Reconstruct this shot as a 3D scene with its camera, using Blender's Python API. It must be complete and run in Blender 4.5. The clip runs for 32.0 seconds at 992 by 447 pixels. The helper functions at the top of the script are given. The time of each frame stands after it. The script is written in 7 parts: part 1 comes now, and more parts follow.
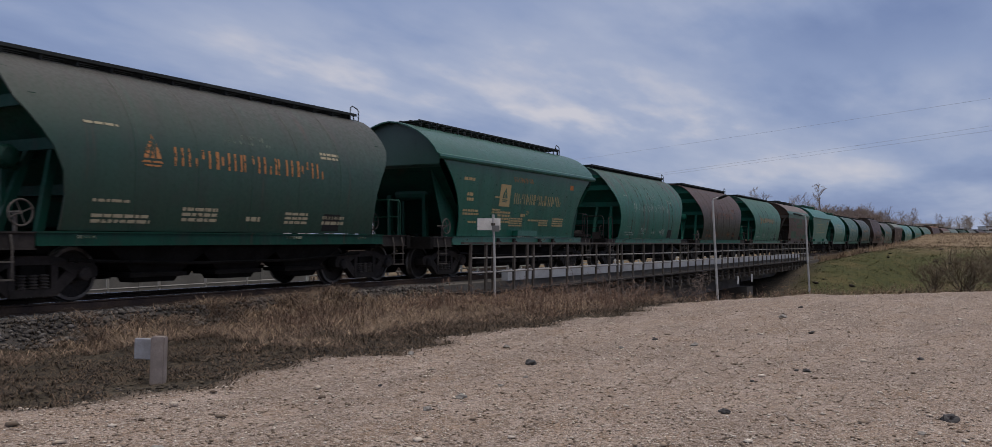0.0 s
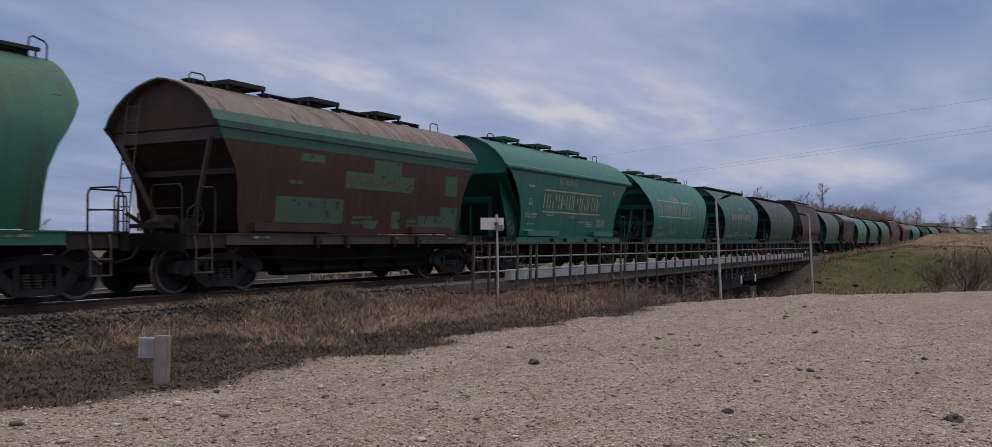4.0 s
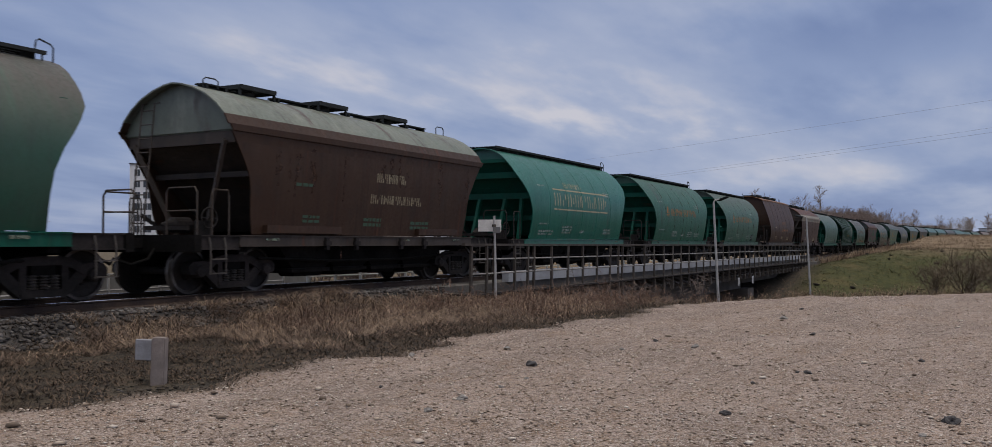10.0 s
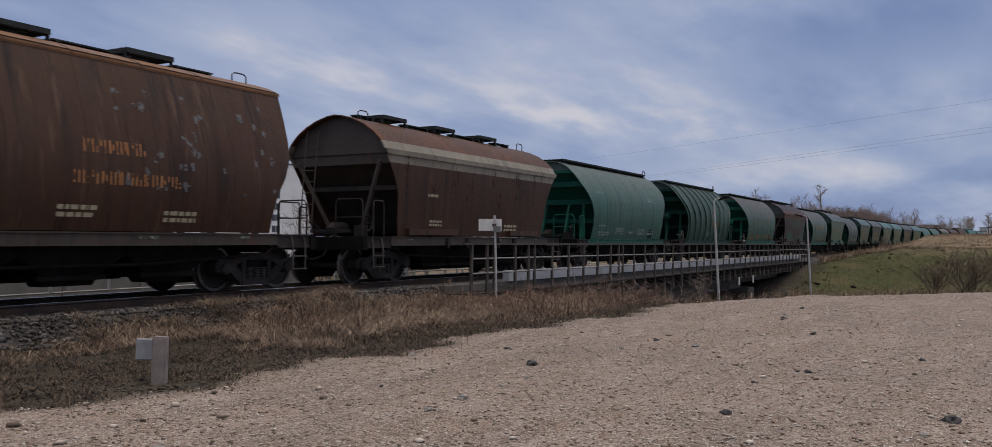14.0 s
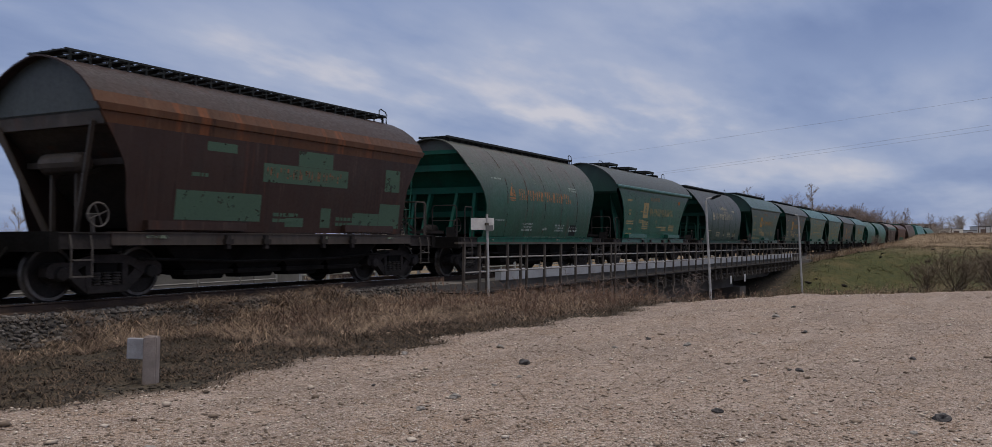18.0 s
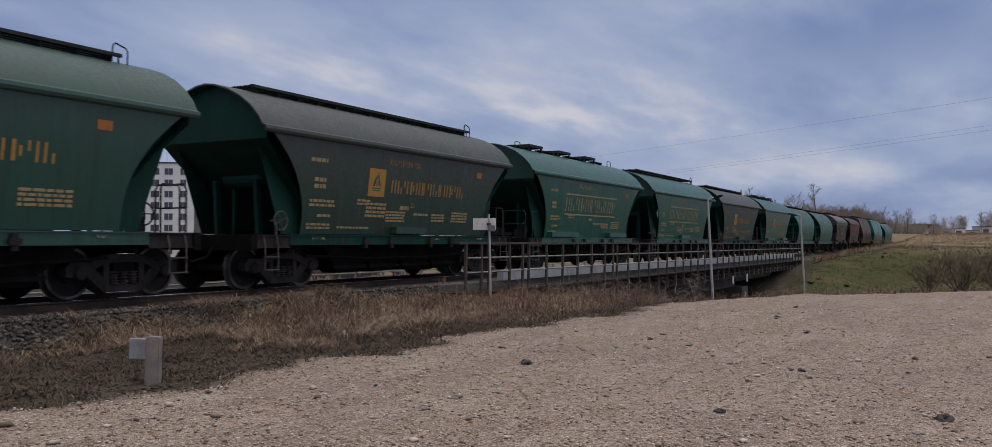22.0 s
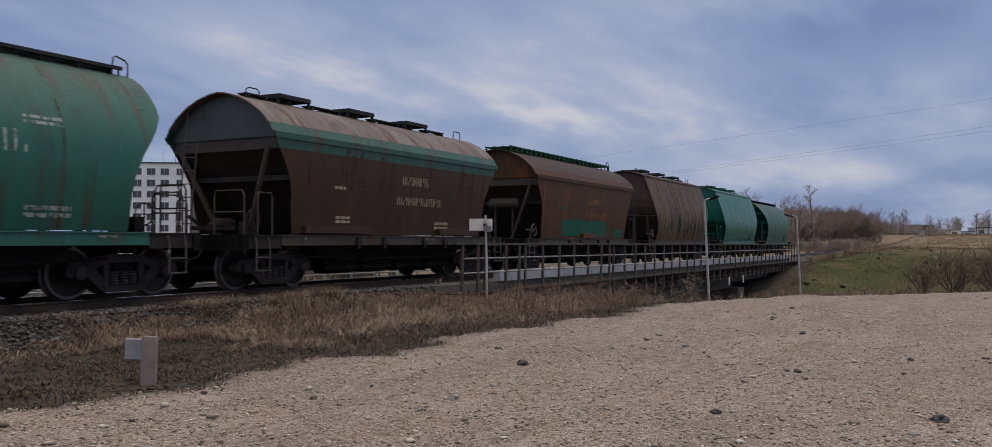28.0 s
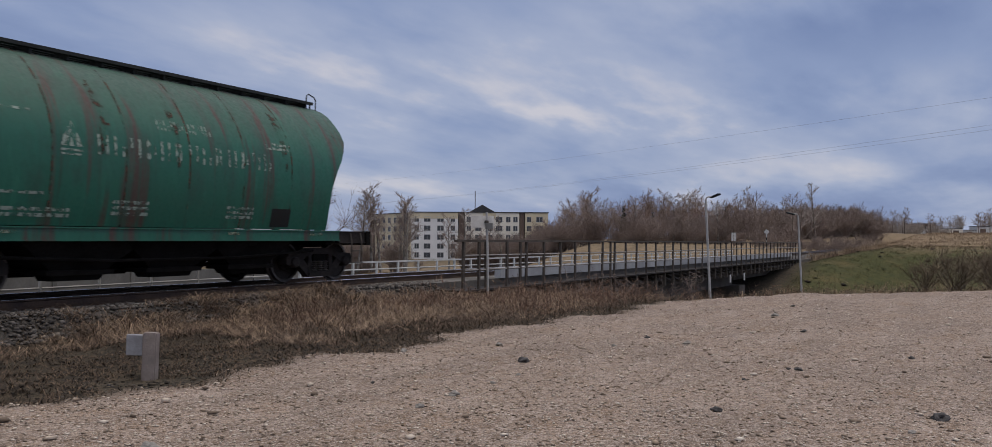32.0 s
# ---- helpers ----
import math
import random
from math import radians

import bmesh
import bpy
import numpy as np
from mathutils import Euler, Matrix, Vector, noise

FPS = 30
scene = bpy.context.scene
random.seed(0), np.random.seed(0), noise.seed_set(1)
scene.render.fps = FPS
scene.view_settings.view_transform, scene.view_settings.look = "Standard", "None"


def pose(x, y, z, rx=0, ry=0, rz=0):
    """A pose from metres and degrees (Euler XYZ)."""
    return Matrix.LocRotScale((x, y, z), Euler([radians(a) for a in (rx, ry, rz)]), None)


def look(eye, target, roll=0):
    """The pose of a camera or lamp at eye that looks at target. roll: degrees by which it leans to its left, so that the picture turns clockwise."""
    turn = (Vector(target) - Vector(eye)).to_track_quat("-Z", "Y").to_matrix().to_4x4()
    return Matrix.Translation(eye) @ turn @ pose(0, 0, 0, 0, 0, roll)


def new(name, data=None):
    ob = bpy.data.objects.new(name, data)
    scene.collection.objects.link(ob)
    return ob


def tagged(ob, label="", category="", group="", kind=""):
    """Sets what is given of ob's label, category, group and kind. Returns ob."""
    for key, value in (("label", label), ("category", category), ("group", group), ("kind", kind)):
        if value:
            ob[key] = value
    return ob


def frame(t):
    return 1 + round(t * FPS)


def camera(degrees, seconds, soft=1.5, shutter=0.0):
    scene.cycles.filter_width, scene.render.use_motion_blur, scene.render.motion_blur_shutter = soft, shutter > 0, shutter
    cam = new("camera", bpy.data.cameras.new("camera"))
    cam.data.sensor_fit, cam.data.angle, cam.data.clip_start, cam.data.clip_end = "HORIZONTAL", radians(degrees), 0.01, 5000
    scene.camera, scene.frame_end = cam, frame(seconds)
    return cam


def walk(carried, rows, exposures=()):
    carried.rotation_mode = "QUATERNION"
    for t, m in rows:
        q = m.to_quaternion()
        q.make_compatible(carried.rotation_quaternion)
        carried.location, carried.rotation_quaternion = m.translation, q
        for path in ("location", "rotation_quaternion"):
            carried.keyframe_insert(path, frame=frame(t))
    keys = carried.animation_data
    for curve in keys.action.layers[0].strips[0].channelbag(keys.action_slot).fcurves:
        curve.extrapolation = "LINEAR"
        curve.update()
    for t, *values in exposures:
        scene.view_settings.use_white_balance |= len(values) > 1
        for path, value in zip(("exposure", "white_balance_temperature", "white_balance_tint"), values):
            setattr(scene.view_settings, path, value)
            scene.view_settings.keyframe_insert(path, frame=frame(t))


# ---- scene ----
EYE = (0.0, 0.0, 1.5)
cam = camera(58.5, 32.0, soft=0.5, shutter=0.1)


def aim(turn, rise, lean):
    # turn: degrees from the track's direction towards the track; rise: above level
    a, b = radians(27.86 + turn), radians(1.1 + rise)
    way = Vector((math.cos(a) * math.cos(b), math.sin(a) * math.cos(b), math.sin(b)))
    return look(EYE, Vector(EYE) + way * 10.0, 0.0 + lean)


walk(cam, [
    (0, aim(0.476, -0.002, 0.008)), (0.5, aim(0.451, 0.013, 0.004)), (1, aim(0.449, 0.028, -0.008)), (1.5, aim(0.476, 0.059, 0.007)),
    (2, aim(0.507, 0.032, 0.010)), (2.5, aim(0.561, 0.060, -0.012)), (3, aim(0.586, 0.006, -0.014)), (3.5, aim(0.649, -0.025, 0.010)),
    (5.5, aim(0.713, -0.026, 0.008)), (6, aim(0.679, 0.012, -0.019)), (6.5, aim(0.580, 0.021, 0.037)), (7, aim(0.476, 0.020, 0.058)),
    (7.5, aim(0.489, 0.037, 0.027)), (8, aim(0.450, 0.031, 0.017)), (8.5, aim(0.507, 0.093, 0.011)), (9, aim(0.489, 0.079, 0.021)),
    (9.5, aim(0.488, 0.088, 0.061)), (10, aim(0.527, 0.087, 0.058)), (10.5, aim(0.551, 0.082, 0.046)), (11, aim(0.550, 0.082, 0.045)),
    (11.5, aim(0.582, 0.082, 0.042)), (12, aim(0.614, 0.094, 0.053)), (12.5, aim(0.619, 0.087, 0.051)), (13, aim(0.669, 0.087, 0.046)),
    (13.5, aim(0.672, 0.064, 0.067)), (14, aim(0.554, 0.042, 0.038)), (14.5, aim(0.495, 0.025, 0.070)), (16.5, aim(0.247, 0.015, 0.068)),
    (17, aim(0.144, -0.002, 0.057)), (17.5, aim(0.110, -0.019, 0.031)), (18, aim(0.060, -0.019, 0.036)), (18.5, aim(0.007, -0.034, 0.054)),
    (19, aim(0.010, 0.004, 0.018)), (19.5, aim(0.025, -0.044, 0.016)), (20, aim(0.036, -0.000, -0.003)), (20.5, aim(0.000, 0.000, 0.000)),
    (21, aim(0.003, -0.023, 0.020)), (21.5, aim(0.094, -0.007, 0.051)), (22, aim(0.187, -0.011, 0.010)), (22.5, aim(0.238, -0.019, 0.011)),
    (23, aim(0.262, -0.011, 0.064)), (23.5, aim(0.226, 0.036, 0.070)), (24, aim(0.183, 0.026, 0.108)), (24.5, aim(0.083, 0.026, 0.125)),
    (25, aim(0.054, 0.005, 0.068)), (25.5, aim(0.008, 0.032, 0.076)), (27.5, aim(-0.076, 0.028, 0.058)), (28, aim(-0.040, 0.032, 0.083)),
    (28.5, aim(0.038, 0.036, 0.101)), (29, aim(0.069, 0.014, 0.109)), (29.5, aim(0.084, 0.021, 0.097)), (30, aim(0.093, 0.037, 0.086)),
    (30.5, aim(0.091, 0.015, 0.157)), (31, aim(0.133, -0.031, 0.209)), (31.5, aim(0.097, -0.087, 0.230)), (32, aim(0.042, -0.160, 0.274)),
], exposures=[(0.0, 0.0), (32.0, 0.0)])

# ---------------------------------------------------------------- world and light
world = bpy.data.worlds.new("overcast_sky")
scene.world = world
world.use_nodes = True
wn, wl = world.node_tree.nodes, world.node_tree.links
wn.clear()
SUN_UP, SUN_TURN = 74.0, 250.0


def sky_nodes():
    out = wn.new("ShaderNodeOutputWorld")
    bg = wn.new("ShaderNodeBackground")
    sky = wn.new("ShaderNodeTexSky")
    sky.sky_type, sky.sun_disc = "NISHITA", False
    sky.sun_elevation, sky.sun_rotation = radians(SUN_UP), radians(90 - SUN_TURN)
    tc = wn.new("ShaderNodeTexCoord")
    # cloud sheets: the direction laid out on a level plane overhead
    sep = wn.new("ShaderNodeSeparateXYZ")
    wl.new(tc.outputs["Generated"], sep.inputs[0])
    up = wn.new("ShaderNodeMath")
    up.operation, up.inputs[1].default_value = "ADD", 0.16
    ab = wn.new("ShaderNodeMath")
    ab.operation = "ABSOLUTE"
    wl.new(sep.outputs["Z"], ab.inputs[0])
    wl.new(ab.outputs[0], up.inputs[0])
    comb = wn.new("ShaderNodeCombineXYZ")
    for i, ax in enumerate("XY"):
        dv = wn.new("ShaderNodeMath")
        dv.operation = "DIVIDE"
        wl.new(sep.outputs[ax], dv.inputs[0])
        wl.new(up.outputs[0], dv.inputs[1])
        wl.new(dv.outputs[0], comb.inputs[i])
    mp = wn.new("ShaderNodeMapping")
    mp.inputs["Rotation"].default_value = (0, 0, radians(20))
    mp.inputs["Scale"].default_value = (0.55, 1.0, 1)
    mp.inputs["Location"].default_value = (0.7, 0.3, 0)
    wl.new(comb.outputs[0], mp.inputs[0])
    n1 = wn.new("ShaderNodeTexNoise")
    n1.inputs["Scale"].default_value, n1.inputs["Detail"].default_value = 0.9, 5
    n1.inputs["Roughness"].default_value, n1.inputs["Distortion"].default_value = 0.5, 0.25
    wl.new(mp.outputs[0], n1.inputs["Vector"])
    ramp = wn.new("ShaderNodeValToRGB")
    e = ramp.color_ramp.elements
    e[0].position, e[0].color = 0.36, (0.19, 0.255, 0.45, 1)
    e[1].position, e[1].color = 0.66, (0.60, 0.595, 0.665, 1)
    m = e.new(0.47)
    m.color = (0.265, 0.335, 0.53, 1)
    m = e.new(0.58)
    m.color = (0.385, 0.44, 0.60, 1)
    n2 = wn.new("ShaderNodeTexNoise")
    n2.inputs["Scale"].default_value, n2.inputs["Detail"].default_value, n2.inputs["Roughness"].default_value = 2.6, 6, 0.55
    wl.new(mp.outputs[0], n2.inputs["Vector"])
    both = wn.new("ShaderNodeMix")
    both.inputs[0].default_value = 0.30
    wl.new(n1.outputs["Fac"], both.inputs[2])
    wl.new(n2.outputs["Fac"], both.inputs[3])
    wl.new(both.outputs[0], ramp.inputs[0])
    def op(kind, a, b=0.0):
        n = wn.new("ShaderNodeMath")
        n.operation = kind
        for k, v in enumerate((a, b)):
            if isinstance(v, (int, float)):
                n.inputs[k].default_value = v
            else:
                wl.new(v, n.inputs[k])
        return n.outputs[0]
    # thicker and thinner banks of the cloud sheet: bearing, height, their half widths (degrees) and how pale
    nrm = wn.new("ShaderNodeVectorMath")
    nrm.operation = "NORMALIZE"
    wl.new(tc.outputs["Generated"], nrm.inputs[0])
    dsep = wn.new("ShaderNodeSeparateXYZ")
    wl.new(nrm.outputs[0], dsep.inputs[0])
    fray = op("MULTIPLY", op("SUBTRACT", n1.outputs["Fac"], 0.5), 7.0)
    fray2 = op("MULTIPLY", op("SUBTRACT", n2.outputs["Fac"], 0.5), 4.0)
    bearing = op("ADD", op("MULTIPLY", op("ARCTAN2", dsep.outputs["Y"], dsep.outputs["X"]), 180 / math.pi), op("MULTIPLY", fray, 1.6))
    height = op("ADD", op("ADD", op("MULTIPLY", op("ARCSINE", dsep.outputs["Z"]), 180 / math.pi), fray), fray2)
    total = both.outputs[0]
    for az, el, wa, we, pale in ((23.8, 9.6, 7.0, 2.3, 0.10), (28.0, 13.0, 12.0, 3.0, 0.09), (15.5, 14.6, 6.0, 1.8, 0.10), (42.0, 12.6, 8.0, 2.4, 0.06), (6.0, 12.5, 7.0, 1.8, -0.085), (30.5, 7.6, 4.0, 1.3, -0.06), (53.0, 14.0, 6.0, 2.5, -0.015), (2.0, 9.2, 7.0, 1.2, 0.05), (12.0, 4.0, 16.0, 1.6, 0.045), (14.0, 7.4, 5.0, 1.2, -0.035)):
        u = op("DIVIDE", op("SUBTRACT", bearing, az), wa)
        v = op("DIVIDE", op("SUBTRACT", height, el), we)
        g = op("EXPONENT", op("MULTIPLY", op("ADD", op("MULTIPLY", u, u), op("MULTIPLY", v, v)), -1.0))
        total = op("ADD", total, op("MULTIPLY", g, pale))
    wl.new(total, ramp.inputs[0])
    # an overcast sky grows brighter and whiter towards the zenith
    zen = wn.new("ShaderNodeMapRange")
    zen.interpolation_type = "SMOOTHSTEP"
    zen.inputs[1].default_value, zen.inputs[2].default_value = 0.30, 0.95
    wl.new(dsep.outputs["Z"], zen.inputs[0])
    white = wn.new("ShaderNodeMix")
    white.data_type = "RGBA"
    white.inputs[7].default_value = (0.84, 0.83, 0.85, 1)
    wl.new(zen.outputs[0], white.inputs[0])
    wl.new(ramp.outputs[0], white.inputs[6])
    bgs = wn.new("ShaderNodeBackground")
    bgs.inputs["Strength"].default_value = 0.06
    wl.new(sky.outputs[0], bgs.inputs["Color"])
    wl.new(white.outputs[2], bg.inputs["Color"])
    bg.inputs["Strength"].default_value = 1.0
    mix = wn.new("ShaderNodeMixShader")
    mix.inputs[0].default_value = 0.9
    wl.new(bgs.outputs[0], mix.inputs[1])
    wl.new(bg.outputs[0], mix.inputs[2])
    wl.new(mix.outputs[0], out.inputs[0])


sky_nodes()
sun = new("sun", bpy.data.lights.new("sun", "SUN"))
sun.data.energy, sun.data.angle, sun.data.color = 1.35, radians(40), (1.0, 0.92, 0.82)
_a, _b = radians(SUN_TURN), radians(SUN_UP)
sun.matrix_world = look((0, 0, 60), Vector((0, 0, 60)) - Vector((math.cos(_a) * math.cos(_b), math.sin(_a) * math.cos(_b), math.sin(_b))))

# ---------------------------------------------------------------- materials
def nodes_of(name, rough=0.7, metal=0.0, gloss=0.35):
    m = bpy.data.materials.new(name)
    m.use_nodes = True
    nt = m.node_tree
    b = nt.nodes["Principled BSDF"]
    b.inputs["Roughness"].default_value, b.inputs["Metallic"].default_value = rough, metal
    b.inputs["Specular IOR Level"].default_value = gloss
    return m, nt, b


def noise_node(nt, vec, scale, detail=4, rough=0.55, stretch=None):
    if stretch:
        mp = nt.nodes.new("ShaderNodeMapping")
        mp.inputs["Scale"].default_value = stretch
        nt.links.new(vec, mp.inputs[0])
        vec = mp.outputs[0]
    n = nt.nodes.new("ShaderNodeTexNoise")
    n.inputs["Scale"].default_value, n.inputs["Detail"].default_value, n.inputs["Roughness"].default_value = scale, detail, rough
    nt.links.new(vec, n.inputs["Vector"])
    return n.outputs["Fac"]


def span(nt, val, lo, hi, a=0.0, b=1.0):
    n = nt.nodes.new("ShaderNodeMapRange")
    n.inputs[1].default_value, n.inputs[2].default_value, n.inputs[3].default_value, n.inputs[4].default_value = lo, hi, a, b
    nt.links.new(val, n.inputs[0])
    return n.outputs[0]


def calc(nt, op, a, b):
    n = nt.nodes.new("ShaderNodeMath")
    n.operation = op
    for i, v in enumerate((a, b)):
        if isinstance(v, (int, float)):
            n.inputs[i].default_value = v
        else:
            nt.links.new(v, n.inputs[i])
    return n.outputs[0]


def blend(nt, fac, a, b):
    n = nt.nodes.new("ShaderNodeMix")
    n.data_type = "RGBA"
    for i, v in ((0, fac), (6, a), (7, b)):
        if isinstance(v, tuple):
            n.inputs[i].default_value = (*v, 1)
        elif isinstance(v, (int, float)):
            n.inputs[i].default_value = v
        else:
            nt.links.new(v, n.inputs[i])
    return n.outputs[2]


def bump(nt, b, height, strength, dist=0.02):
    n = nt.nodes.new("ShaderNodeBump")
    n.inputs["Strength"].default_value, n.inputs["Distance"].default_value = strength, dist
    nt.links.new(height, n.inputs["Height"])
    nt.links.new(n.outputs[0], b.inputs["Normal"])


def coords(nt, shift=True):
    """Object coordinates, shifted by a chance amount from object to object."""
    tc = nt.nodes.new("ShaderNodeTexCoord")
    if not shift:
        return tc.outputs["Object"]
    oi = nt.nodes.new("ShaderNodeObjectInfo")
    mul = calc(nt, "MULTIPLY", oi.outputs["Random"], 60.0)
    add = nt.nodes.new("ShaderNodeVectorMath")
    nt.links.new(tc.outputs["Object"], add.inputs[0])
    nt.links.new(mul, add.inputs[1])
    return add.outputs[0]


def plain(name, col, dark=None, rough=0.75, metal=0.0, scale=3.0, fine=30.0, relief=0.15, dist=0.01, gloss=0.3):
    """A surface of two tones: broad stains and fine grain."""
    m, nt, b = nodes_of(name, rough, metal, gloss)
    dark = dark or tuple(c * 0.6 for c in col)
    v = coords(nt)
    big = span(nt, noise_node(nt, v, scale), 0.35, 0.68)
    small = noise_node(nt, v, fine, 3)
    c = blend(nt, big, col, dark)
    c = blend(nt, span(nt, small, 0.4, 0.75, 0, 0.5), c, dark)
    nt.links.new(c, b.inputs["Base Color"])
    nt.links.new(span(nt, small, 0.3, 0.7, rough - 0.1, min(1, rough + 0.1)), b.inputs["Roughness"])
    bump(nt, b, small, relief, dist)
    return m


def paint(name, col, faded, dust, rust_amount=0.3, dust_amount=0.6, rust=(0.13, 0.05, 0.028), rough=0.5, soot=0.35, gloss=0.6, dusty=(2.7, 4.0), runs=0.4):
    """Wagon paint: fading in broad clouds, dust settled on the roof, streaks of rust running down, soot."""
    m, nt, b = nodes_of(name, rough, 0.0, gloss)
    v = coords(nt)
    tc = nt.nodes.new("ShaderNodeTexCoord")
    sep = nt.nodes.new("ShaderNodeSeparateXYZ")
    nt.links.new(tc.outputs["Object"], sep.inputs[0])
    cloud = noise_node(nt, v, 0.9, 4)
    streak = noise_node(nt, v, 1.0, 4, 0.6, (3.2, 0.6, 0.22))
    fine = noise_node(nt, v, 14.0, 4, 0.6)
    c = blend(nt, span(nt, cloud, 0.32, 0.7), col, faded)
    c = blend(nt, span(nt, streak, 0.5, 0.72, 0, 0.55), c, tuple(x * 0.45 for x in col))
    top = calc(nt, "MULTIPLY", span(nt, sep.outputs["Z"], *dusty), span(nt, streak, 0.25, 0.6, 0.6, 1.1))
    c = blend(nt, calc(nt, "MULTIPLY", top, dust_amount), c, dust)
    run = noise_node(nt, v, 1.0, 3, 0.5, (7.5, 1.0, 0.16))
    r = calc(nt, "MULTIPLY", span(nt, streak, 0.66 - 0.16 * rust_amount, 0.74 - 0.16 * rust_amount), span(nt, run, 0.40, 0.56))
    r = calc(nt, "MULTIPLY", r, span(nt, fine, 0.2, 0.5, 0.5, 1.0))
    c = blend(nt, calc(nt, "MULTIPLY", r, min(1.0, 0.35 + rust_amount)), c, rust)
    drip = calc(nt, "MULTIPLY", span(nt, noise_node(nt, v, 1.0, 5, 0.7, (11.0, 1.0, 0.35)), 0.56, 0.66), span(nt, noise_node(nt, v, 0.7, 2), 0.4, 0.6))
    c = blend(nt, calc(nt, "MULTIPLY", drip, runs), c, tuple(x * 0.3 for x in col))
    pale = calc(nt, "MULTIPLY", span(nt, noise_node(nt, v, 1.0, 4, 0.7, (5.0, 1.0, 0.5)), 0.58, 0.68), runs * 0.7)
    c = blend(nt, pale, c, tuple(min(0.5, x * 1.7 + 0.01) for x in faded))
    low = calc(nt, "MULTIPLY", span(nt, noise_node(nt, v, 2.2, 5, 0.65, (1, 1, 0.6)), 0.5, 0.7), soot)
    c = blend(nt, low, c, (0.025, 0.024, 0.022))
    c = blend(nt, span(nt, fine, 0.55, 0.8, 0, 0.35), c, tuple(x * 0.7 for x in faded))
    nt.links.new(c, b.inputs["Base Color"])
    nt.links.new(span(nt, fine, 0.3, 0.7, rough - 0.12, rough + 0.15), b.inputs["Roughness"])
    h = calc(nt, "ADD", calc(nt, "MULTIPLY", noise_node(nt, v, 0.8, 2, 0.5, (1.6, 0.4, 0.5)), 3.0), calc(nt, "MULTIPLY", fine, 0.12))
    bump(nt, b, h, 0.25, 0.03)
    return m


def worn_paint(name, col, cover=0.55, scale=9.0):
    """Stencilled paint that has flaked off here and there."""
    m, nt, b = nodes_of(name, 0.75)
    v = coords(nt)
    n = noise_node(nt, v, scale, 4, 0.65)
    nt.links.new(blend(nt, noise_node(nt, v, 30, 2), col, tuple(c * 0.6 for c in col)), b.inputs["Base Color"])
    tr = nt.nodes.new("ShaderNodeBsdfTransparent")
    mx = nt.nodes.new("ShaderNodeMixShader")
    nt.links.new(span(nt, n, cover + 0.02, cover - 0.1, 0.05, 0.95), mx.inputs[0])
    nt.links.new(tr.outputs[0], mx.inputs[1])
    nt.links.new(b.outputs[0], mx.inputs[2])
    nt.links.new(mx.outputs[0], nt.nodes["Material Output"].inputs[0])
    return m


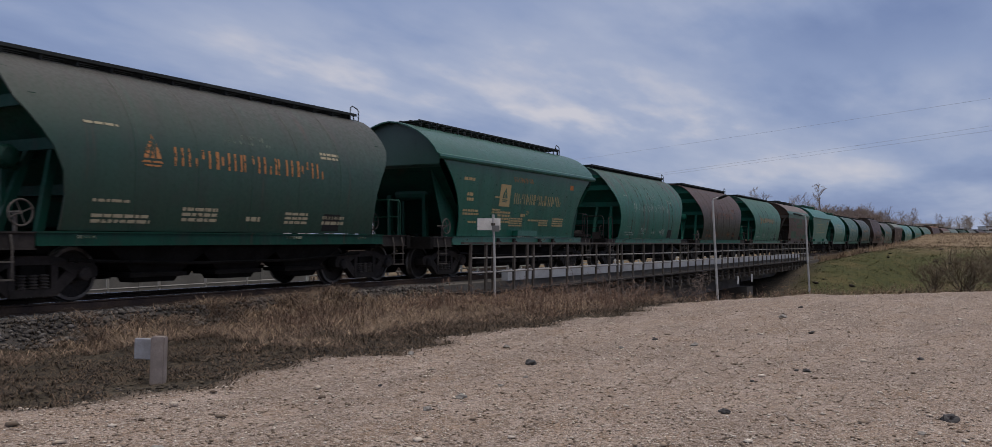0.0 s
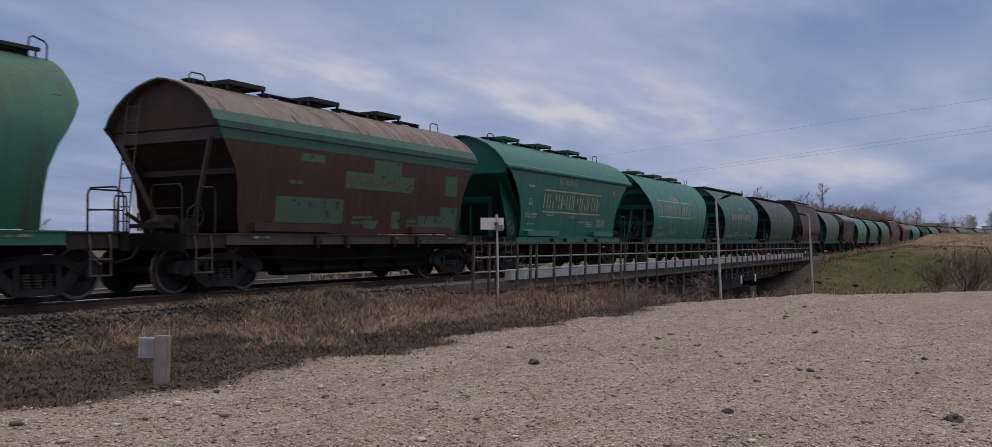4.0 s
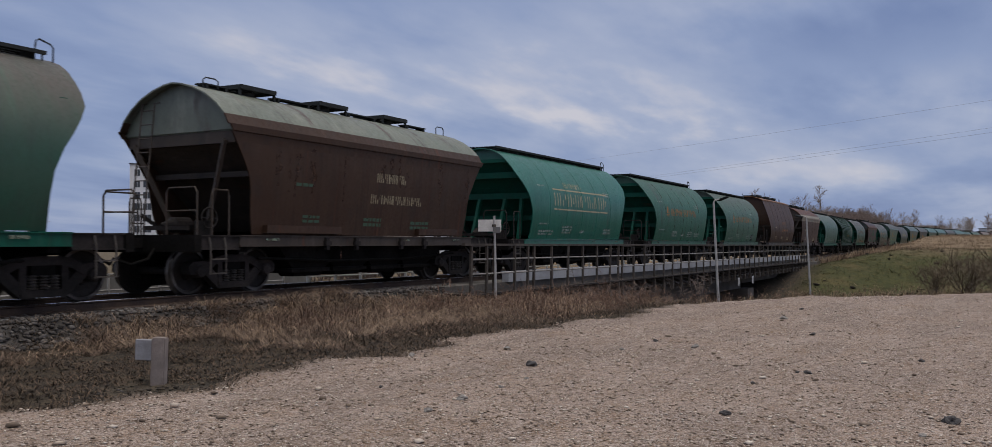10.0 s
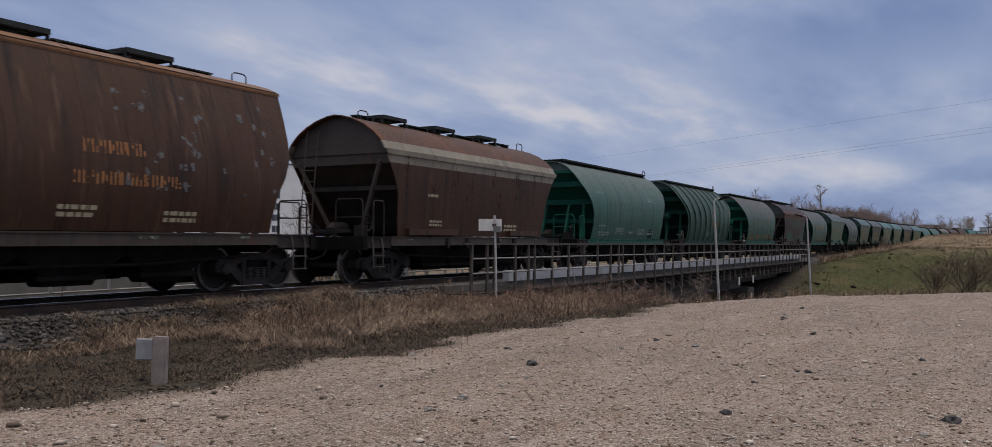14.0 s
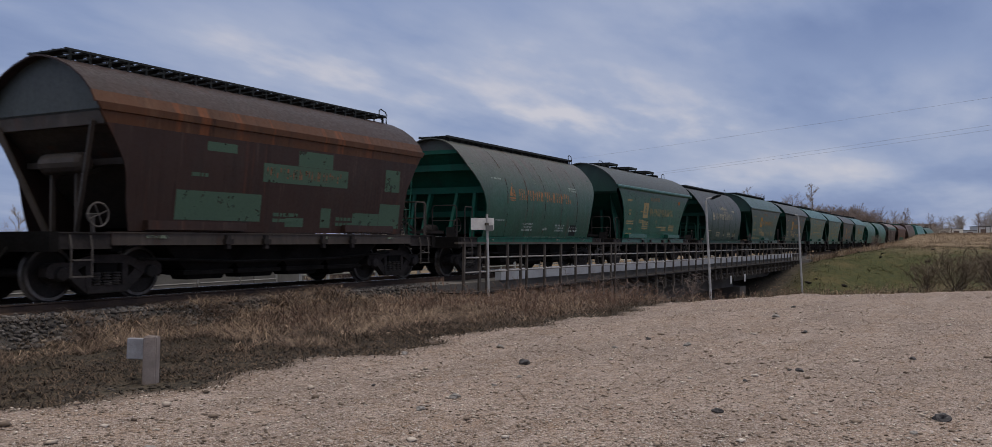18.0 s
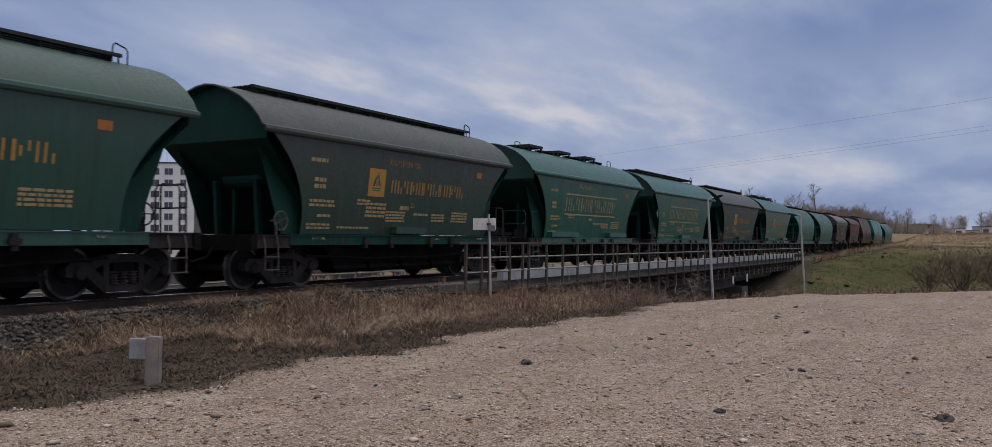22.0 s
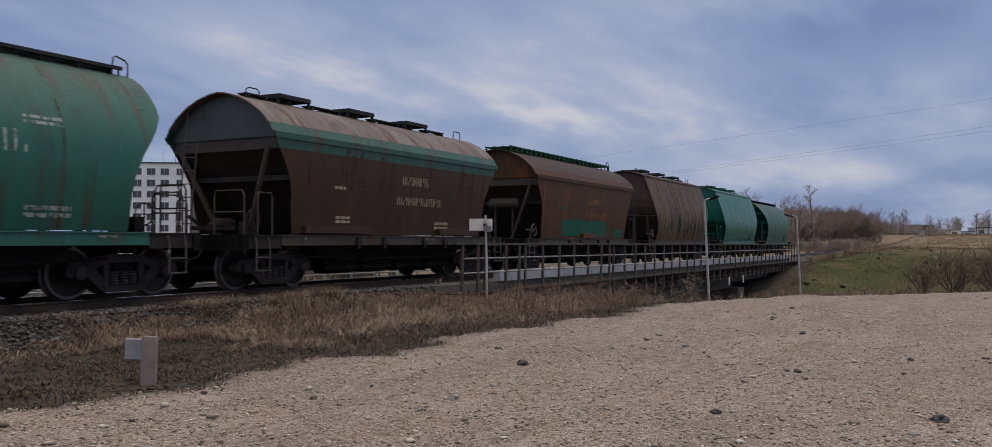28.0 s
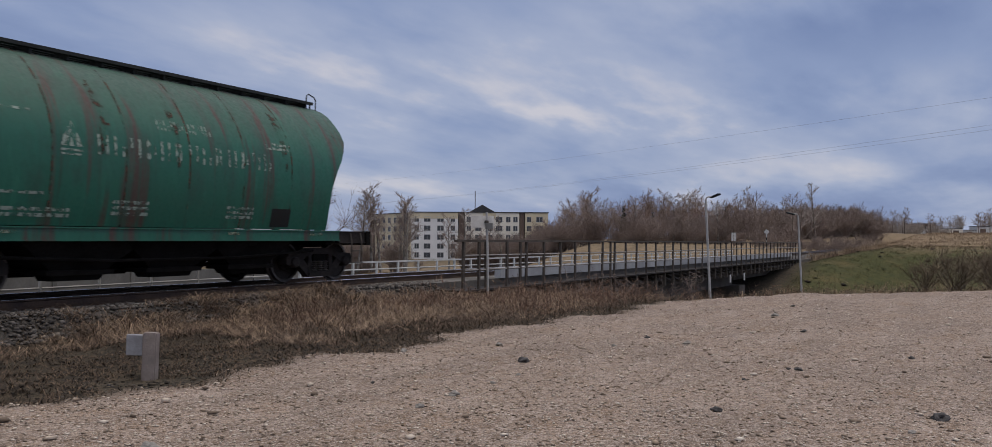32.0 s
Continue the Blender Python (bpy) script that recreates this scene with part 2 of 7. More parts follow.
def ground_material():
    m, nt, b = nodes_of("ground_surface", 0.95, 0.0, 0.15)
    tc = nt.nodes.new("ShaderNodeTexCoord")
    v = tc.outputs["Object"]
    at = nt.nodes.new("ShaderNodeAttribute")
    at.attribute_name = "zone"
    sep = nt.nodes.new("ShaderNodeSeparateColor")
    nt.links.new(at.outputs["Color"], sep.inputs[0])
    peb = nt.nodes.new("ShaderNodeTexVoronoi")
    peb.inputs["Scale"].default_value = 42
    nt.links.new(v, peb.inputs["Vector"])
    peb2 = nt.nodes.new("ShaderNodeTexVoronoi")
    peb2.inputs["Scale"].default_value = 105
    nt.links.new(v, peb2.inputs["Vector"])
    broad = noise_node(nt, v, 0.35, 4, 0.6)
    mid = noise_node(nt, v, 2.3, 5, 0.6)
    fine = noise_node(nt, v, 45, 3, 0.7)
    # gravel: grains of mixed tone in a sandy bed, damp and ochre patches
    g = blend(nt, span(nt, broad, 0.38, 0.62), (0.327, 0.235, 0.175), (0.379, 0.287, 0.226))
    g = blend(nt, span(nt, mid, 0.46, 0.62, 0, 0.85), g, (0.279, 0.188, 0.124))
    wide = noise_node(nt, v, 0.9, 3, 0.6, (0.35, 1.0, 1.0))
    g = blend(nt, span(nt, wide, 0.46, 0.58, 0, 0.8), g, (0.204, 0.148, 0.111))
    track_wear = noise_node(nt, v, 1.6, 4, 0.65, (0.25, 1.4, 1.0))
    g = blend(nt, span(nt, track_wear, 0.54, 0.64, 0, 0.7), g, (0.439, 0.343, 0.282))
    ochre = noise_node(nt, v, 1.1, 3, 0.6, (0.5, 1.0, 1.0))
    g = blend(nt, span(nt, ochre, 0.56, 0.68, 0, 0.6), g, (0.272, 0.167, 0.090))
    clump = noise_node(nt, v, 7.0, 4, 0.7)
    g = blend(nt, span(nt, clump, 0.53, 0.66, 0, 0.75), g, (0.136, 0.096, 0.073))
    g = blend(nt, span(nt, clump, 0.47, 0.36, 0, 0.6), g, (0.479, 0.391, 0.333))
    speck = noise_node(nt, v, 19.0, 3, 0.7)
    g = blend(nt, span(nt, speck, 0.60, 0.70, 0, 0.75), g, (0.096, 0.070, 0.057))
    for tex, amount in ((peb, 0.65), (peb2, 0.9)):
        hs = nt.nodes.new("ShaderNodeSeparateColor")
        nt.links.new(tex.outputs["Color"], hs.inputs[0])
        g = blend(nt, span(nt, hs.outputs[0], 0.62, 1.0, 0, amount), g, (0.542, 0.463, 0.419))
        g = blend(nt, span(nt, hs.outputs[1], 0.60, 0.95, 0, amount), g, (0.080, 0.057, 0.046))
    g = blend(nt, span(nt, fine, 0.5, 0.72, 0, 0.6), g, (0.199, 0.143, 0.111))
    dry = blend(nt, span(nt, mid, 0.4, 0.65), (0.075, 0.060, 0.043), (0.040, 0.035, 0.029))
    clod = noise_node(nt, v, 9, 5, 0.75)
    dry = blend(nt, span(nt, clod, 0.50, 0.62, 0, 0.85), dry, (0.015, 0.013, 0.010))
    dry = blend(nt, span(nt, clod, 0.46, 0.34, 0, 0.8), dry, (0.13, 0.10, 0.066))
    dry = blend(nt, span(nt, fine, 0.55, 0.75, 0, 0.7), dry, (0.19, 0.145, 0.10))
    field = blend(nt, span(nt, broad, 0.4, 0.6), (0.30, 0.22, 0.14), (0.21, 0.155, 0.10))
    field = blend(nt, span(nt, mid, 0.45, 0.7, 0, 0.6), field, (0.11, 0.085, 0.045))
    green = blend(nt, span(nt, mid, 0.38, 0.66), (0.082, 0.082, 0.031), (0.050, 0.052, 0.023))
    green = blend(nt, span(nt, broad, 0.48, 0.64, 0, 0.6), green, (0.145, 0.110, 0.054))
    green = blend(nt, span(nt, noise_node(nt, v, 0.9, 4, 0.7), 0.52, 0.62, 0, 0.7), green, (0.055, 0.06, 0.026))
    c = blend(nt, sep.outputs[0], dry, g)
    c = blend(nt, sep.outputs[1], c, green)
    c = blend(nt, sep.outputs[2], c, field)
    nt.links.new(c, b.inputs["Base Color"])
    h = calc(nt, "ADD", calc(nt, "MULTIPLY", peb.outputs["Distance"], -1.0), calc(nt, "MULTIPLY", peb2.outputs["Distance"], -0.5))
    h = calc(nt, "ADD", h, calc(nt, "MULTIPLY", fine, 0.6))
    bump(nt, b, h, 0.6, 0.016)
    return m


M_GROUND = ground_material()
M_BALLAST = plain("ballast_stone", (0.10, 0.09, 0.082), (0.045, 0.04, 0.036), 0.95, scale=0.6, fine=9, relief=0.6)
M_RAIL = plain("rail_steel_rusty", (0.10, 0.065, 0.045), (0.05, 0.035, 0.03), 0.7, 0.3, 2, 25)
M_RAIL_TOP = plain("rail_steel_polished", (0.62, 0.62, 0.64), (0.5, 0.5, 0.52), 0.25, 1.0, 2, 40, 0.03)
M_CONCRETE = plain("concrete_weathered", (0.33, 0.32, 0.30), (0.16, 0.15, 0.14), 0.9, 0, 0.7, 12, 0.3)
M_CONCRETE_DARK = plain("concrete_sooty", (0.15, 0.135, 0.12), (0.07, 0.062, 0.056), 0.92, 0, 0.5, 10, 0.3)
M_WALL = plain("wall_panels", (0.20, 0.19, 0.175), (0.12, 0.115, 0.105), 0.92, 0, 0.7, 12, 0.3)
M_CURB = plain("pale_grey_paint", (0.42, 0.43, 0.45), (0.30, 0.30, 0.32), 0.8, 0, 0.9, 14, 0.15)
M_RAILING_WHITE = plain("railing_white_paint", (0.66, 0.66, 0.64), (0.45, 0.44, 0.42), 0.7, 0.0, 3, 30)
M_MID_RAIL = plain("pale_worn_pipe", (0.34, 0.32, 0.30), (0.20, 0.18, 0.165), 0.7, 0.1, 3, 30)
M_IRON = plain("dark_railing_iron", (0.115, 0.096, 0.080), (0.06, 0.048, 0.04), 0.7, 0.2, 2.5, 25)
M_WIRE = plain("weathered_cable", (0.34, 0.34, 0.37), (0.26, 0.26, 0.28), 0.7)
M_PLATE = plain("white_plate", (0.78, 0.75, 0.70), (0.58, 0.55, 0.51), 0.6, 0, 5, 30)
M_GALV = plain("galvanised_steel", (0.48, 0.46, 0.445), (0.34, 0.325, 0.315), 0.65, 0.0, 3, 30, 0.05)
M_WHITE = plain("whitewash", (0.62, 0.62, 0.62), (0.40, 0.39, 0.38), 0.85, 0, 5, 30)
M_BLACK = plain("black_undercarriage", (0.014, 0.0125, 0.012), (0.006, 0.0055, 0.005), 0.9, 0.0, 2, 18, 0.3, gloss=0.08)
M_WHEEL = plain("wheel_grime", (0.030, 0.024, 0.021), (0.012, 0.010, 0.009), 0.7, 0.0, 2, 20, 0.3, gloss=0.25)
M_SPRING = plain("spring_steel_dusty", (0.075, 0.064, 0.056), (0.03, 0.026, 0.023), 0.7, 0.2, 4, 25, 0.2)
M_STEP = plain("step_iron_worn", (0.115, 0.10, 0.088), (0.055, 0.047, 0.042), 0.7, 0.1, 4, 25, 0.2)
M_BOGIE = plain("bogie_grime", (0.042, 0.034, 0.031), (0.015, 0.013, 0.012), 0.75, 0.0, 2, 20, 0.3, gloss=0.2)
M_TREAD = plain("wheel_tread_steel", (0.16, 0.15, 0.145), (0.04, 0.036, 0.034), 0.40, 0.8, 3, 30, 0.05)

# ---------------------------------------------------------------- small builders
def mesh_of(name, bm, smooth=False):
    me = bpy.data.meshes.new(name)
    bm.normal_update()
    bm.to_mesh(me)
    bm.free()
    if smooth:
        me.shade_smooth()
    return me


def part(name, data, material, parent=None, label="", m=None, smooth=False):
    """One mesh object under a thing or a part; data is a bmesh or a mesh."""
    me = mesh_of(name, data, smooth) if isinstance(data, bmesh.types.BMesh) else data
    ob = new(name, me)
    if material is not None:
        if not me.materials:
            me.materials.append(material)
        elif me.materials[0] != material:
            ob.material_slots[0].link = "OBJECT"
            ob.material_slots[0].material = material
    if parent is not None:
        ob.parent = parent
    if m is not None:
        ob.matrix_basis = m
    if label:
        ob["label"] = label
    return ob


def box(bm, x0, x1, y0, y1, z0, z1):
    v = [bm.verts.new(p) for p in ((x0, y0, z0), (x1, y0, z0), (x1, y1, z0), (x0, y1, z0), (x0, y0, z1), (x1, y0, z1), (x1, y1, z1), (x0, y1, z1))]
    for f in ((0, 3, 2, 1), (4, 5, 6, 7), (0, 1, 5, 4), (1, 2, 6, 5), (2, 3, 7, 6), (3, 0, 4, 7)):
        bm.faces.new([v[i] for i in f])
    return bm


def boxes(*list_of):
    bm = bmesh.new()
    for b in list_of:
        box(bm, *b)
    return bm


def tube(bm, pts, r, n=6, r2=None):
    """A round bar along the points."""
    pts = [Vector(p) for p in pts]
    rings = []
    for i, p in enumerate(pts):
        d = (pts[min(i + 1, len(pts) - 1)] - pts[max(i - 1, 0)]).normalized()
        a = d.orthogonal().normalized()
        if i and abs(a.dot(prev)) < 0.999:
            a = (prev - d * prev.dot(d)).normalized()
        prev = a
        c = d.cross(a)
        rr = r if r2 is None else r + (r2 - r) * i / (len(pts) - 1)
        rings.append([bm.verts.new(p + (a * math.cos(k * 2 * math.pi / n) + c * math.sin(k * 2 * math.pi / n)) * rr) for k in range(n)])
    for A, B in zip(rings, rings[1:]):
        for k in range(n):
            bm.faces.new((A[k], A[(k + 1) % n], B[(k + 1) % n], B[k]))
    bm.faces.new(rings[0][::-1])
    bm.faces.new(rings[-1])
    return bm


def bar(bm, a, b, w, h):
    """A square bar from a to b."""
    a, b = Vector(a), Vector(b)
    d = (b - a).normalized()
    s = d.cross(Vector((0, 0, 1)))
    s = (s if s.length > 1e-3 else Vector((0, 1, 0))).normalized()
    u = s.cross(d).normalized()
    q = [[bm.verts.new(p + s * i * w / 2 + u * j * h / 2) for i, j in ((-1, -1), (1, -1), (1, 1), (-1, 1))] for p in (a, b)]
    for k in range(4):
        bm.faces.new((q[0][k], q[0][(k + 1) % 4], q[1][(k + 1) % 4], q[1][k]))
    bm.faces.new(q[0][::-1])
    bm.faces.new(q[1])
    return bm


def prism(bm, outline, y0, y1):
    """An outline in x and z, drawn out along y."""
    A = [bm.verts.new((x, y0, z)) for x, z in outline]
    B = [bm.verts.new((x, y1, z)) for x, z in outline]
    n = len(A)
    for k in range(n):
        bm.faces.new((A[k], A[(k + 1) % n], B[(k + 1) % n], B[k]))
    bm.faces.new(A[::-1])
    bm.faces.new(B)
    bmesh.ops.recalc_face_normals(bm, faces=bm.faces)
    return bm


def lathe(bm, prof, n, axis="y", at=(0, 0, 0)):
    """(radius, along) pairs turned round an axis."""
    rings = []
    for r, y in prof:
        ring = []
        for k in range(n):
            a = 2 * math.pi * k / n
            p = (r * math.cos(a), y, r * math.sin(a)) if axis == "y" else (r * math.cos(a), r * math.sin(a), y) if axis == "z" else (y, r * math.cos(a), r * math.sin(a))
            ring.append(bm.verts.new(Vector(p) + Vector(at)))
        rings.append(ring)
    for A, B in zip(rings, rings[1:]):
        for k in range(n):
            bm.faces.new((A[k], A[(k + 1) % n], B[(k + 1) % n], B[k]))
    bm.faces.new(rings[0])
    bm.faces.new(rings[-1])
    bmesh.ops.recalc_face_normals(bm, faces=bm.faces)
    return bm


def empty(name, label, category, m=None, group="", kind=""):
    ob = new(name)
    ob.empty_display_size = 0.3
    if m is not None:
        ob.matrix_basis = m
    return tagged(ob, label, category, group, kind)


def mesh_from(name, verts, faces):
    me = bpy.data.meshes.new(name)
    me.from_pydata(verts, [], faces)
    me.update()
    return me


def interp(x, xs, ys):
    return float(np.interp(x, xs, ys))


# ---------------------------------------------------------------- plan
RAIL_Z = 0.45           # top of the rails; the eye is 1.05 above
TRACK_Y = 14.7          # centre of the track, which runs along x
BEND_X, BEND_R = 118.0, 960.0
GAUGE = 1.52
BRIDGE_X0, BRIDGE_X1 = 20.6, 76.0
GRADE = 0.0030


def fall(x):
    """How far the track has come down on its slight grade."""
    return GRADE * min(max(x - 12.0, 0.0), 95.0)


def on_track(q):
    """Place and heading on the track's centre line, q metres along it."""
    if q <= BEND_X:
        return q, TRACK_Y, 0.0
    a = (q - BEND_X) / BEND_R
    return BEND_X + BEND_R * math.sin(a), TRACK_Y - BEND_R * (1 - math.cos(a)), -a


def off_track(x, y):
    """Distance from the centre line, positive on the side of the camera."""
    if x <= BEND_X:
        return TRACK_Y - y
    return BEND_R - math.hypot(x - BEND_X, y - (TRACK_Y - BEND_R))


def crest_x(y):
    return interp(y, (-40, -0.8, 4.1, 6.5, 9.0, 12, 18, 30), (46, 31, 25.5, 20.5, 20.0, 20.5, 20.5, 20.5))


def gravel_edge(x):
    return interp(x, (-10, 4.8, 9.8, 13.6, 18.7), (7.7, 7.4, 7.0, 7.0, 6.3)) + 0.25 * math.sin(x * 1.7) + 0.15 * math.sin(x * 4.3 + 1)


def ground_z(x, y):
    n = noise.noise((x * 0.35, y * 0.35, 0)) * 0.05 + noise.noise((x * 1.3, y * 1.3, 3)) * 0.022 + noise.noise((x * 2.9, y * 2.9, 5)) * 0.010
    d = off_track(x, y)
    e = gravel_edge(x)
    # embankment under the track
    bank = interp(abs(d), (0, 2.3, 3.0, 6.5), (RAIL_Z - 0.45, RAIL_Z - 0.45, RAIL_Z - 0.62, -0.05)) if d > 0 else interp(-d, (0, 2.3, 3.2, 9.0, 40, 120, 400), (RAIL_Z - 0.45, RAIL_Z - 0.45, RAIL_Z - 0.7, -1.5, -3.0, -5.0, -7.0))
    if d < 0 and x > 70:
        rise = interp(-d, (0, 2.3, 3.2, 9.0, 40, 120, 400), (RAIL_Z - 0.45, RAIL_Z - 0.45, RAIL_Z - 0.5, 0.6, 0.8, -3.0, -5.0))
        rise += interp(x, (150, 240), (0, 2.6)) * interp(-d, (4, 10), (0, 1))
        bank += (rise - bank) * interp(x, (84, 105), (0, 1)) * interp(y / x, (0.40, 0.50), (1, 0))
    if y < e and x < 60:
        z = 0.0 + n
    else:
        z = bank + n * 1.6 - fall(x) * interp(abs(d), (3, 8), (1, 0))
        if x < 26 and d > 2.8:
            # clods and hollows of the bank's bare soil
            k = interp(y - e, (0.2, 1.2), (0, 1)) * interp(d, (2.8, 3.6), (0, 1))
            z += k * (0.10 * noise.noise((x * 1.1, y * 1.5, 9)) + 0.06 * noise.noise((x * 2.4, y * 3.0, 4)))
    # the cutting in which the road runs below the bridge
    c = crest_x(y)
    bottom = -2.6 if y < 40 else -3.2
    if x > c:
        far = interp(x, (60, 66, 84, 100), (1.0, 1.0, 0.0, 0.0))
        deep = interp(y, (9.95, 11.2, 60, 90), (0, 1, 1, 0))
        cut = (1 - deep) * interp(x - c, (0, 3, 9, 18, 30, 44), (0.0, -0.35, -0.8, -1.2, -1.65, bottom)) + deep * interp(x - c, (0, 1.5, 5, 10, 44), (0.0, -0.6, -2.0, -2.9, -3.0))
        top = interp(x, (84, 130, 160, 260, 700), (0.85, 2.2, 2.6, 3.4, 4.5)) if d > 4 else z
        if 4 < d < 9:
            top = z + (top - z) * (d - 4) / 5.0
        if d < 4 and x > 84:
            top = z
        s = interp(x + 9 * interp(abs(d), (4.5, 10), (1, 0)), (64, 86), (0, 1))
        s = s * s * (3 - 2 * s)
        z = min(z, cut) * (1 - s) + top * s + n * 2
    return z


def zones(x, y):
    """Shares of gravel, green grass and dry field."""
    w = noise.noise((x * 0.8, y * 0.8, 7)) * 0.5
    e = gravel_edge(x) + w * 0.5
    c = crest_x(y) + w
    g = interp(e - y, (-0.15, 0.25), (0, 1)) * interp(c + 1.2 - x, (-0.3, 0.6), (0, 1))
    d = off_track(x, y)
    gr = interp(x + w * 6, (58, 64, 82, 88), (0, 1, 1, 0)) * interp(d, (3, 5), (0, 1))
    if d < -4:
        gr = interp(-d, (4, 14, 60, 90), (0, 0.05, 0.18, 0.25))
    f = interp(x + w * 6, (80, 87), (0, 1)) * interp(d, (2, 3.5), (0, 1))
    if d < -2.8:
        f = interp(-d, (2.8, 5, 60, 120), (0, 0.8, 0.7, 0.3)) * interp(x, (78, 92), (0.12, 1))
    if x < c - 3 or x < 20:
        gr = gr if d < -4 else 0
    return g, gr, f, 1


def build_ground():
    xs = list(np.arange(-6, 34, 0.25)) + list(np.arange(34, 110, 1.0)) + list(np.arange(110, 300, 5.0)) + [300, 350, 420, 520, 700, 1000, 1600, 2500]
    xs = [-900, -400, -200, -100, -60, -35, -22, -14, -9] + xs
    ys = [-900, -400, -200, -120, -80, -55, -40, -30, -22, -16, -12, -9] + list(np.arange(-7, 18, 0.25)) + list(np.arange(18, 40, 1.0)) + list(np.arange(40, 120, 6.0)) + [120, 160, 220, 300, 420, 600, 900, 1600, 2500]
    verts = [(x, y, ground_z(x, y)) for x in xs for y in ys]
    n = len(ys)
    faces = [(i * n + j, (i + 1) * n + j, (i + 1) * n + j + 1, i * n + j + 1) for i in range(len(xs) - 1) for j in range(n - 1)]
    me = mesh_from("ground", verts, faces)
    at = me.color_attributes.new("zone", "FLOAT_COLOR", "POINT")
    at.data.foreach_set("color", np.array([zones(x, y) for x in xs for y in ys], dtype=np.float32).ravel())
    me.shade_smooth()
    me.materials.append(M_GROUND)
    tagged(new("ground", me), "gravel yard, dry grass bank and green slope beyond", "ground", kind="structure")


build_ground()


# ---------------------------------------------------------------- track
def sweep(name, outline, q0, q1, side, material, step=None):
    """An outline (across, up) drawn along the track."""
    qs = [q0]
    while qs[-1] < q1:
        qs.append(min(q1, qs[-1] + (20 if qs[-1] < BEND_X - 20 else 8)))
    verts, faces = [], []
    n = len(outline)
    for q in qs:
        x, y, h = on_track(q)
        for o, z in outline:
            o += side
            verts.append((x - math.sin(h) * o, y + math.cos(h) * o, z - fall(x)))
    for i in range(len(qs) - 1):
        for k in range(n):
            faces.append((i * n + k, i * n + (k + 1) % n, (i + 1) * n + (k + 1) % n, (i + 1) * n + k))
    faces += [tuple(range(n))[::-1], tuple(range((len(qs) - 1) * n, len(qs) * n))]
    return part(name, mesh_from(name, verts, faces), material)


track = empty("railway_track", "single railway track on grey stone ballast", "railway track", kind="structure")
RZ = RAIL_Z
foot = [(-0.075, RZ - 0.18), (0.075, RZ - 0.18), (0.075, RZ - 0.165), (0.012, RZ - 0.14), (0.012, RZ - 0.045), (0.036, RZ - 0.03), (0.036, RZ - 0.006), (-0.036, RZ - 0.006), (-0.036, RZ - 0.03), (-0.012, RZ - 0.045), (-0.012, RZ - 0.14), (-0.075, RZ - 0.165)]
head = [(-0.034, RZ - 0.006), (0.034, RZ - 0.006), (0.030, RZ), (-0.030, RZ)]
for s in (-GAUGE / 2 - 0.036, GAUGE / 2 + 0.036):
    r = sweep("rail", foot, -40, 420, s, M_RAIL)
    r.parent = track
    h = sweep("running_surface", head, -40, 420, s, M_RAIL_TOP)
    h.parent = r
bed = [(-2.6, RZ - 0.75), (2.6, RZ - 0.75), (1.75, RZ - 0.22), (-1.75, RZ - 0.22)]
b = sweep("ballast_bed", bed, -40, BRIDGE_X0 + 1, 0, M_BALLAST)
b.parent = track
b = sweep("ballast_bed", bed, BRIDGE_X1 - 1, 420, 0, M_BALLAST)
b.parent = track


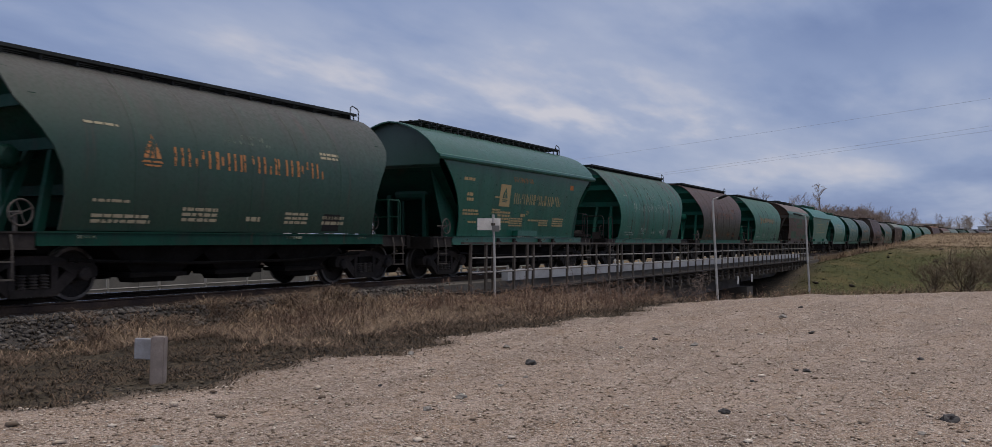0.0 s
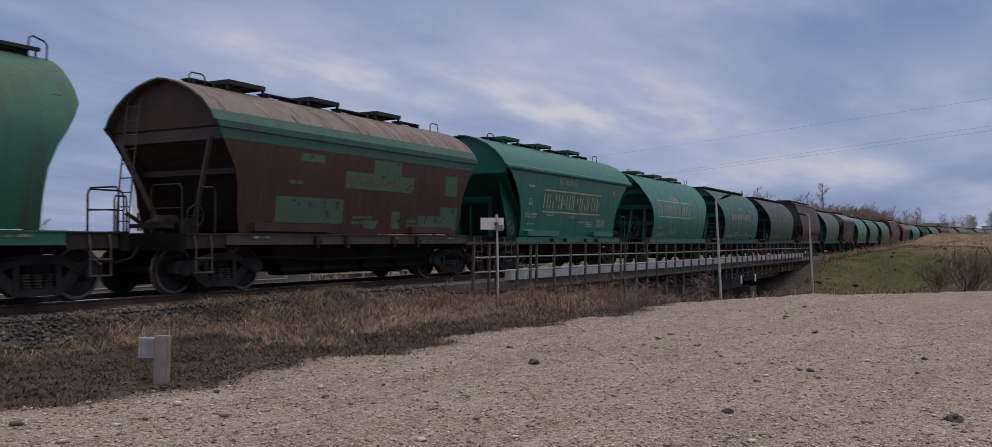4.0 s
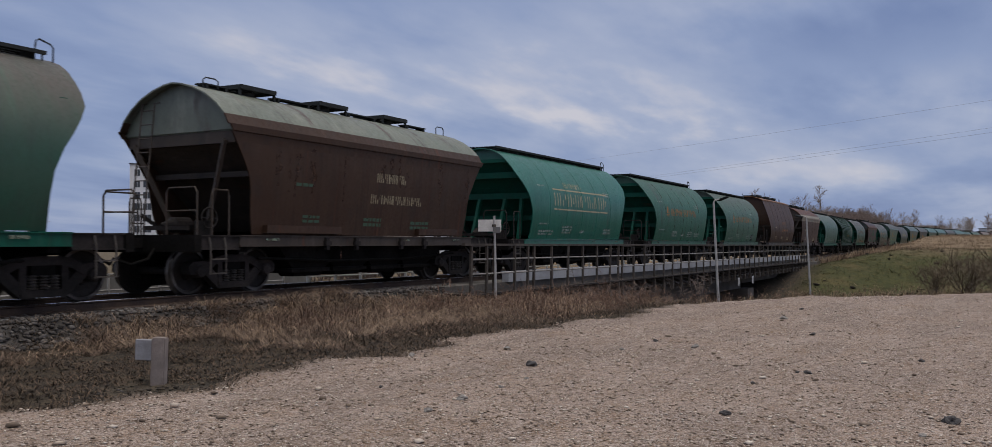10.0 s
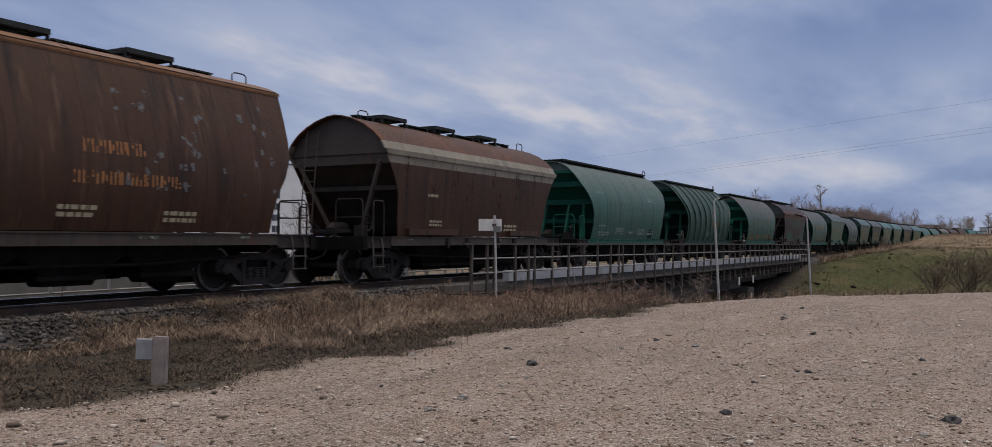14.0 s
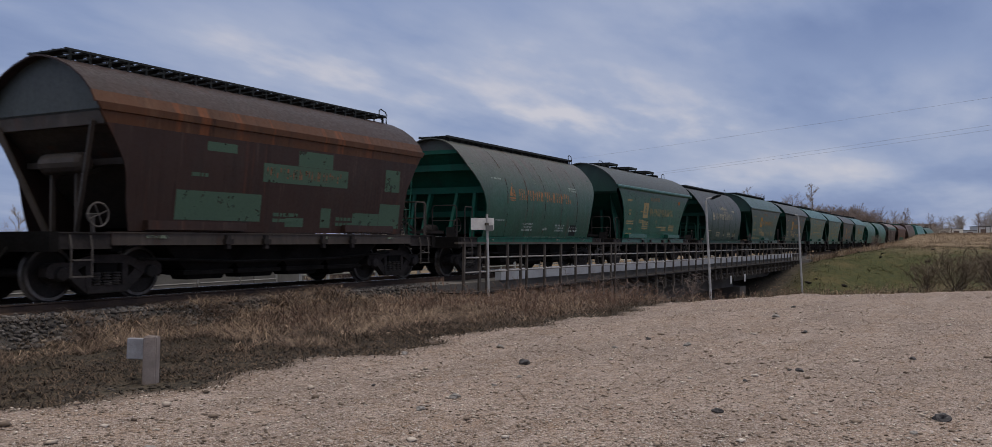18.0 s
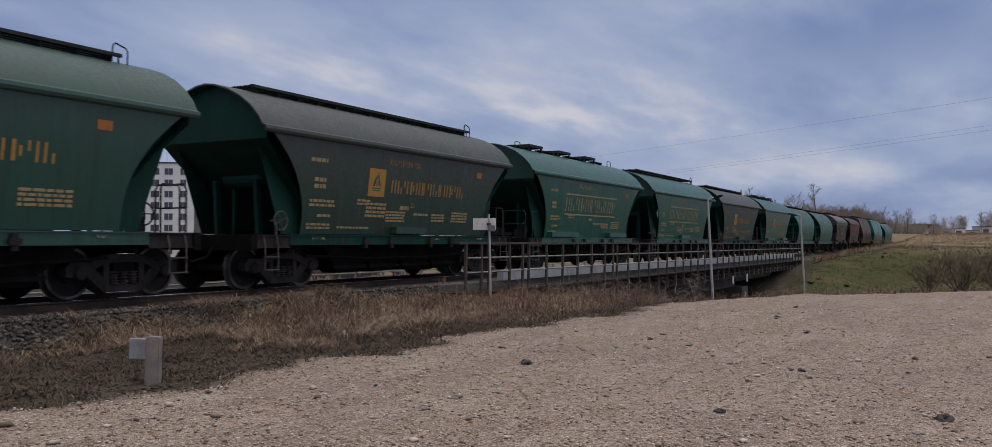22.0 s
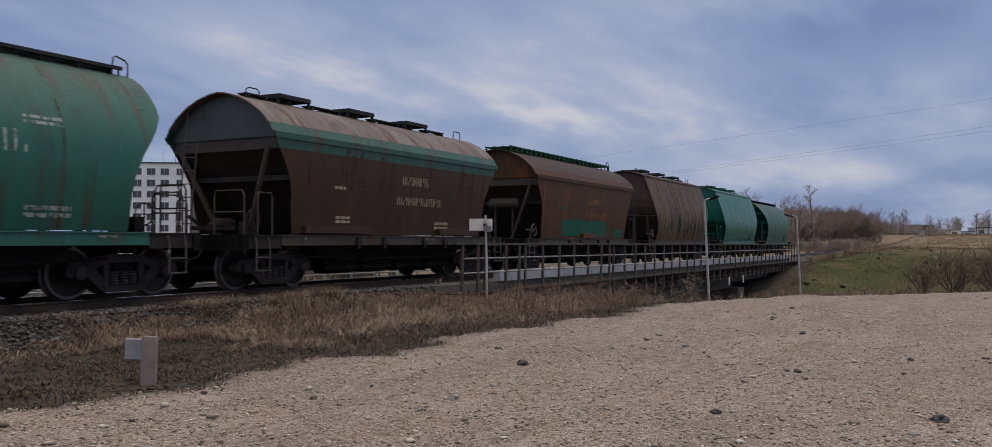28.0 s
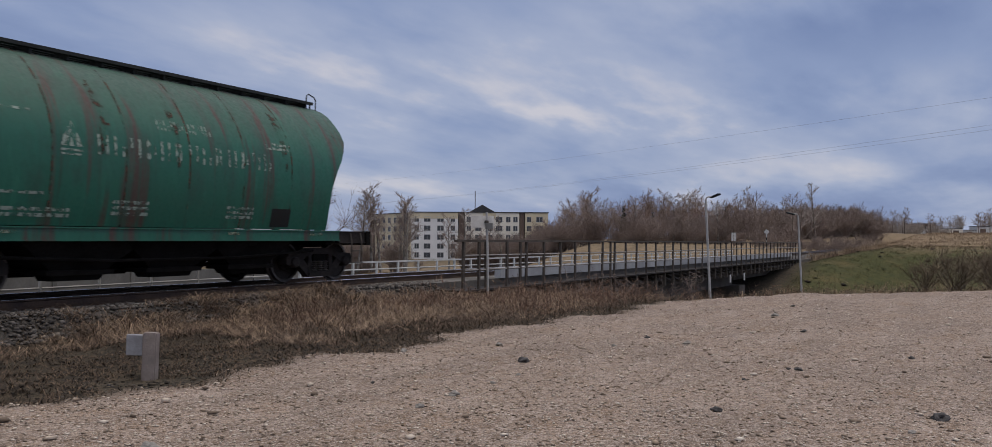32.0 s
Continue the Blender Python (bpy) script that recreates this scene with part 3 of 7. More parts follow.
# ---------------------------------------------------------------- bridge
def build_bridge():
    br = empty("railway_bridge", "concrete railway bridge with dark iron railings over a road", "bridge", pose(BRIDGE_X0, TRACK_Y, RAIL_Z - fall(BRIDGE_X0), 0, math.degrees(GRADE), 0), kind="structure")
    L = BRIDGE_X1 - BRIDGE_X0
    # local: x along the bridge from its near end, y across (negative: camera side), z from the rail top
    for s in (-1, 1):
        part("curb_wall", boxes(*[(i * L / 8 + 0.01 + (3.6 if i == 0 else 0), (i + 1) * L / 8 - 0.01, s * 1.95 - 0.11, s * 1.95 + 0.11, -0.15, 0.17 if s < 0 else -0.06) for i in range(8)]), M_CURB if s < 0 else M_CONCRETE_DARK, br, "pale grey concrete ballast curb" if s < 0 else "dark concrete ballast curb")
        part("walkway_slab", boxes((0.0, L, min(s * 2.06, s * 2.85), max(s * 2.06, s * 2.85), -0.39, -0.345)), M_BOGIE, br, "dark walkway planking")
    part("deck_slab", boxes((0.0, L, -1.98, 1.98, -0.85, -0.154)), M_CONCRETE_DARK, br)
    for s in (-1.05, 1.05):
        for i in range(3):
            x0, x1 = i * L / 3 + 0.15, (i + 1) * L / 3 - 0.15
            d = (1.55, 1.75, 1.45)[i]
            part("girder", prism(bmesh.new(), [(x0, -0.85), (x1, -0.85), (x1, -d), (x0, -d)], s - 0.45, s + 0.45), M_CONCRETE_DARK, br)
    for x in (L / 3, 2 * L / 3):
        bm = boxes((x - 0.8, x + 0.8, -2.1, 2.1, -2.3, -1.75))
        box(bm, x - 0.45, x + 0.45, -1.7, 1.7, -4.6, -2.3)
        part("pier", bm, M_CONCRETE_DARK, br)
    for x0, x1 in ((-1.0, 1.2), (L - 1.2, L + 2.0)):
        bm = boxes((x0, x1, -2.6, 2.6, -4.6, -0.9))
        part("abutment", bm, M_CONCRETE_DARK, br)
    for s in (-1, 1):
        bm = prism(bmesh.new(), [(L - 1.0, -0.4), (L + 9.0, -0.4), (L + 9.0, -0.9), (L - 1.0, -4.4)], s * 2.7 - 0.2, s * 2.7 + 0.2)
        part("wing_wall", bm, M_CONCRETE_DARK, br)
    # railings: posts, three rails, brackets under the walkway
    bm = bmesh.new()
    box(bm, -0.045, 0.045, -0.03, 0.03, -0.95, 1.0)
    box(bm, -0.03, 0.03, -0.05, 0.05, -0.96, -0.42)
    box(bm, -0.075, 0.075, -0.06, 0.06, -0.98, -0.72)
    post = mesh_of("post", bm)
    low_post = mesh_of("post", boxes((-0.04, 0.04, -0.03, 0.03, -0.62, 0.27)))
    bm = bmesh.new()
    bar(bm, (0, 0.0, -0.88), (0, 0.88, -0.55), 0.09, 0.12)
    box(bm, -0.05, 0.05, 0.0, 0.86, -0.5, -0.40)
    bracket = mesh_of("bracket", bm)
    n = int(L / 1.27)
    for s in (-1, 1):
        y = s * 2.8
        for i in range(n + 1):
            x = i * L / n
            if s < 0 and i in (1, 3, 9):
                part("post", post, M_IRON, br, m=pose(x - 0.42, y, 0, 0, 0.6, 0))
            part("post", post if s < 0 else low_post, M_IRON if s < 0 else M_RAILING_WHITE, br, m=pose(x, y, 0, random.uniform(-1, 1), random.uniform(-1.2, 1.2), 0))
            part("bracket", bracket, M_IRON, br, m=pose(x, y, 0, 0, 0, 0 if s < 0 else 180))
        part("handrail", boxes((-0.4, L + 0.1, y - 0.05, y + 0.05, 0.97, 1.03) if s < 0 else (0, L, y - 0.03, y + 0.03, 0.24, 0.29)), M_IRON if s < 0 else M_RAILING_WHITE, br)
        for z in ((0.20, 0.60) if s < 0 else (0.03, -0.22)):
            bm = tube(bmesh.new(), [(0, y, z), (L * 0.31, y, z - 0.02), (L * 0.66, y, z + 0.01), (L, y, z)], 0.026, 5)
            part("mid_rail", bm, M_MID_RAIL if s < 0 else M_RAILING_WHITE, br)
        part("edge_beam", boxes((0, L, y - 0.03, y + 0.03, -0.39, -0.335)), M_IRON, br)
    for z, y in ((-0.75, -2.5), (-0.98, -2.35)):
        part("service_pipe", tube(bmesh.new(), [(0.5, y, z), (L * 0.5, y, z - 0.03), (L - 0.5, y, z)], 0.05, 8), M_IRON, br)
    for x in (30.0, 33.6):
        part("clearance_board", boxes((x, x + 0.3, -2.93, -2.90, -1.3, -0.85)), M_WHITE, br, "small white board hung below the railing")
    return br


build_bridge()


# ---------------------------------------------------------------- wagons
PITCH, SPEED, FIRST = 13.2, 15.31, 13.7
# what the couplers' slack and the wagons' lengths add up to, wagon by wagon
SLACK = (0, -0.35, -0.35, -0.5, -0.55, -0.75, -1.3, -1.2, -1.3, -1.35, -1.15, -0.92, -0.85, -1.05, -1.05, -0.85, -0.75, -0.3, -0.35,
         -0.5, 0.05, -0.05, -0.1, -0.4, -0.2, -0.30, -0.25, -0.35, -0.5, -0.65, -1, -0.6, -0.75, -0.93, -0.9, -0.8, -0.2, 0.03)
BOGIE_X = 4.5
# cross-sections: height above the rail and half width, from the sill to the ridge
SECTION = {
    "round": [(1.22, 1.44), (1.45, 1.50), (1.8, 1.57), (2.2, 1.615), (2.6, 1.615), (2.85, 1.58), (3.1, 1.50), (3.35, 1.37), (3.6, 1.20), (3.8, 1.03), (4.0, 0.82), (4.14, 0.60), (4.23, 0.36), (4.27, 0.14), (4.275, 0.0)],
    "cornice": [(1.22, 1.34), (1.6, 1.40), (2.1, 1.47), (2.6, 1.54), (3.1, 1.60), (3.30, 1.62), (3.31, 1.70), (3.36, 1.72), (3.42, 1.71), (3.46, 1.62), (3.62, 1.53), (3.86, 1.30), (4.08, 0.99), (4.24, 0.64), (4.35, 0.27), (4.38, 0.0)],
    "old": [(1.22, 1.42), (1.6, 1.46), (2.1, 1.52), (2.6, 1.57), (3.1, 1.60), (3.30, 1.62), (3.31, 1.66), (3.44, 1.67), (3.45, 1.61), (3.64, 1.50), (3.86, 1.26), (4.05, 0.95), (4.19, 0.60), (4.28, 0.25), (4.31, 0.0)],
    "full": [(1.22, 1.46), (1.6, 1.56), (2.0, 1.63), (2.4, 1.64), (2.8, 1.59), (3.2, 1.48), (3.6, 1.34), (4.0, 1.18), (4.18, 1.10), (4.19, 1.14), (4.23, 1.14), (4.26, 1.08), (4.37, 0.80), (4.47, 0.42), (4.50, 0.0)],
}
SECTION["ribbed"] = [(z, y * 0.985) for z, y in SECTION["round"]]
SECTION["full"] = [(z if z < 3.2 else 3.2 + (z - 3.2) * 1.075, y) for z, y in SECTION["full"]]
def finer(s, upto):
    """Two more points between each pair below a height."""
    out = []
    for (za, ya), (zb, yb) in zip(s, s[1:]):
        out.append((za, ya))
        if zb < upto:
            out += [(za + (zb - za) * k / 3, ya + (yb - ya) * k / 3) for k in (1, 2)]
    return out + [s[-1]]


SECTION["old"] = [(z if z < 3.5 else 3.5 + (z - 3.5) * 1.10, y) for z, y in SECTION["old"]]
SECTION["cornice"] = finer(SECTION["cornice"], 3.305)
SECTION["old"] = finer(SECTION["old"], 3.305)
SECTION["cornice"] = [(1.22 + (z - 1.22) * 1.04, y) for z, y in SECTION["cornice"]]
ROOF_TOP = {k: v[-1][0] for k, v in SECTION.items()}
# half length of the side plate at each height
REACH = {
    "round": ((1.2, 1.7, 2.2, 2.6, 3.0, 3.4, 4.3), (4.30, 4.26, 4.32, 4.50, 4.80, 5.08, 5.12)),
    "full": ((1.2, 1.6, 1.9, 2.3, 2.6, 3.2, 4.5), (4.50, 4.50, 4.52, 4.72, 4.95, 5.05, 5.15)),
    "cornice": ((1.2, 1.7, 2.0, 2.4, 2.8, 3.1, 3.383, 3.392, 4.5), (4.20, 4.21, 4.27, 4.44, 4.72, 5.02, 5.36, 5.72, 5.78)),
    "old": ((1.2, 1.7, 2.1, 2.4, 2.8, 3.1, 3.3, 3.4, 4.3), (4.30, 4.40, 4.43, 4.49, 4.72, 4.92, 5.06, 5.16, 5.18)),
}
REACH["ribbed"] = REACH["round"]


def half_width(kind, z):
    s = SECTION[kind]
    return interp(z, [p[0] for p in s], [p[1] for p in s])


def reach(kind, z):
    return interp(z, *REACH[kind])


def shell_mesh(kind, lo=0.0, hi=9.0, name="shell"):
    s = [p for p in SECTION[kind] if lo - 0.004 <= p[0] <= hi + 0.004]
    around = [(-y, z) for z, y in s] + [(y, z) for z, y in (s[::-1][1:] if hi > 5 else s[::-1])]
    gap = len(s) - 1 if hi < 5 else -1
    steps = [-1, -0.97, -0.85, -0.7, -0.5, -0.25, 0, 0.25, 0.5, 0.7, 0.85, 0.97, 1]
    verts, faces = [], []
    for inset in (0.0, 0.03):
        for k in steps:
            for y, z in around:
                yy = y * (1 - inset / 1.6)
                verts.append((k * reach(kind, z), yy, z - inset * max(0, z - 2.5) / 1.8))
    n, m = len(around), len(steps)
    for layer in (0, 1):
        o = layer * n * m
        for i in range(m - 1):
            for j in range(n - 1):
                if j == gap:
                    continue
                q = (o + i * n + j, o + (i + 1) * n + j, o + (i + 1) * n + j + 1, o + i * n + j + 1)
                faces.append(q if layer == 0 else q[::-1])
    o = n * m
    for j in range(n - 1):
        if j == gap:
            continue
        faces.append((j, j + 1, o + j + 1, o + j))
        a = (m - 1) * n
        faces.append((a + j + 1, a + j, o + a + j, o + a + j + 1))
    me = mesh_from(name, verts, faces)
    me.shade_smooth()
    me.set_sharp_from_angle(angle=radians(28))
    return me


SLOPE = {"full": 0.8, "round": 0.72, "ribbed": 0.72}


def end_mesh(kind, sgn):
    """The upper end plate and the chute plate that slopes inwards below it."""
    top = {"round": 3.86, "ribbed": 3.86, "full": 2.50, "cornice": 3.25, "old": 3.35}[kind]
    zs = [z for z, _ in SECTION[kind] if z > top]
    rows = []
    for z in [ROOF_TOP[kind] - 0.01] + zs[::-1][1:] + [top]:
        bulge = 0.10 + (0.10 if kind != "full" else 0.06 + 0.22 * max(0, 3.3 - z) ** 2)
        rows.append((reach(kind, 4.2) - bulge, max(0.02, half_width(kind, z) - 0.03), z))
    x0 = rows[-1][0]
    for t in (0.02, 0.5, 1.0):
        z = top - 0.03 - t * (top - 1.35)
        rows.append((x0 - 0.05 - t * (top - 1.35) * SLOPE.get(kind, 1.05), half_width(kind, z) - 0.03, z))
    verts, faces = [], []
    for x, y, z in rows:
        for t in (-1, -0.5, 0, 0.5, 1):
            verts.append((sgn * x, t * y, z))
    for i in range(len(rows) - 1):
        for j in range(4):
            faces.append((i * 5 + j, i * 5 + j + 1, i * 5 + 6 + j, i * 5 + 5 + j))
    o = len(verts)
    verts += [(x - sgn * 0.02, y, z - 0.02) for x, y, z in verts]
    faces += [tuple(o + k for k in f[::-1]) for f in faces]
    k = 4 * (len(rows) - 3)
    half = len(faces) // 2

    def piece(name, fs):
        used = sorted({v for f in fs for v in f})
        at = {v: n for n, v in enumerate(used)}
        return mesh_from(name, [verts[v] for v in used], [tuple(at[v] for v in f) for f in fs])
    up = piece("end_plate", faces[:k] + faces[half:half + k])
    low = piece("chute_plate", faces[k:half] + faces[half + k:])
    return up, low, x0, top


def end_beams(kind, sgn, x0, top):
    """Stiffeners across the chute and the struts that carry it."""
    out = []
    slope = SLOPE.get(kind, 1.05)
    bands = {"full": ((-0.05, 0.14),), "round": ((-0.03, 0.12), (-0.50, 0.20), (-1.18, 0.20), (-1.92, 0.18)), "ribbed": ((-0.03, 0.12), (-0.50, 0.20), (-1.18, 0.20), (-1.92, 0.18))}.get(kind, ((-0.10, 0.34), (-0.85, 0.12)) if kind == "old" else ((-0.80, 0.36),))
    for dz, h in bands:
        z = top + dz
        x = sgn * min(x0 - (top - z) * slope + 0.06, reach(kind, z) - 0.22)
        w = half_width(kind, z) - (0.06 if kind != "cornice" else 0.3)
        bm = boxes((min(x, x + sgn * 0.14), max(x, x + sgn * 0.14), -w, w, z - h / 2, z + h / 2))
        out.append(("stiffener", bm))
    if kind == "old":
        # two struts that lean together towards the deck
        for q in (-1, 1):
            out.append(("strut", bar(bmesh.new(), (sgn * 4.62, q * 0.42, 1.2), (sgn * (x0 + 0.02), q * 1.34, top - 0.2), 0.07, 0.10)))
        return out
    if kind == "cornice":
        # web plates behind the side's curved edge carry the overhanging roof
        for y in (-1.2, 1.2):
            web = [(sgn * x, z) for x, z in ((3.9, 1.22), (4.70, 1.22), (5.50, 3.36), (4.5, 3.36))]
            out.append(("end_web", prism(bmesh.new(), web, y - 0.012, y + 0.012)))
    for y in (-0.62, 0.62) if kind == "cornice" else (-1.12, -0.5, 0.5, 1.12):
        zt = {"full": top - 0.1, "round": top - 1.2, "ribbed": top - 1.2}.get(kind, top - 0.8)
        bm = bar(bmesh.new(), (sgn * (4.42 if abs(y) > 1 else 4.75), y, 1.2), (sgn * (x0 - (top - zt) * slope + 0.1), y, zt), 0.10, 0.14)
        out.append(("strut", bm))
    return out


def wheelset_mesh():
    bm = bmesh.new()
    for s in (-1, 1):
        lathe(bm, [(0.07, s * 0.66), (0.16, s * 0.67), (0.18, s * 0.71), (0.40, s * 0.735), (0.42, s * 0.70), (0.475 + 0.03, s * 0.70), (0.475 + 0.028, s * 0.735), (0.475, s * 0.75), (0.465, s * 0.83), (0.41, s * 0.83), (0.39, s * 0.79), (0.19, s * 0.77), (0.17, s * 0.84), (0.09, s * 0.84)], 28)
    lathe(bm, [(0.065, -1.08), (0.075, -0.7), (0.08, 0), (0.075, 0.7), (0.065, 1.08)], 12)
    for f in bm.faces:
        r = [math.hypot(v.co.x, v.co.z) for v in f.verts]
        if min(r) > 0.462 or (min(r) > 0.40 and min(abs(v.co.y) for v in f.verts) > 0.82):
            f.material_index = 1
    me = mesh_of("wheelset", bm)
    me.materials.append(M_WHEEL)
    me.materials.append(M_TREAD)
    return me


def side_frame_mesh():
    """Cast side frame with its two openings."""
    bm = bmesh.new()
    up = [(-1.20, 0.58), (-1.12, 0.66), (-0.90, 0.68), (-0.72, 0.66), (-0.50, 0.76), (-0.30, 0.80), (0.30, 0.80), (0.50, 0.76), (0.72, 0.66), (0.90, 0.68), (1.12, 0.66), (1.20, 0.58)]
    lo = [(-1.20, 0.44), (-1.12, 0.40), (-0.90, 0.44), (-0.74, 0.46), (-0.50, 0.60), (-0.30, 0.65), (0.30, 0.65), (0.50, 0.60), (0.74, 0.46), (0.90, 0.44), (1.12, 0.40), (1.20, 0.44)]
    prism(bm, up + lo[::-1], -0.11, 0.11)
    prism(bm, [(-0.42, 0.12), (0.42, 0.12), (0.42, 0.25), (-0.42, 0.25)], -0.11, 0.11)
    for s in (-1, 1):
        web = [(0.42, 0.12), (0.42, 0.36), (0.68, 0.62), (0.92, 0.62), (0.78, 0.42)]
        prism(bm, [(s * x, z) for x, z in (web if s > 0 else web[::-1])], -0.09, 0.09)
        box(bm, s * 0.38 - 0.06, s * 0.38 + 0.06, -0.10, 0.10, 0.2, 0.70)
    return mesh_of("side_frame", bm)


def spring_mesh():
    bm = bmesh.new()
    for i, (dx, dy) in enumerate(((-0.2, -0.06), (0, -0.06), (0.2, -0.06), (-0.1, 0.08), (0.1, 0.08))):
        prof = []
        for k in range(5):
            z = 0.25 + k * 0.05
            prof += [(0.060, z), (0.088, z + 0.012), (0.088, z + 0.028), (0.060, z + 0.04)]
        lathe(bm, prof, 10, "z", (dx, dy, 0))
    return mesh_of("spring_nest", bm)


def axle_box_mesh():
    bm = lathe(bmesh.new(), [(0.05, -1.20), (0.11, -1.19), (0.13, -1.15), (0.13, -0.93), (0.10, -0.92)], 14)
    return mesh_of("axle_box", bm)


def bolster_mesh():
    bm = boxes((-0.22, 0.22, -1.1, 1.1, 0.48, 0.66))
    box(bm, -0.3, 0.3, -0.35, 0.35, 0.66, 0.80)
    for s in (-1, 1):
        box(bm, s * 0.42 - 0.04, s * 0.42 + 0.04, -0.95, 0.95, 0.30, 0.42)
    return mesh_of("bolster", bm)


def rod(bm, outline, x0, x1):
    """An outline in y and z, drawn out along x."""
    A = [bm.verts.new((x0, y, z)) for y, z in outline]
    B = [bm.verts.new((x1, y, z)) for y, z in outline]
    n = len(A)
    for k in range(n):
        bm.faces.new((A[k], A[(k + 1) % n], B[(k + 1) % n], B[k]))
    bm.faces.new(A[::-1])
    bm.faces.new(B)
    bmesh.ops.recalc_face_normals(bm, faces=bm.faces)
    return bm


def sill_mesh(s):
    return mesh_of("sill", rod(bmesh.new(), [(s * y, z) for y, z in ((1.36, 1.205), (1.53, 1.205), (1.53, 1.18), (1.50, 1.18), (1.50, 0.99), (1.525, 0.99), (1.525, 0.965), (1.36, 0.965))], -4.72, 4.72))


def sill_end_mesh(s, sgn):
    return mesh_of("platform_beam", rod(bmesh.new(), [(s * y, z) for y, z in ((1.36, 1.195), (1.515, 1.195), (1.515, 1.17), (1.48, 1.17), (1.48, 0.93), (1.51, 0.93), (1.51, 0.905), (1.36, 0.905))], sgn * 4.725, sgn * 5.76))


def underframe_parts():
    out = [("centre_sill", boxes((-5.76, 5.76, -0.22, 0.22, 0.80, 1.16)))]
    for s in (-1, 1):
        out.append(("end_beam", boxes((s * 5.85 - 0.085, s * 5.85 + 0.085, -1.53, 1.53, 0.86, 1.20))))
        for x in (2.0, 4.5):
            for q in (-1, 1):
                out.append(("cross_beam", boxes((s * x - 0.12, s * x + 0.12, min(q * 0.23, q * 1.35), max(q * 0.23, q * 1.35), 0.86, 1.12))))
        out.append(("platform_deck", boxes((min(s * 4.2, s * 5.76), max(s * 4.2, s * 5.76), -1.355, 1.355, 1.166, 1.19))))
        out.append(("brake_pipe", tube(bmesh.new(), [(-4.0, s * 1.3, 0.72), (-1.5, s * 1.32, 0.62), (1.5, s * 1.32, 0.62), (4.0, s * 1.3, 0.74)], 0.03, 6)))
    return [(n, mesh_of(n, bm)) for n, bm in out]


def chute_mesh(s):
    """One funnel with its flange and gate housing."""
    rings = [(1.34, 0.25, 1.39, 1.16), (1.30, 0.28, 1.38, 1.02), (0.56, 0.66, 1.18, 0.47), (0.66, 0.60, 1.24, 0.46), (0.66, 0.60, 1.24, 0.38), (0.50, 0.68, 1.16, 0.37), (0.46, 0.72, 1.12, 0.28)]
    bm = bmesh.new()
    L = [[bm.verts.new(p) for p in ((-h, s * y0, z), (h, s * y0, z), (h, s * y1, z), (-h, s * y1, z))] for h, y0, y1, z in rings]
    for A, B in zip(L, L[1:]):
        for k in range(4):
            bm.faces.new((A[k], A[(k + 1) % 4], B[(k + 1) % 4], B[k]))
    bm.faces.new(L[0])
    bm.faces.new(L[-1])
    bmesh.ops.recalc_face_normals(bm, faces=bm.faces)
    return mesh_of("discharge_chute", bm)


def coupler_mesh(sgn):
    bm = bmesh.new()
    box(bm, min(sgn * 5.9, sgn * 6.42), max(sgn * 5.9, sgn * 6.42), -0.09, 0.09, 0.94, 1.14)
    prism(bm, [(sgn * 6.30, 0.90), (sgn * 6.58, 0.90), (sgn * 6.62, 1.04), (sgn * 6.58, 1.20), (sgn * 6.30, 1.20)], -0.2, 0.16)
    tube(bm, [(sgn * 5.9, -0.4, 0.95), (sgn * 6.1, -0.42, 0.72), (sgn * 6.4, -0.3, 0.62), (sgn * 6.6, -0.15, 0.72)], 0.03, 6)
    return mesh_of("coupler", bm)


def running_board_mesh(lattice):
    bm = bmesh.new()
    if lattice:
        n = 24
        for i in range(n):
            x = -4.85 + i * 9.7 / (n - 1)
            box(bm, x - 0.15, x + 0.15, -0.49, 0.49, 4.335, 4.365)
            for y in (-0.5, 0.5):
                bar(bm, (x, y, 4.12), (x, y, 4.36), 0.035, 0.035)
                box(bm, x - 0.12, x + 0.02, y - 0.012, y + 0.012, 4.27, 4.30)
        for y in (-0.5, -0.17, 0.17, 0.5):
            box(bm, -4.95, 4.95, y - 0.022, y + 0.022, 4.355, 4.395)
    else:
        for y in (-0.5, 0.5):
            box(bm, -4.9, 4.9, y - 0.03, y + 0.03, 4.295, 4.36)
        for k in range(6):
            y = -0.42 + k * 0.168
            box(bm, -4.85, 4.85, y - 0.06, y + 0.06, 4.335, 4.355)
        for i in range(14):
            x = -4.7 + i * 9.4 / 13
            box(bm, x - 0.02, x + 0.02, -0.48, 0.48, 4.2, 4.36)
    tube(bm, [(4.86, -0.45, 4.36), (4.88, -0.45, 4.05)], 0.018, 5)
    return mesh_of("running_board", bm)


def roof_hoop_mesh():
    """A bent handle at the end of the roof walkway."""
    return mesh_of("roof_handle", tube(bmesh.new(), [(4.72, -0.46, 4.37), (4.74, -0.46, 4.52), (4.80, -0.46, 4.56), (5.02, -0.46, 4.50), (5.07, -0.46, 4.44), (5.06, -0.46, 4.02)], 0.016, 5))


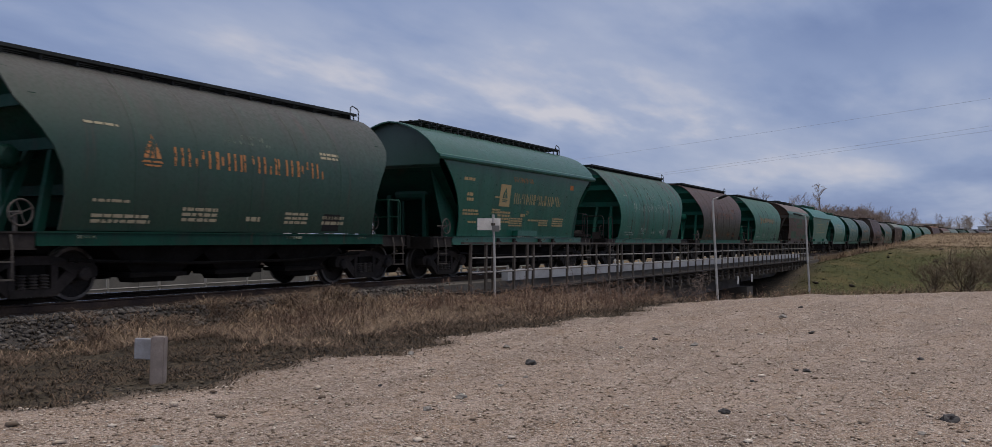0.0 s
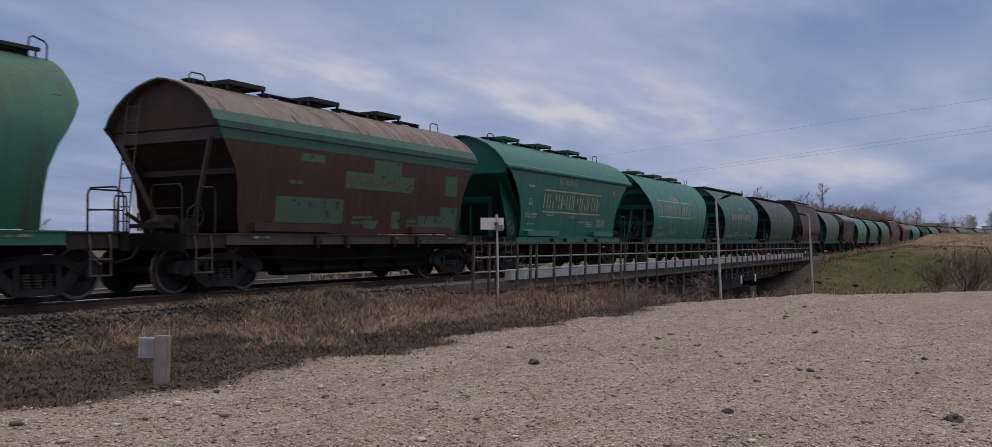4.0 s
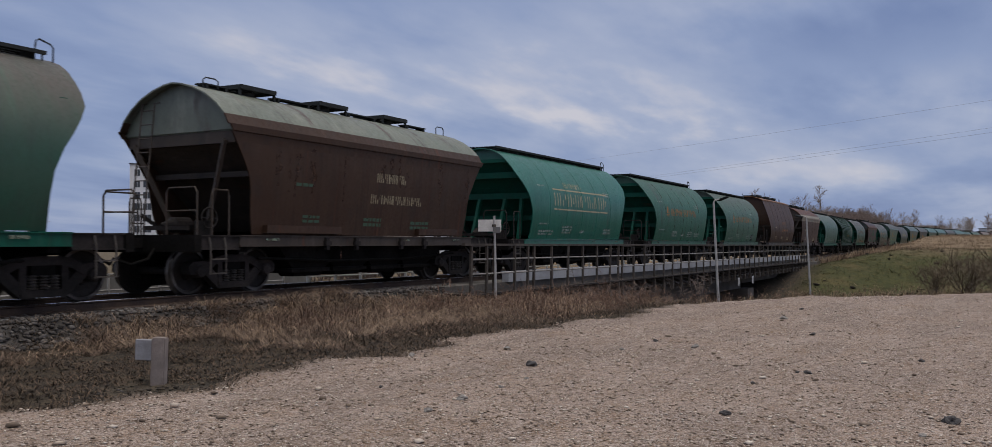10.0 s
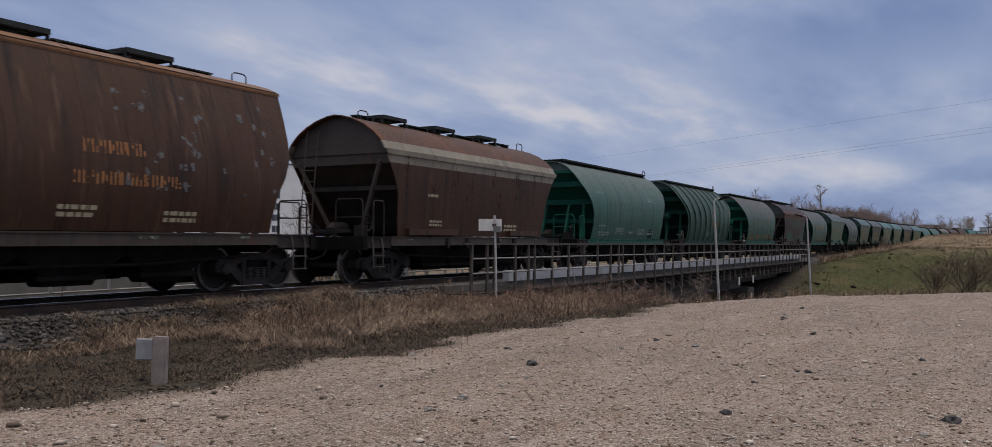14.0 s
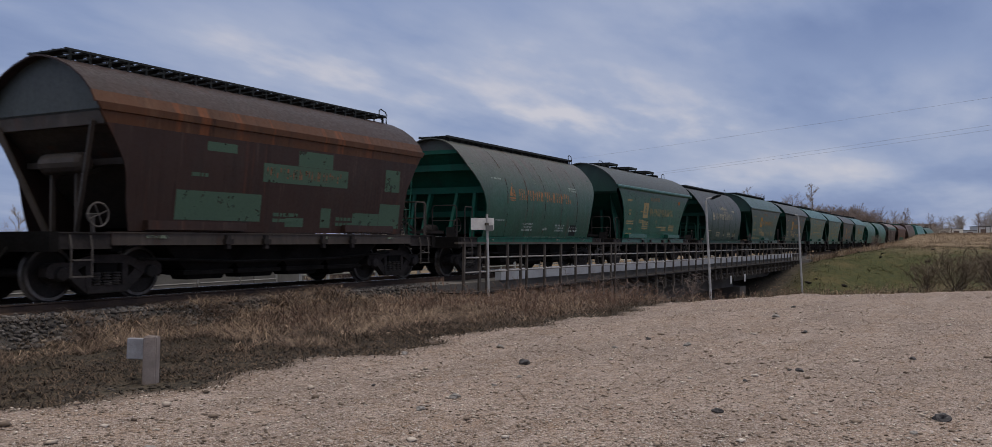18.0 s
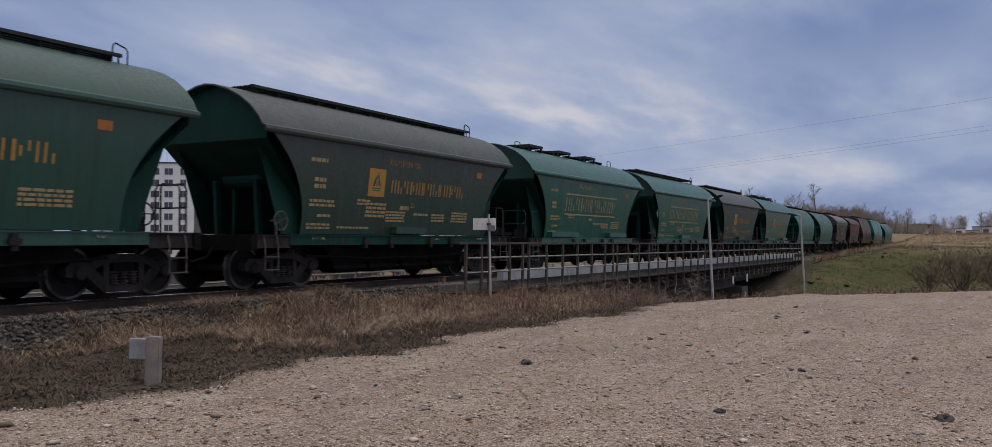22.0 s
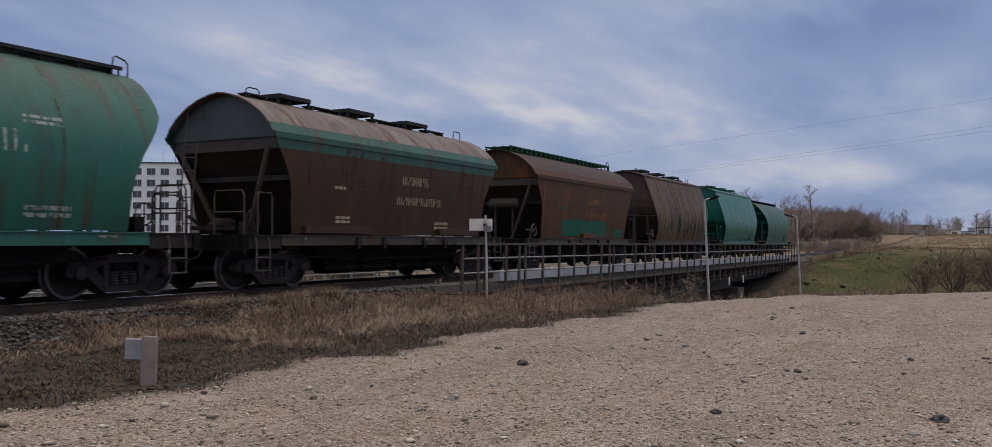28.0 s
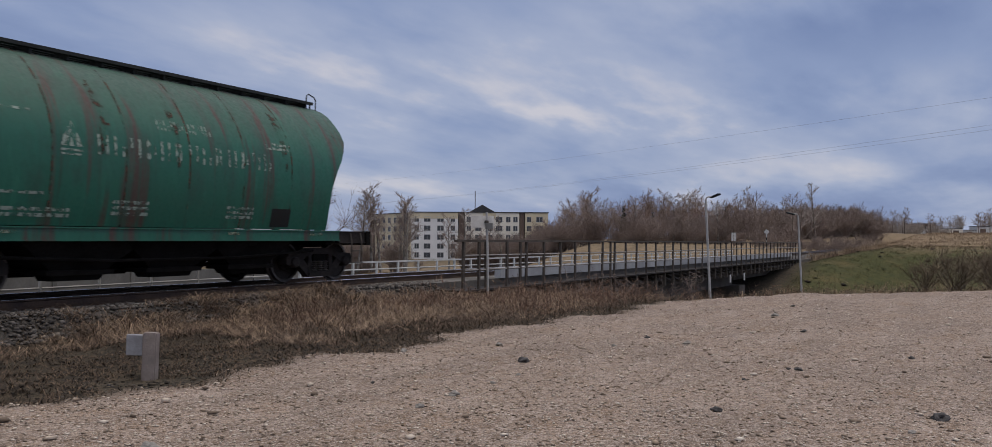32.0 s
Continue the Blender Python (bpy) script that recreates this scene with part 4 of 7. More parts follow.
def hatch_parts():
    """A round lid, the frame of the small platform over it, and one slat."""
    lid = lathe(bmesh.new(), [(0.32, 4.20), (0.33, 4.30), (0.30, 4.34), (0.05, 4.36)], 14, "z", (0, 0, 0))
    fr = bmesh.new()
    for y in (-0.54, 0.54):
        box(fr, -0.56, 0.56, y - 0.025, y + 0.025, 4.32, 4.415)
    for dx in (-0.54, 0.54):
        box(fr, dx - 0.025, dx + 0.025, -0.53, 0.53, 4.32, 4.415)
        for y in (-0.5, 0.5):
            bar(fr, (dx, y, 4.05), (dx, y, 4.34), 0.05, 0.05)
    slat = boxes((-0.52, 0.52, -0.06, 0.06, 4.385, 4.41))
    return mesh_of("hatch", lid), mesh_of("platform_frame", fr), mesh_of("slat", slat)


def roof_planks():
    out = []
    for x0, x1 in ((-4.7, -3.95), (-2.5, -1.25), (0.15, 1.45), (2.85, 3.9)):
        for y in (-0.28, 0.28):
            bm = boxes((x0, x1, y - 0.13, y + 0.13, 4.28, 4.31))
            for x in (x0 + 0.1, x1 - 0.1):
                box(bm, x - 0.03, x + 0.03, y - 0.14, y + 0.14, 4.14, 4.28)
            out.append(("roof_plank", mesh_of("roof_plank", bm)))
    for x in (-4.75, 4.4):
        bm = tube(bmesh.new(), [(x, -0.45, 4.10), (x, -0.45, 4.37), (x + 0.08, -0.45, 4.42), (x + 0.34, -0.45, 4.42), (x + 0.42, -0.45, 4.37), (x + 0.42, -0.45, 4.10)], 0.016, 5)
        out.append(("roof_handle", mesh_of("roof_handle", bm)))
    return out


def ladder_mesh(sgn, y):
    bm = bmesh.new()
    xb, xt = sgn * 5.35, sgn * 5.10
    for dy in (-0.19, 0.19):
        tube(bm, [(xb, y + dy, 1.2), (xb, y + dy, 1.6), (xt, y + dy, 4.0), (sgn * 4.9, y + dy, 4.30 if abs(y) < 0.6 else 4.05)], 0.018, 5)
    for i in range(9):
        z = 1.45 + i * 0.30
        x = xb + (xt - xb) * max(0, z - 1.6) / 2.4
        tube(bm, [(x, y - 0.19, z), (x, y + 0.19, z)], 0.013, 5)
    return mesh_of("ladder", bm)


def platform_rails(sgn):
    """Bent handrails round the end platform, one by one."""
    out = []
    x = sgn * 5.72

    def hoop(p, q, top, mid=None):
        bm = bmesh.new()
        (x0, y0), (x1, y1) = p, q
        pts = [(x0, y0, 1.2), (x0, y0, top - 0.1), (x0 + (x1 - x0) * 0.08, y0 + (y1 - y0) * 0.08, top), (x0 + (x1 - x0) * 0.92, y0 + (y1 - y0) * 0.92, top), (x1, y1, top - 0.1), (x1, y1, 1.2)]
        tube(bm, pts, 0.02, 5)
        if mid:
            tube(bm, [(x0, y0, mid), (x1, y1, mid)], 0.016, 5)
        out.append(mesh_of("platform_rail", bm))
    hoop((x, -1.35), (x, -0.5), 2.14, 1.68)
    hoop((x, 0.45), (x, 1.38), 2.14, 1.68)
    hoop((sgn * 5.0, -1.47), (sgn * 5.45, -1.47), 2.10)
    hoop((sgn * 4.8, 1.45), (sgn * 5.68, 1.45), 2.12, 1.7)
    hoop((sgn * 5.1, 0.98), (sgn * 5.4, 0.98), 1.98)
    return out


def step_mesh(sgn):
    bm = bmesh.new()
    for x in (sgn * 5.15, sgn * 5.55):
        tube(bm, [(x, -1.50, 1.15), (x, -1.55, 0.95), (x, -1.55, 0.42)], 0.018, 5)
    for z in (0.44, 0.72):
        box(bm, min(sgn * 5.15, sgn * 5.55), max(sgn * 5.15, sgn * 5.55), -1.60, -1.50, z - 0.012, z + 0.012)
    return mesh_of("step", bm)


def air_tank_mesh(sgn):
    bm = lathe(bmesh.new(), [(0.02, -0.62), (0.15, -0.58), (0.2, -0.5), (0.2, 0.5), (0.15, 0.58), (0.02, 0.62)], 14, "y", (sgn * 4.62, -0.1, 2.46))
    for y in (-0.45, 0.25):
        box(bm, sgn * 4.62 - 0.04, sgn * 4.62 + 0.04, y - 0.03, y + 0.03, 1.2, 2.3)
        bar(bm, (sgn * 4.62, y, 2.2), (sgn * 4.0, y, 2.45), 0.05, 0.06)
    return mesh_of("air_tank", bm)


def side_wheel_mesh():
    """Spoked brake wheel on a short column beside the end platform."""
    bm = bmesh.new()
    c = Vector((-4.95, -1.44, 1.50))
    ring = [c + Vector((math.cos(k * math.pi / 9), 0, math.sin(k * math.pi / 9))) * 0.21 for k in range(19)]
    tube(bm, ring, 0.018, 5)
    for k in range(4):
        tube(bm, [c, c + Vector((math.cos(k * math.pi / 2 + 0.4), 0, math.sin(k * math.pi / 2 + 0.4))) * 0.21], 0.012, 4)
    tube(bm, [c + Vector((0, -0.02, 0)), c + Vector((0, 0.3, 0))], 0.03, 6)
    bar(bm, c + Vector((0, 0.14, -0.34)), c + Vector((0, 0.14, 0.03)), 0.05, 0.05)
    return mesh_of("hand_wheel", bm)


def brake_gear_parts(sgn):
    """Brake cylinder, levers, valve and hand wheel on the end platform."""
    wheel = tube(bmesh.new(), [(5.05 + 0.21 * math.cos(k * math.pi / 9), -0.98, 1.55 + 0.21 * math.sin(k * math.pi / 9)) for k in range(19)], 0.018, 5)
    bar(wheel, (4.85, -0.98, 1.55), (5.25, -0.98, 1.55), 0.02, 0.02)
    bar(wheel, (5.05, -0.98, 1.18), (5.05, -0.98, 1.75), 0.02, 0.02)
    cyl = lathe(bmesh.new(), [(0.10, 4.55), (0.17, 4.58), (0.17, 5.0), (0.11, 5.04), (0.03, 5.3)], 14, "x", (0, 0.15, 1.42))
    out = []
    for n, bm in (("brake_cylinder", cyl), ("brake_beam", bar(bmesh.new(), (5.25, -0.6, 1.35), (5.25, 0.7, 1.35), 0.06, 0.09)), ("brake_lever", bar(bmesh.new(), (4.7, 0.55, 1.19), (5.4, 0.62, 1.62), 0.05, 0.07)), ("brake_valve", boxes((4.9, 5.1, -0.9, -0.6, 1.19, 1.5))), ("hand_wheel", wheel)):
        if sgn < 0:
            for v in bm.verts:
                v.co.x = -v.co.x
            bmesh.ops.reverse_faces(bm, faces=bm.faces)
        out.append((n, mesh_of(n, bm)))
    return out


def ribs_for(kind):
    out = []
    s = SECTION[kind]
    around = [(-y, z) for z, y in s] + [(y, z) for z, y in s[::-1][1:]]
    for i in range(9):
        k = -0.94 + i * 1.88 / 8
        bm = bmesh.new()
        rings = []
        for y, z in around:
            x = k * min(reach(kind, z), 4.8 if abs(k) < 0.9 else 9)
            sc = 1 + 0.07 / 1.6
            rings.append([bm.verts.new((x + dx, yy, zz)) for dx, yy, zz in ((-0.05, y, z), (-0.04, y * sc, z + 0.05 * max(0, z - 3) / 1.2), (0.04, y * sc, z + 0.05 * max(0, z - 3) / 1.2), (0.05, y, z))])
        for A, B in zip(rings, rings[1:]):
            for j in range(3):
                bm.faces.new((A[j], A[j + 1], B[j + 1], B[j]))
        bmesh.ops.recalc_face_normals(bm, faces=bm.faces)
        out.append(mesh_of("rib", bm))
    return out


def seam_mesh(kind, x):
    """A welded seam across the plates."""
    s = [p for p in SECTION[kind]]
    around = [(-y, z) for z, y in s] + [(y, z) for z, y in s[::-1][1:]]
    bm = bmesh.new()
    prev = None
    for y, z in around:
        sc = 1.005
        ring = [bm.verts.new((x + dx, y * sc * k, z + (0.008 if z > 3 else 0) * k)) for dx, k in ((-0.02, 0.994), (-0.012, 1.0), (0.012, 1.0), (0.02, 0.994))]
        if prev:
            for j in range(3):
                bm.faces.new((prev[j], prev[j + 1], ring[j + 1], ring[j]))
        prev = ring
    bmesh.ops.recalc_face_normals(bm, faces=bm.faces)
    return mesh_of("seam", bm)


def on_side(kind, rects, lift=0.008):
    """Painted marks: rectangles (x0, x1, z0, z1) laid on the curved side towards the camera."""
    bm = bmesh.new()
    for x0, x1, z0, z1 in rects:
        n = max(1, int((z1 - z0) / 0.12))
        prev = None
        for i in range(n + 1):
            z = z0 + (z1 - z0) * i / n
            y = -half_width(kind, z) - lift
            row = (bm.verts.new((x0, y, z)), bm.verts.new((x1, y, z)))
            if prev:
                bm.faces.new((prev[0], prev[1], row[1], row[0]))
            prev = row
    return bm


MESHES = {}


def shared(key, make):
    if key not in MESHES:
        MESHES[key] = make()
    return MESHES[key]


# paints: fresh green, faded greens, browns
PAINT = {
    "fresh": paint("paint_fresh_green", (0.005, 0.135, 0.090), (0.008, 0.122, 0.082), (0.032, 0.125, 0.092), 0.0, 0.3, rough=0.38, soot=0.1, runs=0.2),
    # two greens for the end recesses: shade put into the colour, with soot
    "inner": paint("paint_shaded_sooty_green", (0.006, 0.098, 0.062), (0.009, 0.082, 0.053), (0.012, 0.085, 0.055), 0.1, 0.2, soot=0.4, gloss=0.2),
    "innerdark": paint("paint_shaded_sooty_dark_green", (0.005, 0.050, 0.033), (0.007, 0.042, 0.028), (0.010, 0.045, 0.03), 0.1, 0.2, soot=0.55, gloss=0.15),
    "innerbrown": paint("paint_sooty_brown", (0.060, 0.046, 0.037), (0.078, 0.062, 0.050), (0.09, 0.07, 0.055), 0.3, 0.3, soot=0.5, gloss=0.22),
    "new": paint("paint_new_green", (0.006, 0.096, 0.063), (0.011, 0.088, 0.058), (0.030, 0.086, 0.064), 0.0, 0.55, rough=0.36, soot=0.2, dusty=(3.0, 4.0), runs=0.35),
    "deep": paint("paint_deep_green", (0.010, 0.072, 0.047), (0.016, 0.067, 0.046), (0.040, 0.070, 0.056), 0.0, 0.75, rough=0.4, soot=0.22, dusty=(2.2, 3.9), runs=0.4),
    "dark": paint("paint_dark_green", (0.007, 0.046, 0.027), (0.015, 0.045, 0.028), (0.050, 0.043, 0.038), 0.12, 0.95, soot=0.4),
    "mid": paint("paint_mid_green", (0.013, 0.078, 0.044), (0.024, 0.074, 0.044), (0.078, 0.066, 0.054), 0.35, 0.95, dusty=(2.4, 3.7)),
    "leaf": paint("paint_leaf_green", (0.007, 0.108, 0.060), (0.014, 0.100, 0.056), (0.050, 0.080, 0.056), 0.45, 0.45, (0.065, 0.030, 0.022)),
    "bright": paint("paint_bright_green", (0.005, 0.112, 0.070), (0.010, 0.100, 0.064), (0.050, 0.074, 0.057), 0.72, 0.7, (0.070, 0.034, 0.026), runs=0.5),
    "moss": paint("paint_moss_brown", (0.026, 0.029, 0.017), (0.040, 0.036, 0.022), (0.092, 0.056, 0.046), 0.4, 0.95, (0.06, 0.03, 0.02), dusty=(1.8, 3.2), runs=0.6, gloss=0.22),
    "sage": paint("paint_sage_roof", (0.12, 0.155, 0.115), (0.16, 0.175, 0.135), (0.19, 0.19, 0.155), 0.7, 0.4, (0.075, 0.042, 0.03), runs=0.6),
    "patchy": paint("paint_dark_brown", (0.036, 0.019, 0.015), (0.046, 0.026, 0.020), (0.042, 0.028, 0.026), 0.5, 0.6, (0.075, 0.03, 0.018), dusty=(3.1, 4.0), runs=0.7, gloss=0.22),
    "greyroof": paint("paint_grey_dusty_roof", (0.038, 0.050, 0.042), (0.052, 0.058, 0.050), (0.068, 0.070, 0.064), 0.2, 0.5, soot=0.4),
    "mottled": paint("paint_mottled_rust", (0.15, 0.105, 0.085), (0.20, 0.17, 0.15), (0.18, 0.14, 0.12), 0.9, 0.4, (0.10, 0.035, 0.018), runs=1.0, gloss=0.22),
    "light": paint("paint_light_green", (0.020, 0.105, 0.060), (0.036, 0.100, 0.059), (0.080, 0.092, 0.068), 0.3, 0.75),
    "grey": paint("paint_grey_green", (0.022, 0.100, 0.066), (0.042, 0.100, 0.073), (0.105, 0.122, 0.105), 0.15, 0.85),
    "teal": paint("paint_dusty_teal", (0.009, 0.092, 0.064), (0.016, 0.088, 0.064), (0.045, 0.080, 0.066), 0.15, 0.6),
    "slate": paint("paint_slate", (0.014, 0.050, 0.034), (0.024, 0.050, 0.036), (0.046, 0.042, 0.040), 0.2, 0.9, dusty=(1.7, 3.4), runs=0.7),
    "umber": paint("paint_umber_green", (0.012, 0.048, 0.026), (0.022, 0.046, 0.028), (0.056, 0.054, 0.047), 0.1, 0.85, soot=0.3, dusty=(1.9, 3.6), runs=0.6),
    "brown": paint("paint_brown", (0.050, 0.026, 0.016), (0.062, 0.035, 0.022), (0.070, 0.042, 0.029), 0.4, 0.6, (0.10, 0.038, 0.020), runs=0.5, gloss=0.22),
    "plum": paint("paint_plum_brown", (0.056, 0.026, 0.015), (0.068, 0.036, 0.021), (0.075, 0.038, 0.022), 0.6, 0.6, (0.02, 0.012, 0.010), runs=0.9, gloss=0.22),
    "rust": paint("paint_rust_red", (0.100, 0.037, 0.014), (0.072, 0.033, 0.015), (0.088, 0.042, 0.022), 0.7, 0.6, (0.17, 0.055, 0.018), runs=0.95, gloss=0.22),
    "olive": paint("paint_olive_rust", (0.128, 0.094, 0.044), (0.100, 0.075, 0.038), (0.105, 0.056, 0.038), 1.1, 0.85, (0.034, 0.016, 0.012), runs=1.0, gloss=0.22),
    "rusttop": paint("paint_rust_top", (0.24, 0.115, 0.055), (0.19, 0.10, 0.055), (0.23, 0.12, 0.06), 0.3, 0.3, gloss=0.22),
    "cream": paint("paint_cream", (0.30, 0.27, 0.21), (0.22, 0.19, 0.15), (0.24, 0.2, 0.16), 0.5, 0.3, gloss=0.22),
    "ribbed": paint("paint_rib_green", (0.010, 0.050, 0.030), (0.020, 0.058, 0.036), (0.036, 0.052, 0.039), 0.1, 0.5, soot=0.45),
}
# green wagons: inner end parts take darker copies that paint in their shade
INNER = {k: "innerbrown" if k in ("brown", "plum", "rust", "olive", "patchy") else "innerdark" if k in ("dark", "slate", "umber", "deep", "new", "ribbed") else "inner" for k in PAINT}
# new and umber end plates also get darker paint standing in for shade
END_TOP = {"brown": "brown", "plum": "brown", "rust": "rust", "olive": "umber", "slate": "dark", "moss": "inner", "new": "deep", "umber": "innerdark"}
END_AT = {12: "sage", 10: "innerbrown", 16: "brown", 17: "innerbrown", 21: "greyroof", 33: "greyroof", 35: "moss"}
M_BOARD = plain("dark_board", (0.030, 0.034, 0.034), (0.016, 0.018, 0.018), 0.75, 0.1, 3, 25)
M_BOARD_GREEN = plain("green_board", (0.012, 0.12, 0.075), (0.02, 0.06, 0.04), 0.7, 0.0, 3, 25)
INK = {
    "orange": worn_paint("stencil_orange", (0.52, 0.23, 0.085), 0.63),
    "cream": worn_paint("stencil_cream", (0.52, 0.45, 0.30), 0.68),
    "white": worn_paint("stencil_white", (0.38, 0.44, 0.39), 0.60),
    "faint": worn_paint("stencil_faint", (0.22, 0.26, 0.19), 0.50, 6),
    "pale": worn_paint("stencil_pale", (0.34, 0.42, 0.36), 0.56),
    "dull": worn_paint("stencil_dull_orange", (0.30, 0.12, 0.06), 0.55),
    "gold": worn_paint("lettering_gold", (0.50, 0.37, 0.18), 0.75),
    "amber": worn_paint("lettering_amber", (0.58, 0.30, 0.07), 0.75),
    "sticker": worn_paint("orange_sticker", (0.55, 0.20, 0.06), 0.72),
    "patch": worn_paint("green_patch", (0.075, 0.135, 0.090), 0.70, 4),
    "fullpatch": worn_paint("green_overpaint", (0.012, 0.125, 0.080), 0.8, 3),
    "dark": worn_paint("dark_patch", (0.018, 0.017, 0.016), 0.85, 4),
    "flake": worn_paint("blackened_flakes", (0.016, 0.012, 0.010), 0.62, 7),
    "grey_flake": worn_paint("bare_grey_flakes", (0.15, 0.14, 0.14), 0.62, 9),
    "streak": worn_paint("rust_streaks", (0.078, 0.038, 0.024), 0.48, 5),
    "rustline": worn_paint("rust_line", (0.10, 0.045, 0.03), 0.52, 3),
}

# kind, paint, roof fittings, name style, ink, small ink, finish
WAGONS = [
    ("round", "dark", "board", "old", "orange", "cream", "dark green hopper wagon with a soot-brown roof and orange markings"),
    ("cornice", "new", "lattice", "new", "gold", "gold", "new dark green hopper wagon with a roof cornice and gold markings"),
    ("round", "bright", "board", "old", "pale", "pale", "bright green hopper wagon streaked with rust, faded pale markings"),
    ("round", "moss", "board", "old", "dull", "dull", "brown-topped mossy hopper wagon with green ends and faint markings"),
    ("round", "leaf", "board", "old", "orange", "white", "mid-green hopper wagon with rusty seams and orange markings"),
    ("old", "brown", "hatch", "patched", "patch", "patch", "rust-brown hopper wagon with green repainted patches and cornice"),
    ("cornice", "fresh", "hatch", "latin", "cream", "white", "fresh green hopper wagon with a lined cream name panel"),
    ("round", "fresh", "hatch", "latin", "cream", "white", "fresh green smooth hopper wagon with a lined cream name panel"),
    ("round", "teal", "board", "old", "cream", "white", "dusty teal-green hopper wagon with cream markings"),
    ("round", "dark", "board", "old", "orange", "orange", "dark green hopper wagon with a brown dusty roof"),
    ("full", "brown", "board", "low", "orange", "orange", "dark brown peeling hopper wagon with closed ends"),
    ("round", "mid", "board", "old", "orange", "white", "green hopper wagon with orange emblem and dusty roof"),
    ("old", "brown", "hatch", "low", "cream", "patch", "brown hopper wagon with a pale green roof and cornice"),
    ("round", "fresh", "board", "latin", "cream", "white", "clean green hopper wagon with a lined cream name panel"),
    ("round", "leaf", "board", "old", "orange", "white", "green hopper wagon with reddish seams and orange name"),
    ("round", "light", "board", "old", "orange", "white", "light green hopper wagon with dark seams and orange name"),
    ("full", "plum", "hatch", "low", "orange", "cream", "plum-brown rusty hopper wagon with a rust-coloured roof edge"),
    ("old", "plum", "hatch", "bare", "cream", "cream", "rusty brown hopper wagon with a cream roof cornice"),
    ("round", "grey", "board", "old", "faint", "white", "grey-green hopper wagon with faded markings"),
    ("ribbed", "ribbed", "board", "low", "orange", "white", "dark green ribbed hopper wagon"),
    ("round", "mid", "board", "old", "dull", "orange", "green hopper wagon with faint orange name and rusty seams"),
    ("old", "patchy", "lattice", "patched", "patch", "patch", "brown hopper wagon with square green patches"),
    ("round", "mid", "board", "old", "orange", "white", "green hopper wagon with a brown roof and orange name"),
    ("cornice", "new", "hatch", "new", "gold", "gold", "new green hopper wagon with hatch platforms and amber emblem"),
    ("round", "slate", "board", "old", "cream", "cream", "slate-grey hopper wagon with cream name and red sill stripe"),
    ("cornice", "deep", "board", "new", "amber", "gold", "dark green hopper wagon with a cornice and amber emblem"),
    ("cornice", "umber", "board", "new", "amber", "gold", "dull umber-green hopper wagon with a dusty roof and amber emblem"),
    ("cornice", "new", "hatch", "latin", "gold", "gold", "new green hopper wagon with a lined gold name panel and hatches"),
    ("cornice", "new", "lattice", "latin", "gold", "gold", "new green hopper wagon with a lined gold name panel"),
    ("cornice", "umber", "board", "new", "amber", "orange", "umber-green dusty hopper wagon with an amber emblem"),
    ("cornice", "new", "hatch", "new", "amber", "gold", "new green hopper wagon with hatches and amber emblem"),
    ("round", "bright", "board", "old", "white", "white", "bright green hopper wagon with pale name"),
    ("round", "bright", "board", "old", "white", "white", "bright green worn hopper wagon with pale name"),
    ("old", "brown", "hatch", "low", "cream", "cream", "brown hopper wagon with a bright green cornice stripe"),
    ("old", "rust", "lattice", "low", "orange", "patch", "rust-red hopper wagon with a green roof walkway and green patch"),
    ("full", "olive", "hatch", "low", "rustline", "faint", "olive-brown hopper wagon with dark streaks of rust"),
    ("full", "fresh", "hatch", "old", "white", "white", "fresh green hopper wagon with closed ends and white markings"),
    ("round", "bright", "board", "old", "pale", "pale", "bright green rear hopper wagon with rust streaks"),
]


# wagons that carry the brake platform at their rear end
REAR_BRAKE = (0, 1, 3, 6, 9, 10, 19, 20, 21, 25, 26, 28, 29, 32, 34, 35)
# roof and cornice paint where it differs from the sides, by place in the train
ROOFS = {10: ("brown", "plum"), 5: ("mottled", "bright"), 12: ("sage", "brown"), 16: ("rusttop", "rusttop"), 17: ("rust", "cream"), 21: ("patchy", "rust"), 23: ("greyroof", "new"), 25: ("deep", "deep"), 26: ("greyroof", "umber"), 29: ("greyroof", "umber"), 33: ("mottled", "bright"), 34: ("plum", "rust"), 35: ("olive", "olive")}


def rows_of_bars(x0, x1, z0, z1, n, rng):
    """Lines of small unreadable writing as plain bars."""
    out = []
    h = (z1 - z0) / n
    for i in range(n):
        x = x0
        while x < x1 - 0.03:
            w = rng.uniform(0.06, 0.22)
            out.append((x, min(x1, x + w), z0 + i * h, z0 + i * h + h * 0.62))
            x += w + 0.035
    return out


def sign_mesh(kind, w, z0, z1, t, form):
    """One sign of a name as a few plain strokes on the side's curve."""
    h = z1 - z0
    a, b = (0, t, z0, z1), (w - t, w, z0, z1)
    forms = (
        (a, b),
        (a, (w - t, w, z0, z0 + h * 0.5)),
        ((0, t, z0 + h * 0.5, z1), b),
        (a, (w * 0.55 - t / 2, w * 0.55 + t / 2, z0, z1)),
        ((t * 0.4, t * 1.9, z0, z1), (w - t, w, z0 + h * 0.25, z0 + h * 0.75)),
    )
    return mesh_of("sign_bar", on_side(kind, forms[form]))


def name_bars(w, kind, x0, x1, z0, z1, n, ink, name="name_sign"):
    """A row of plain stroke shapes, one for each sign of a name."""
    p = (x1 - x0) / n
    sw = round(p * 0.66, 3)
    t = round(min(sw * 0.24, 0.058), 3)
    order = (0, 1, 2, 4, 0, 3, 2, 1, 3, 0, 4, 2, 1)
    for k in range(n):
        f = order[k % 13]
        me = shared((kind, sw, z0, z1, f), lambda: sign_mesh(kind, sw, z0, z1, t, f))
        part(name, me, INK[ink], w, "", pose(x0 + k * p, 0, 0))


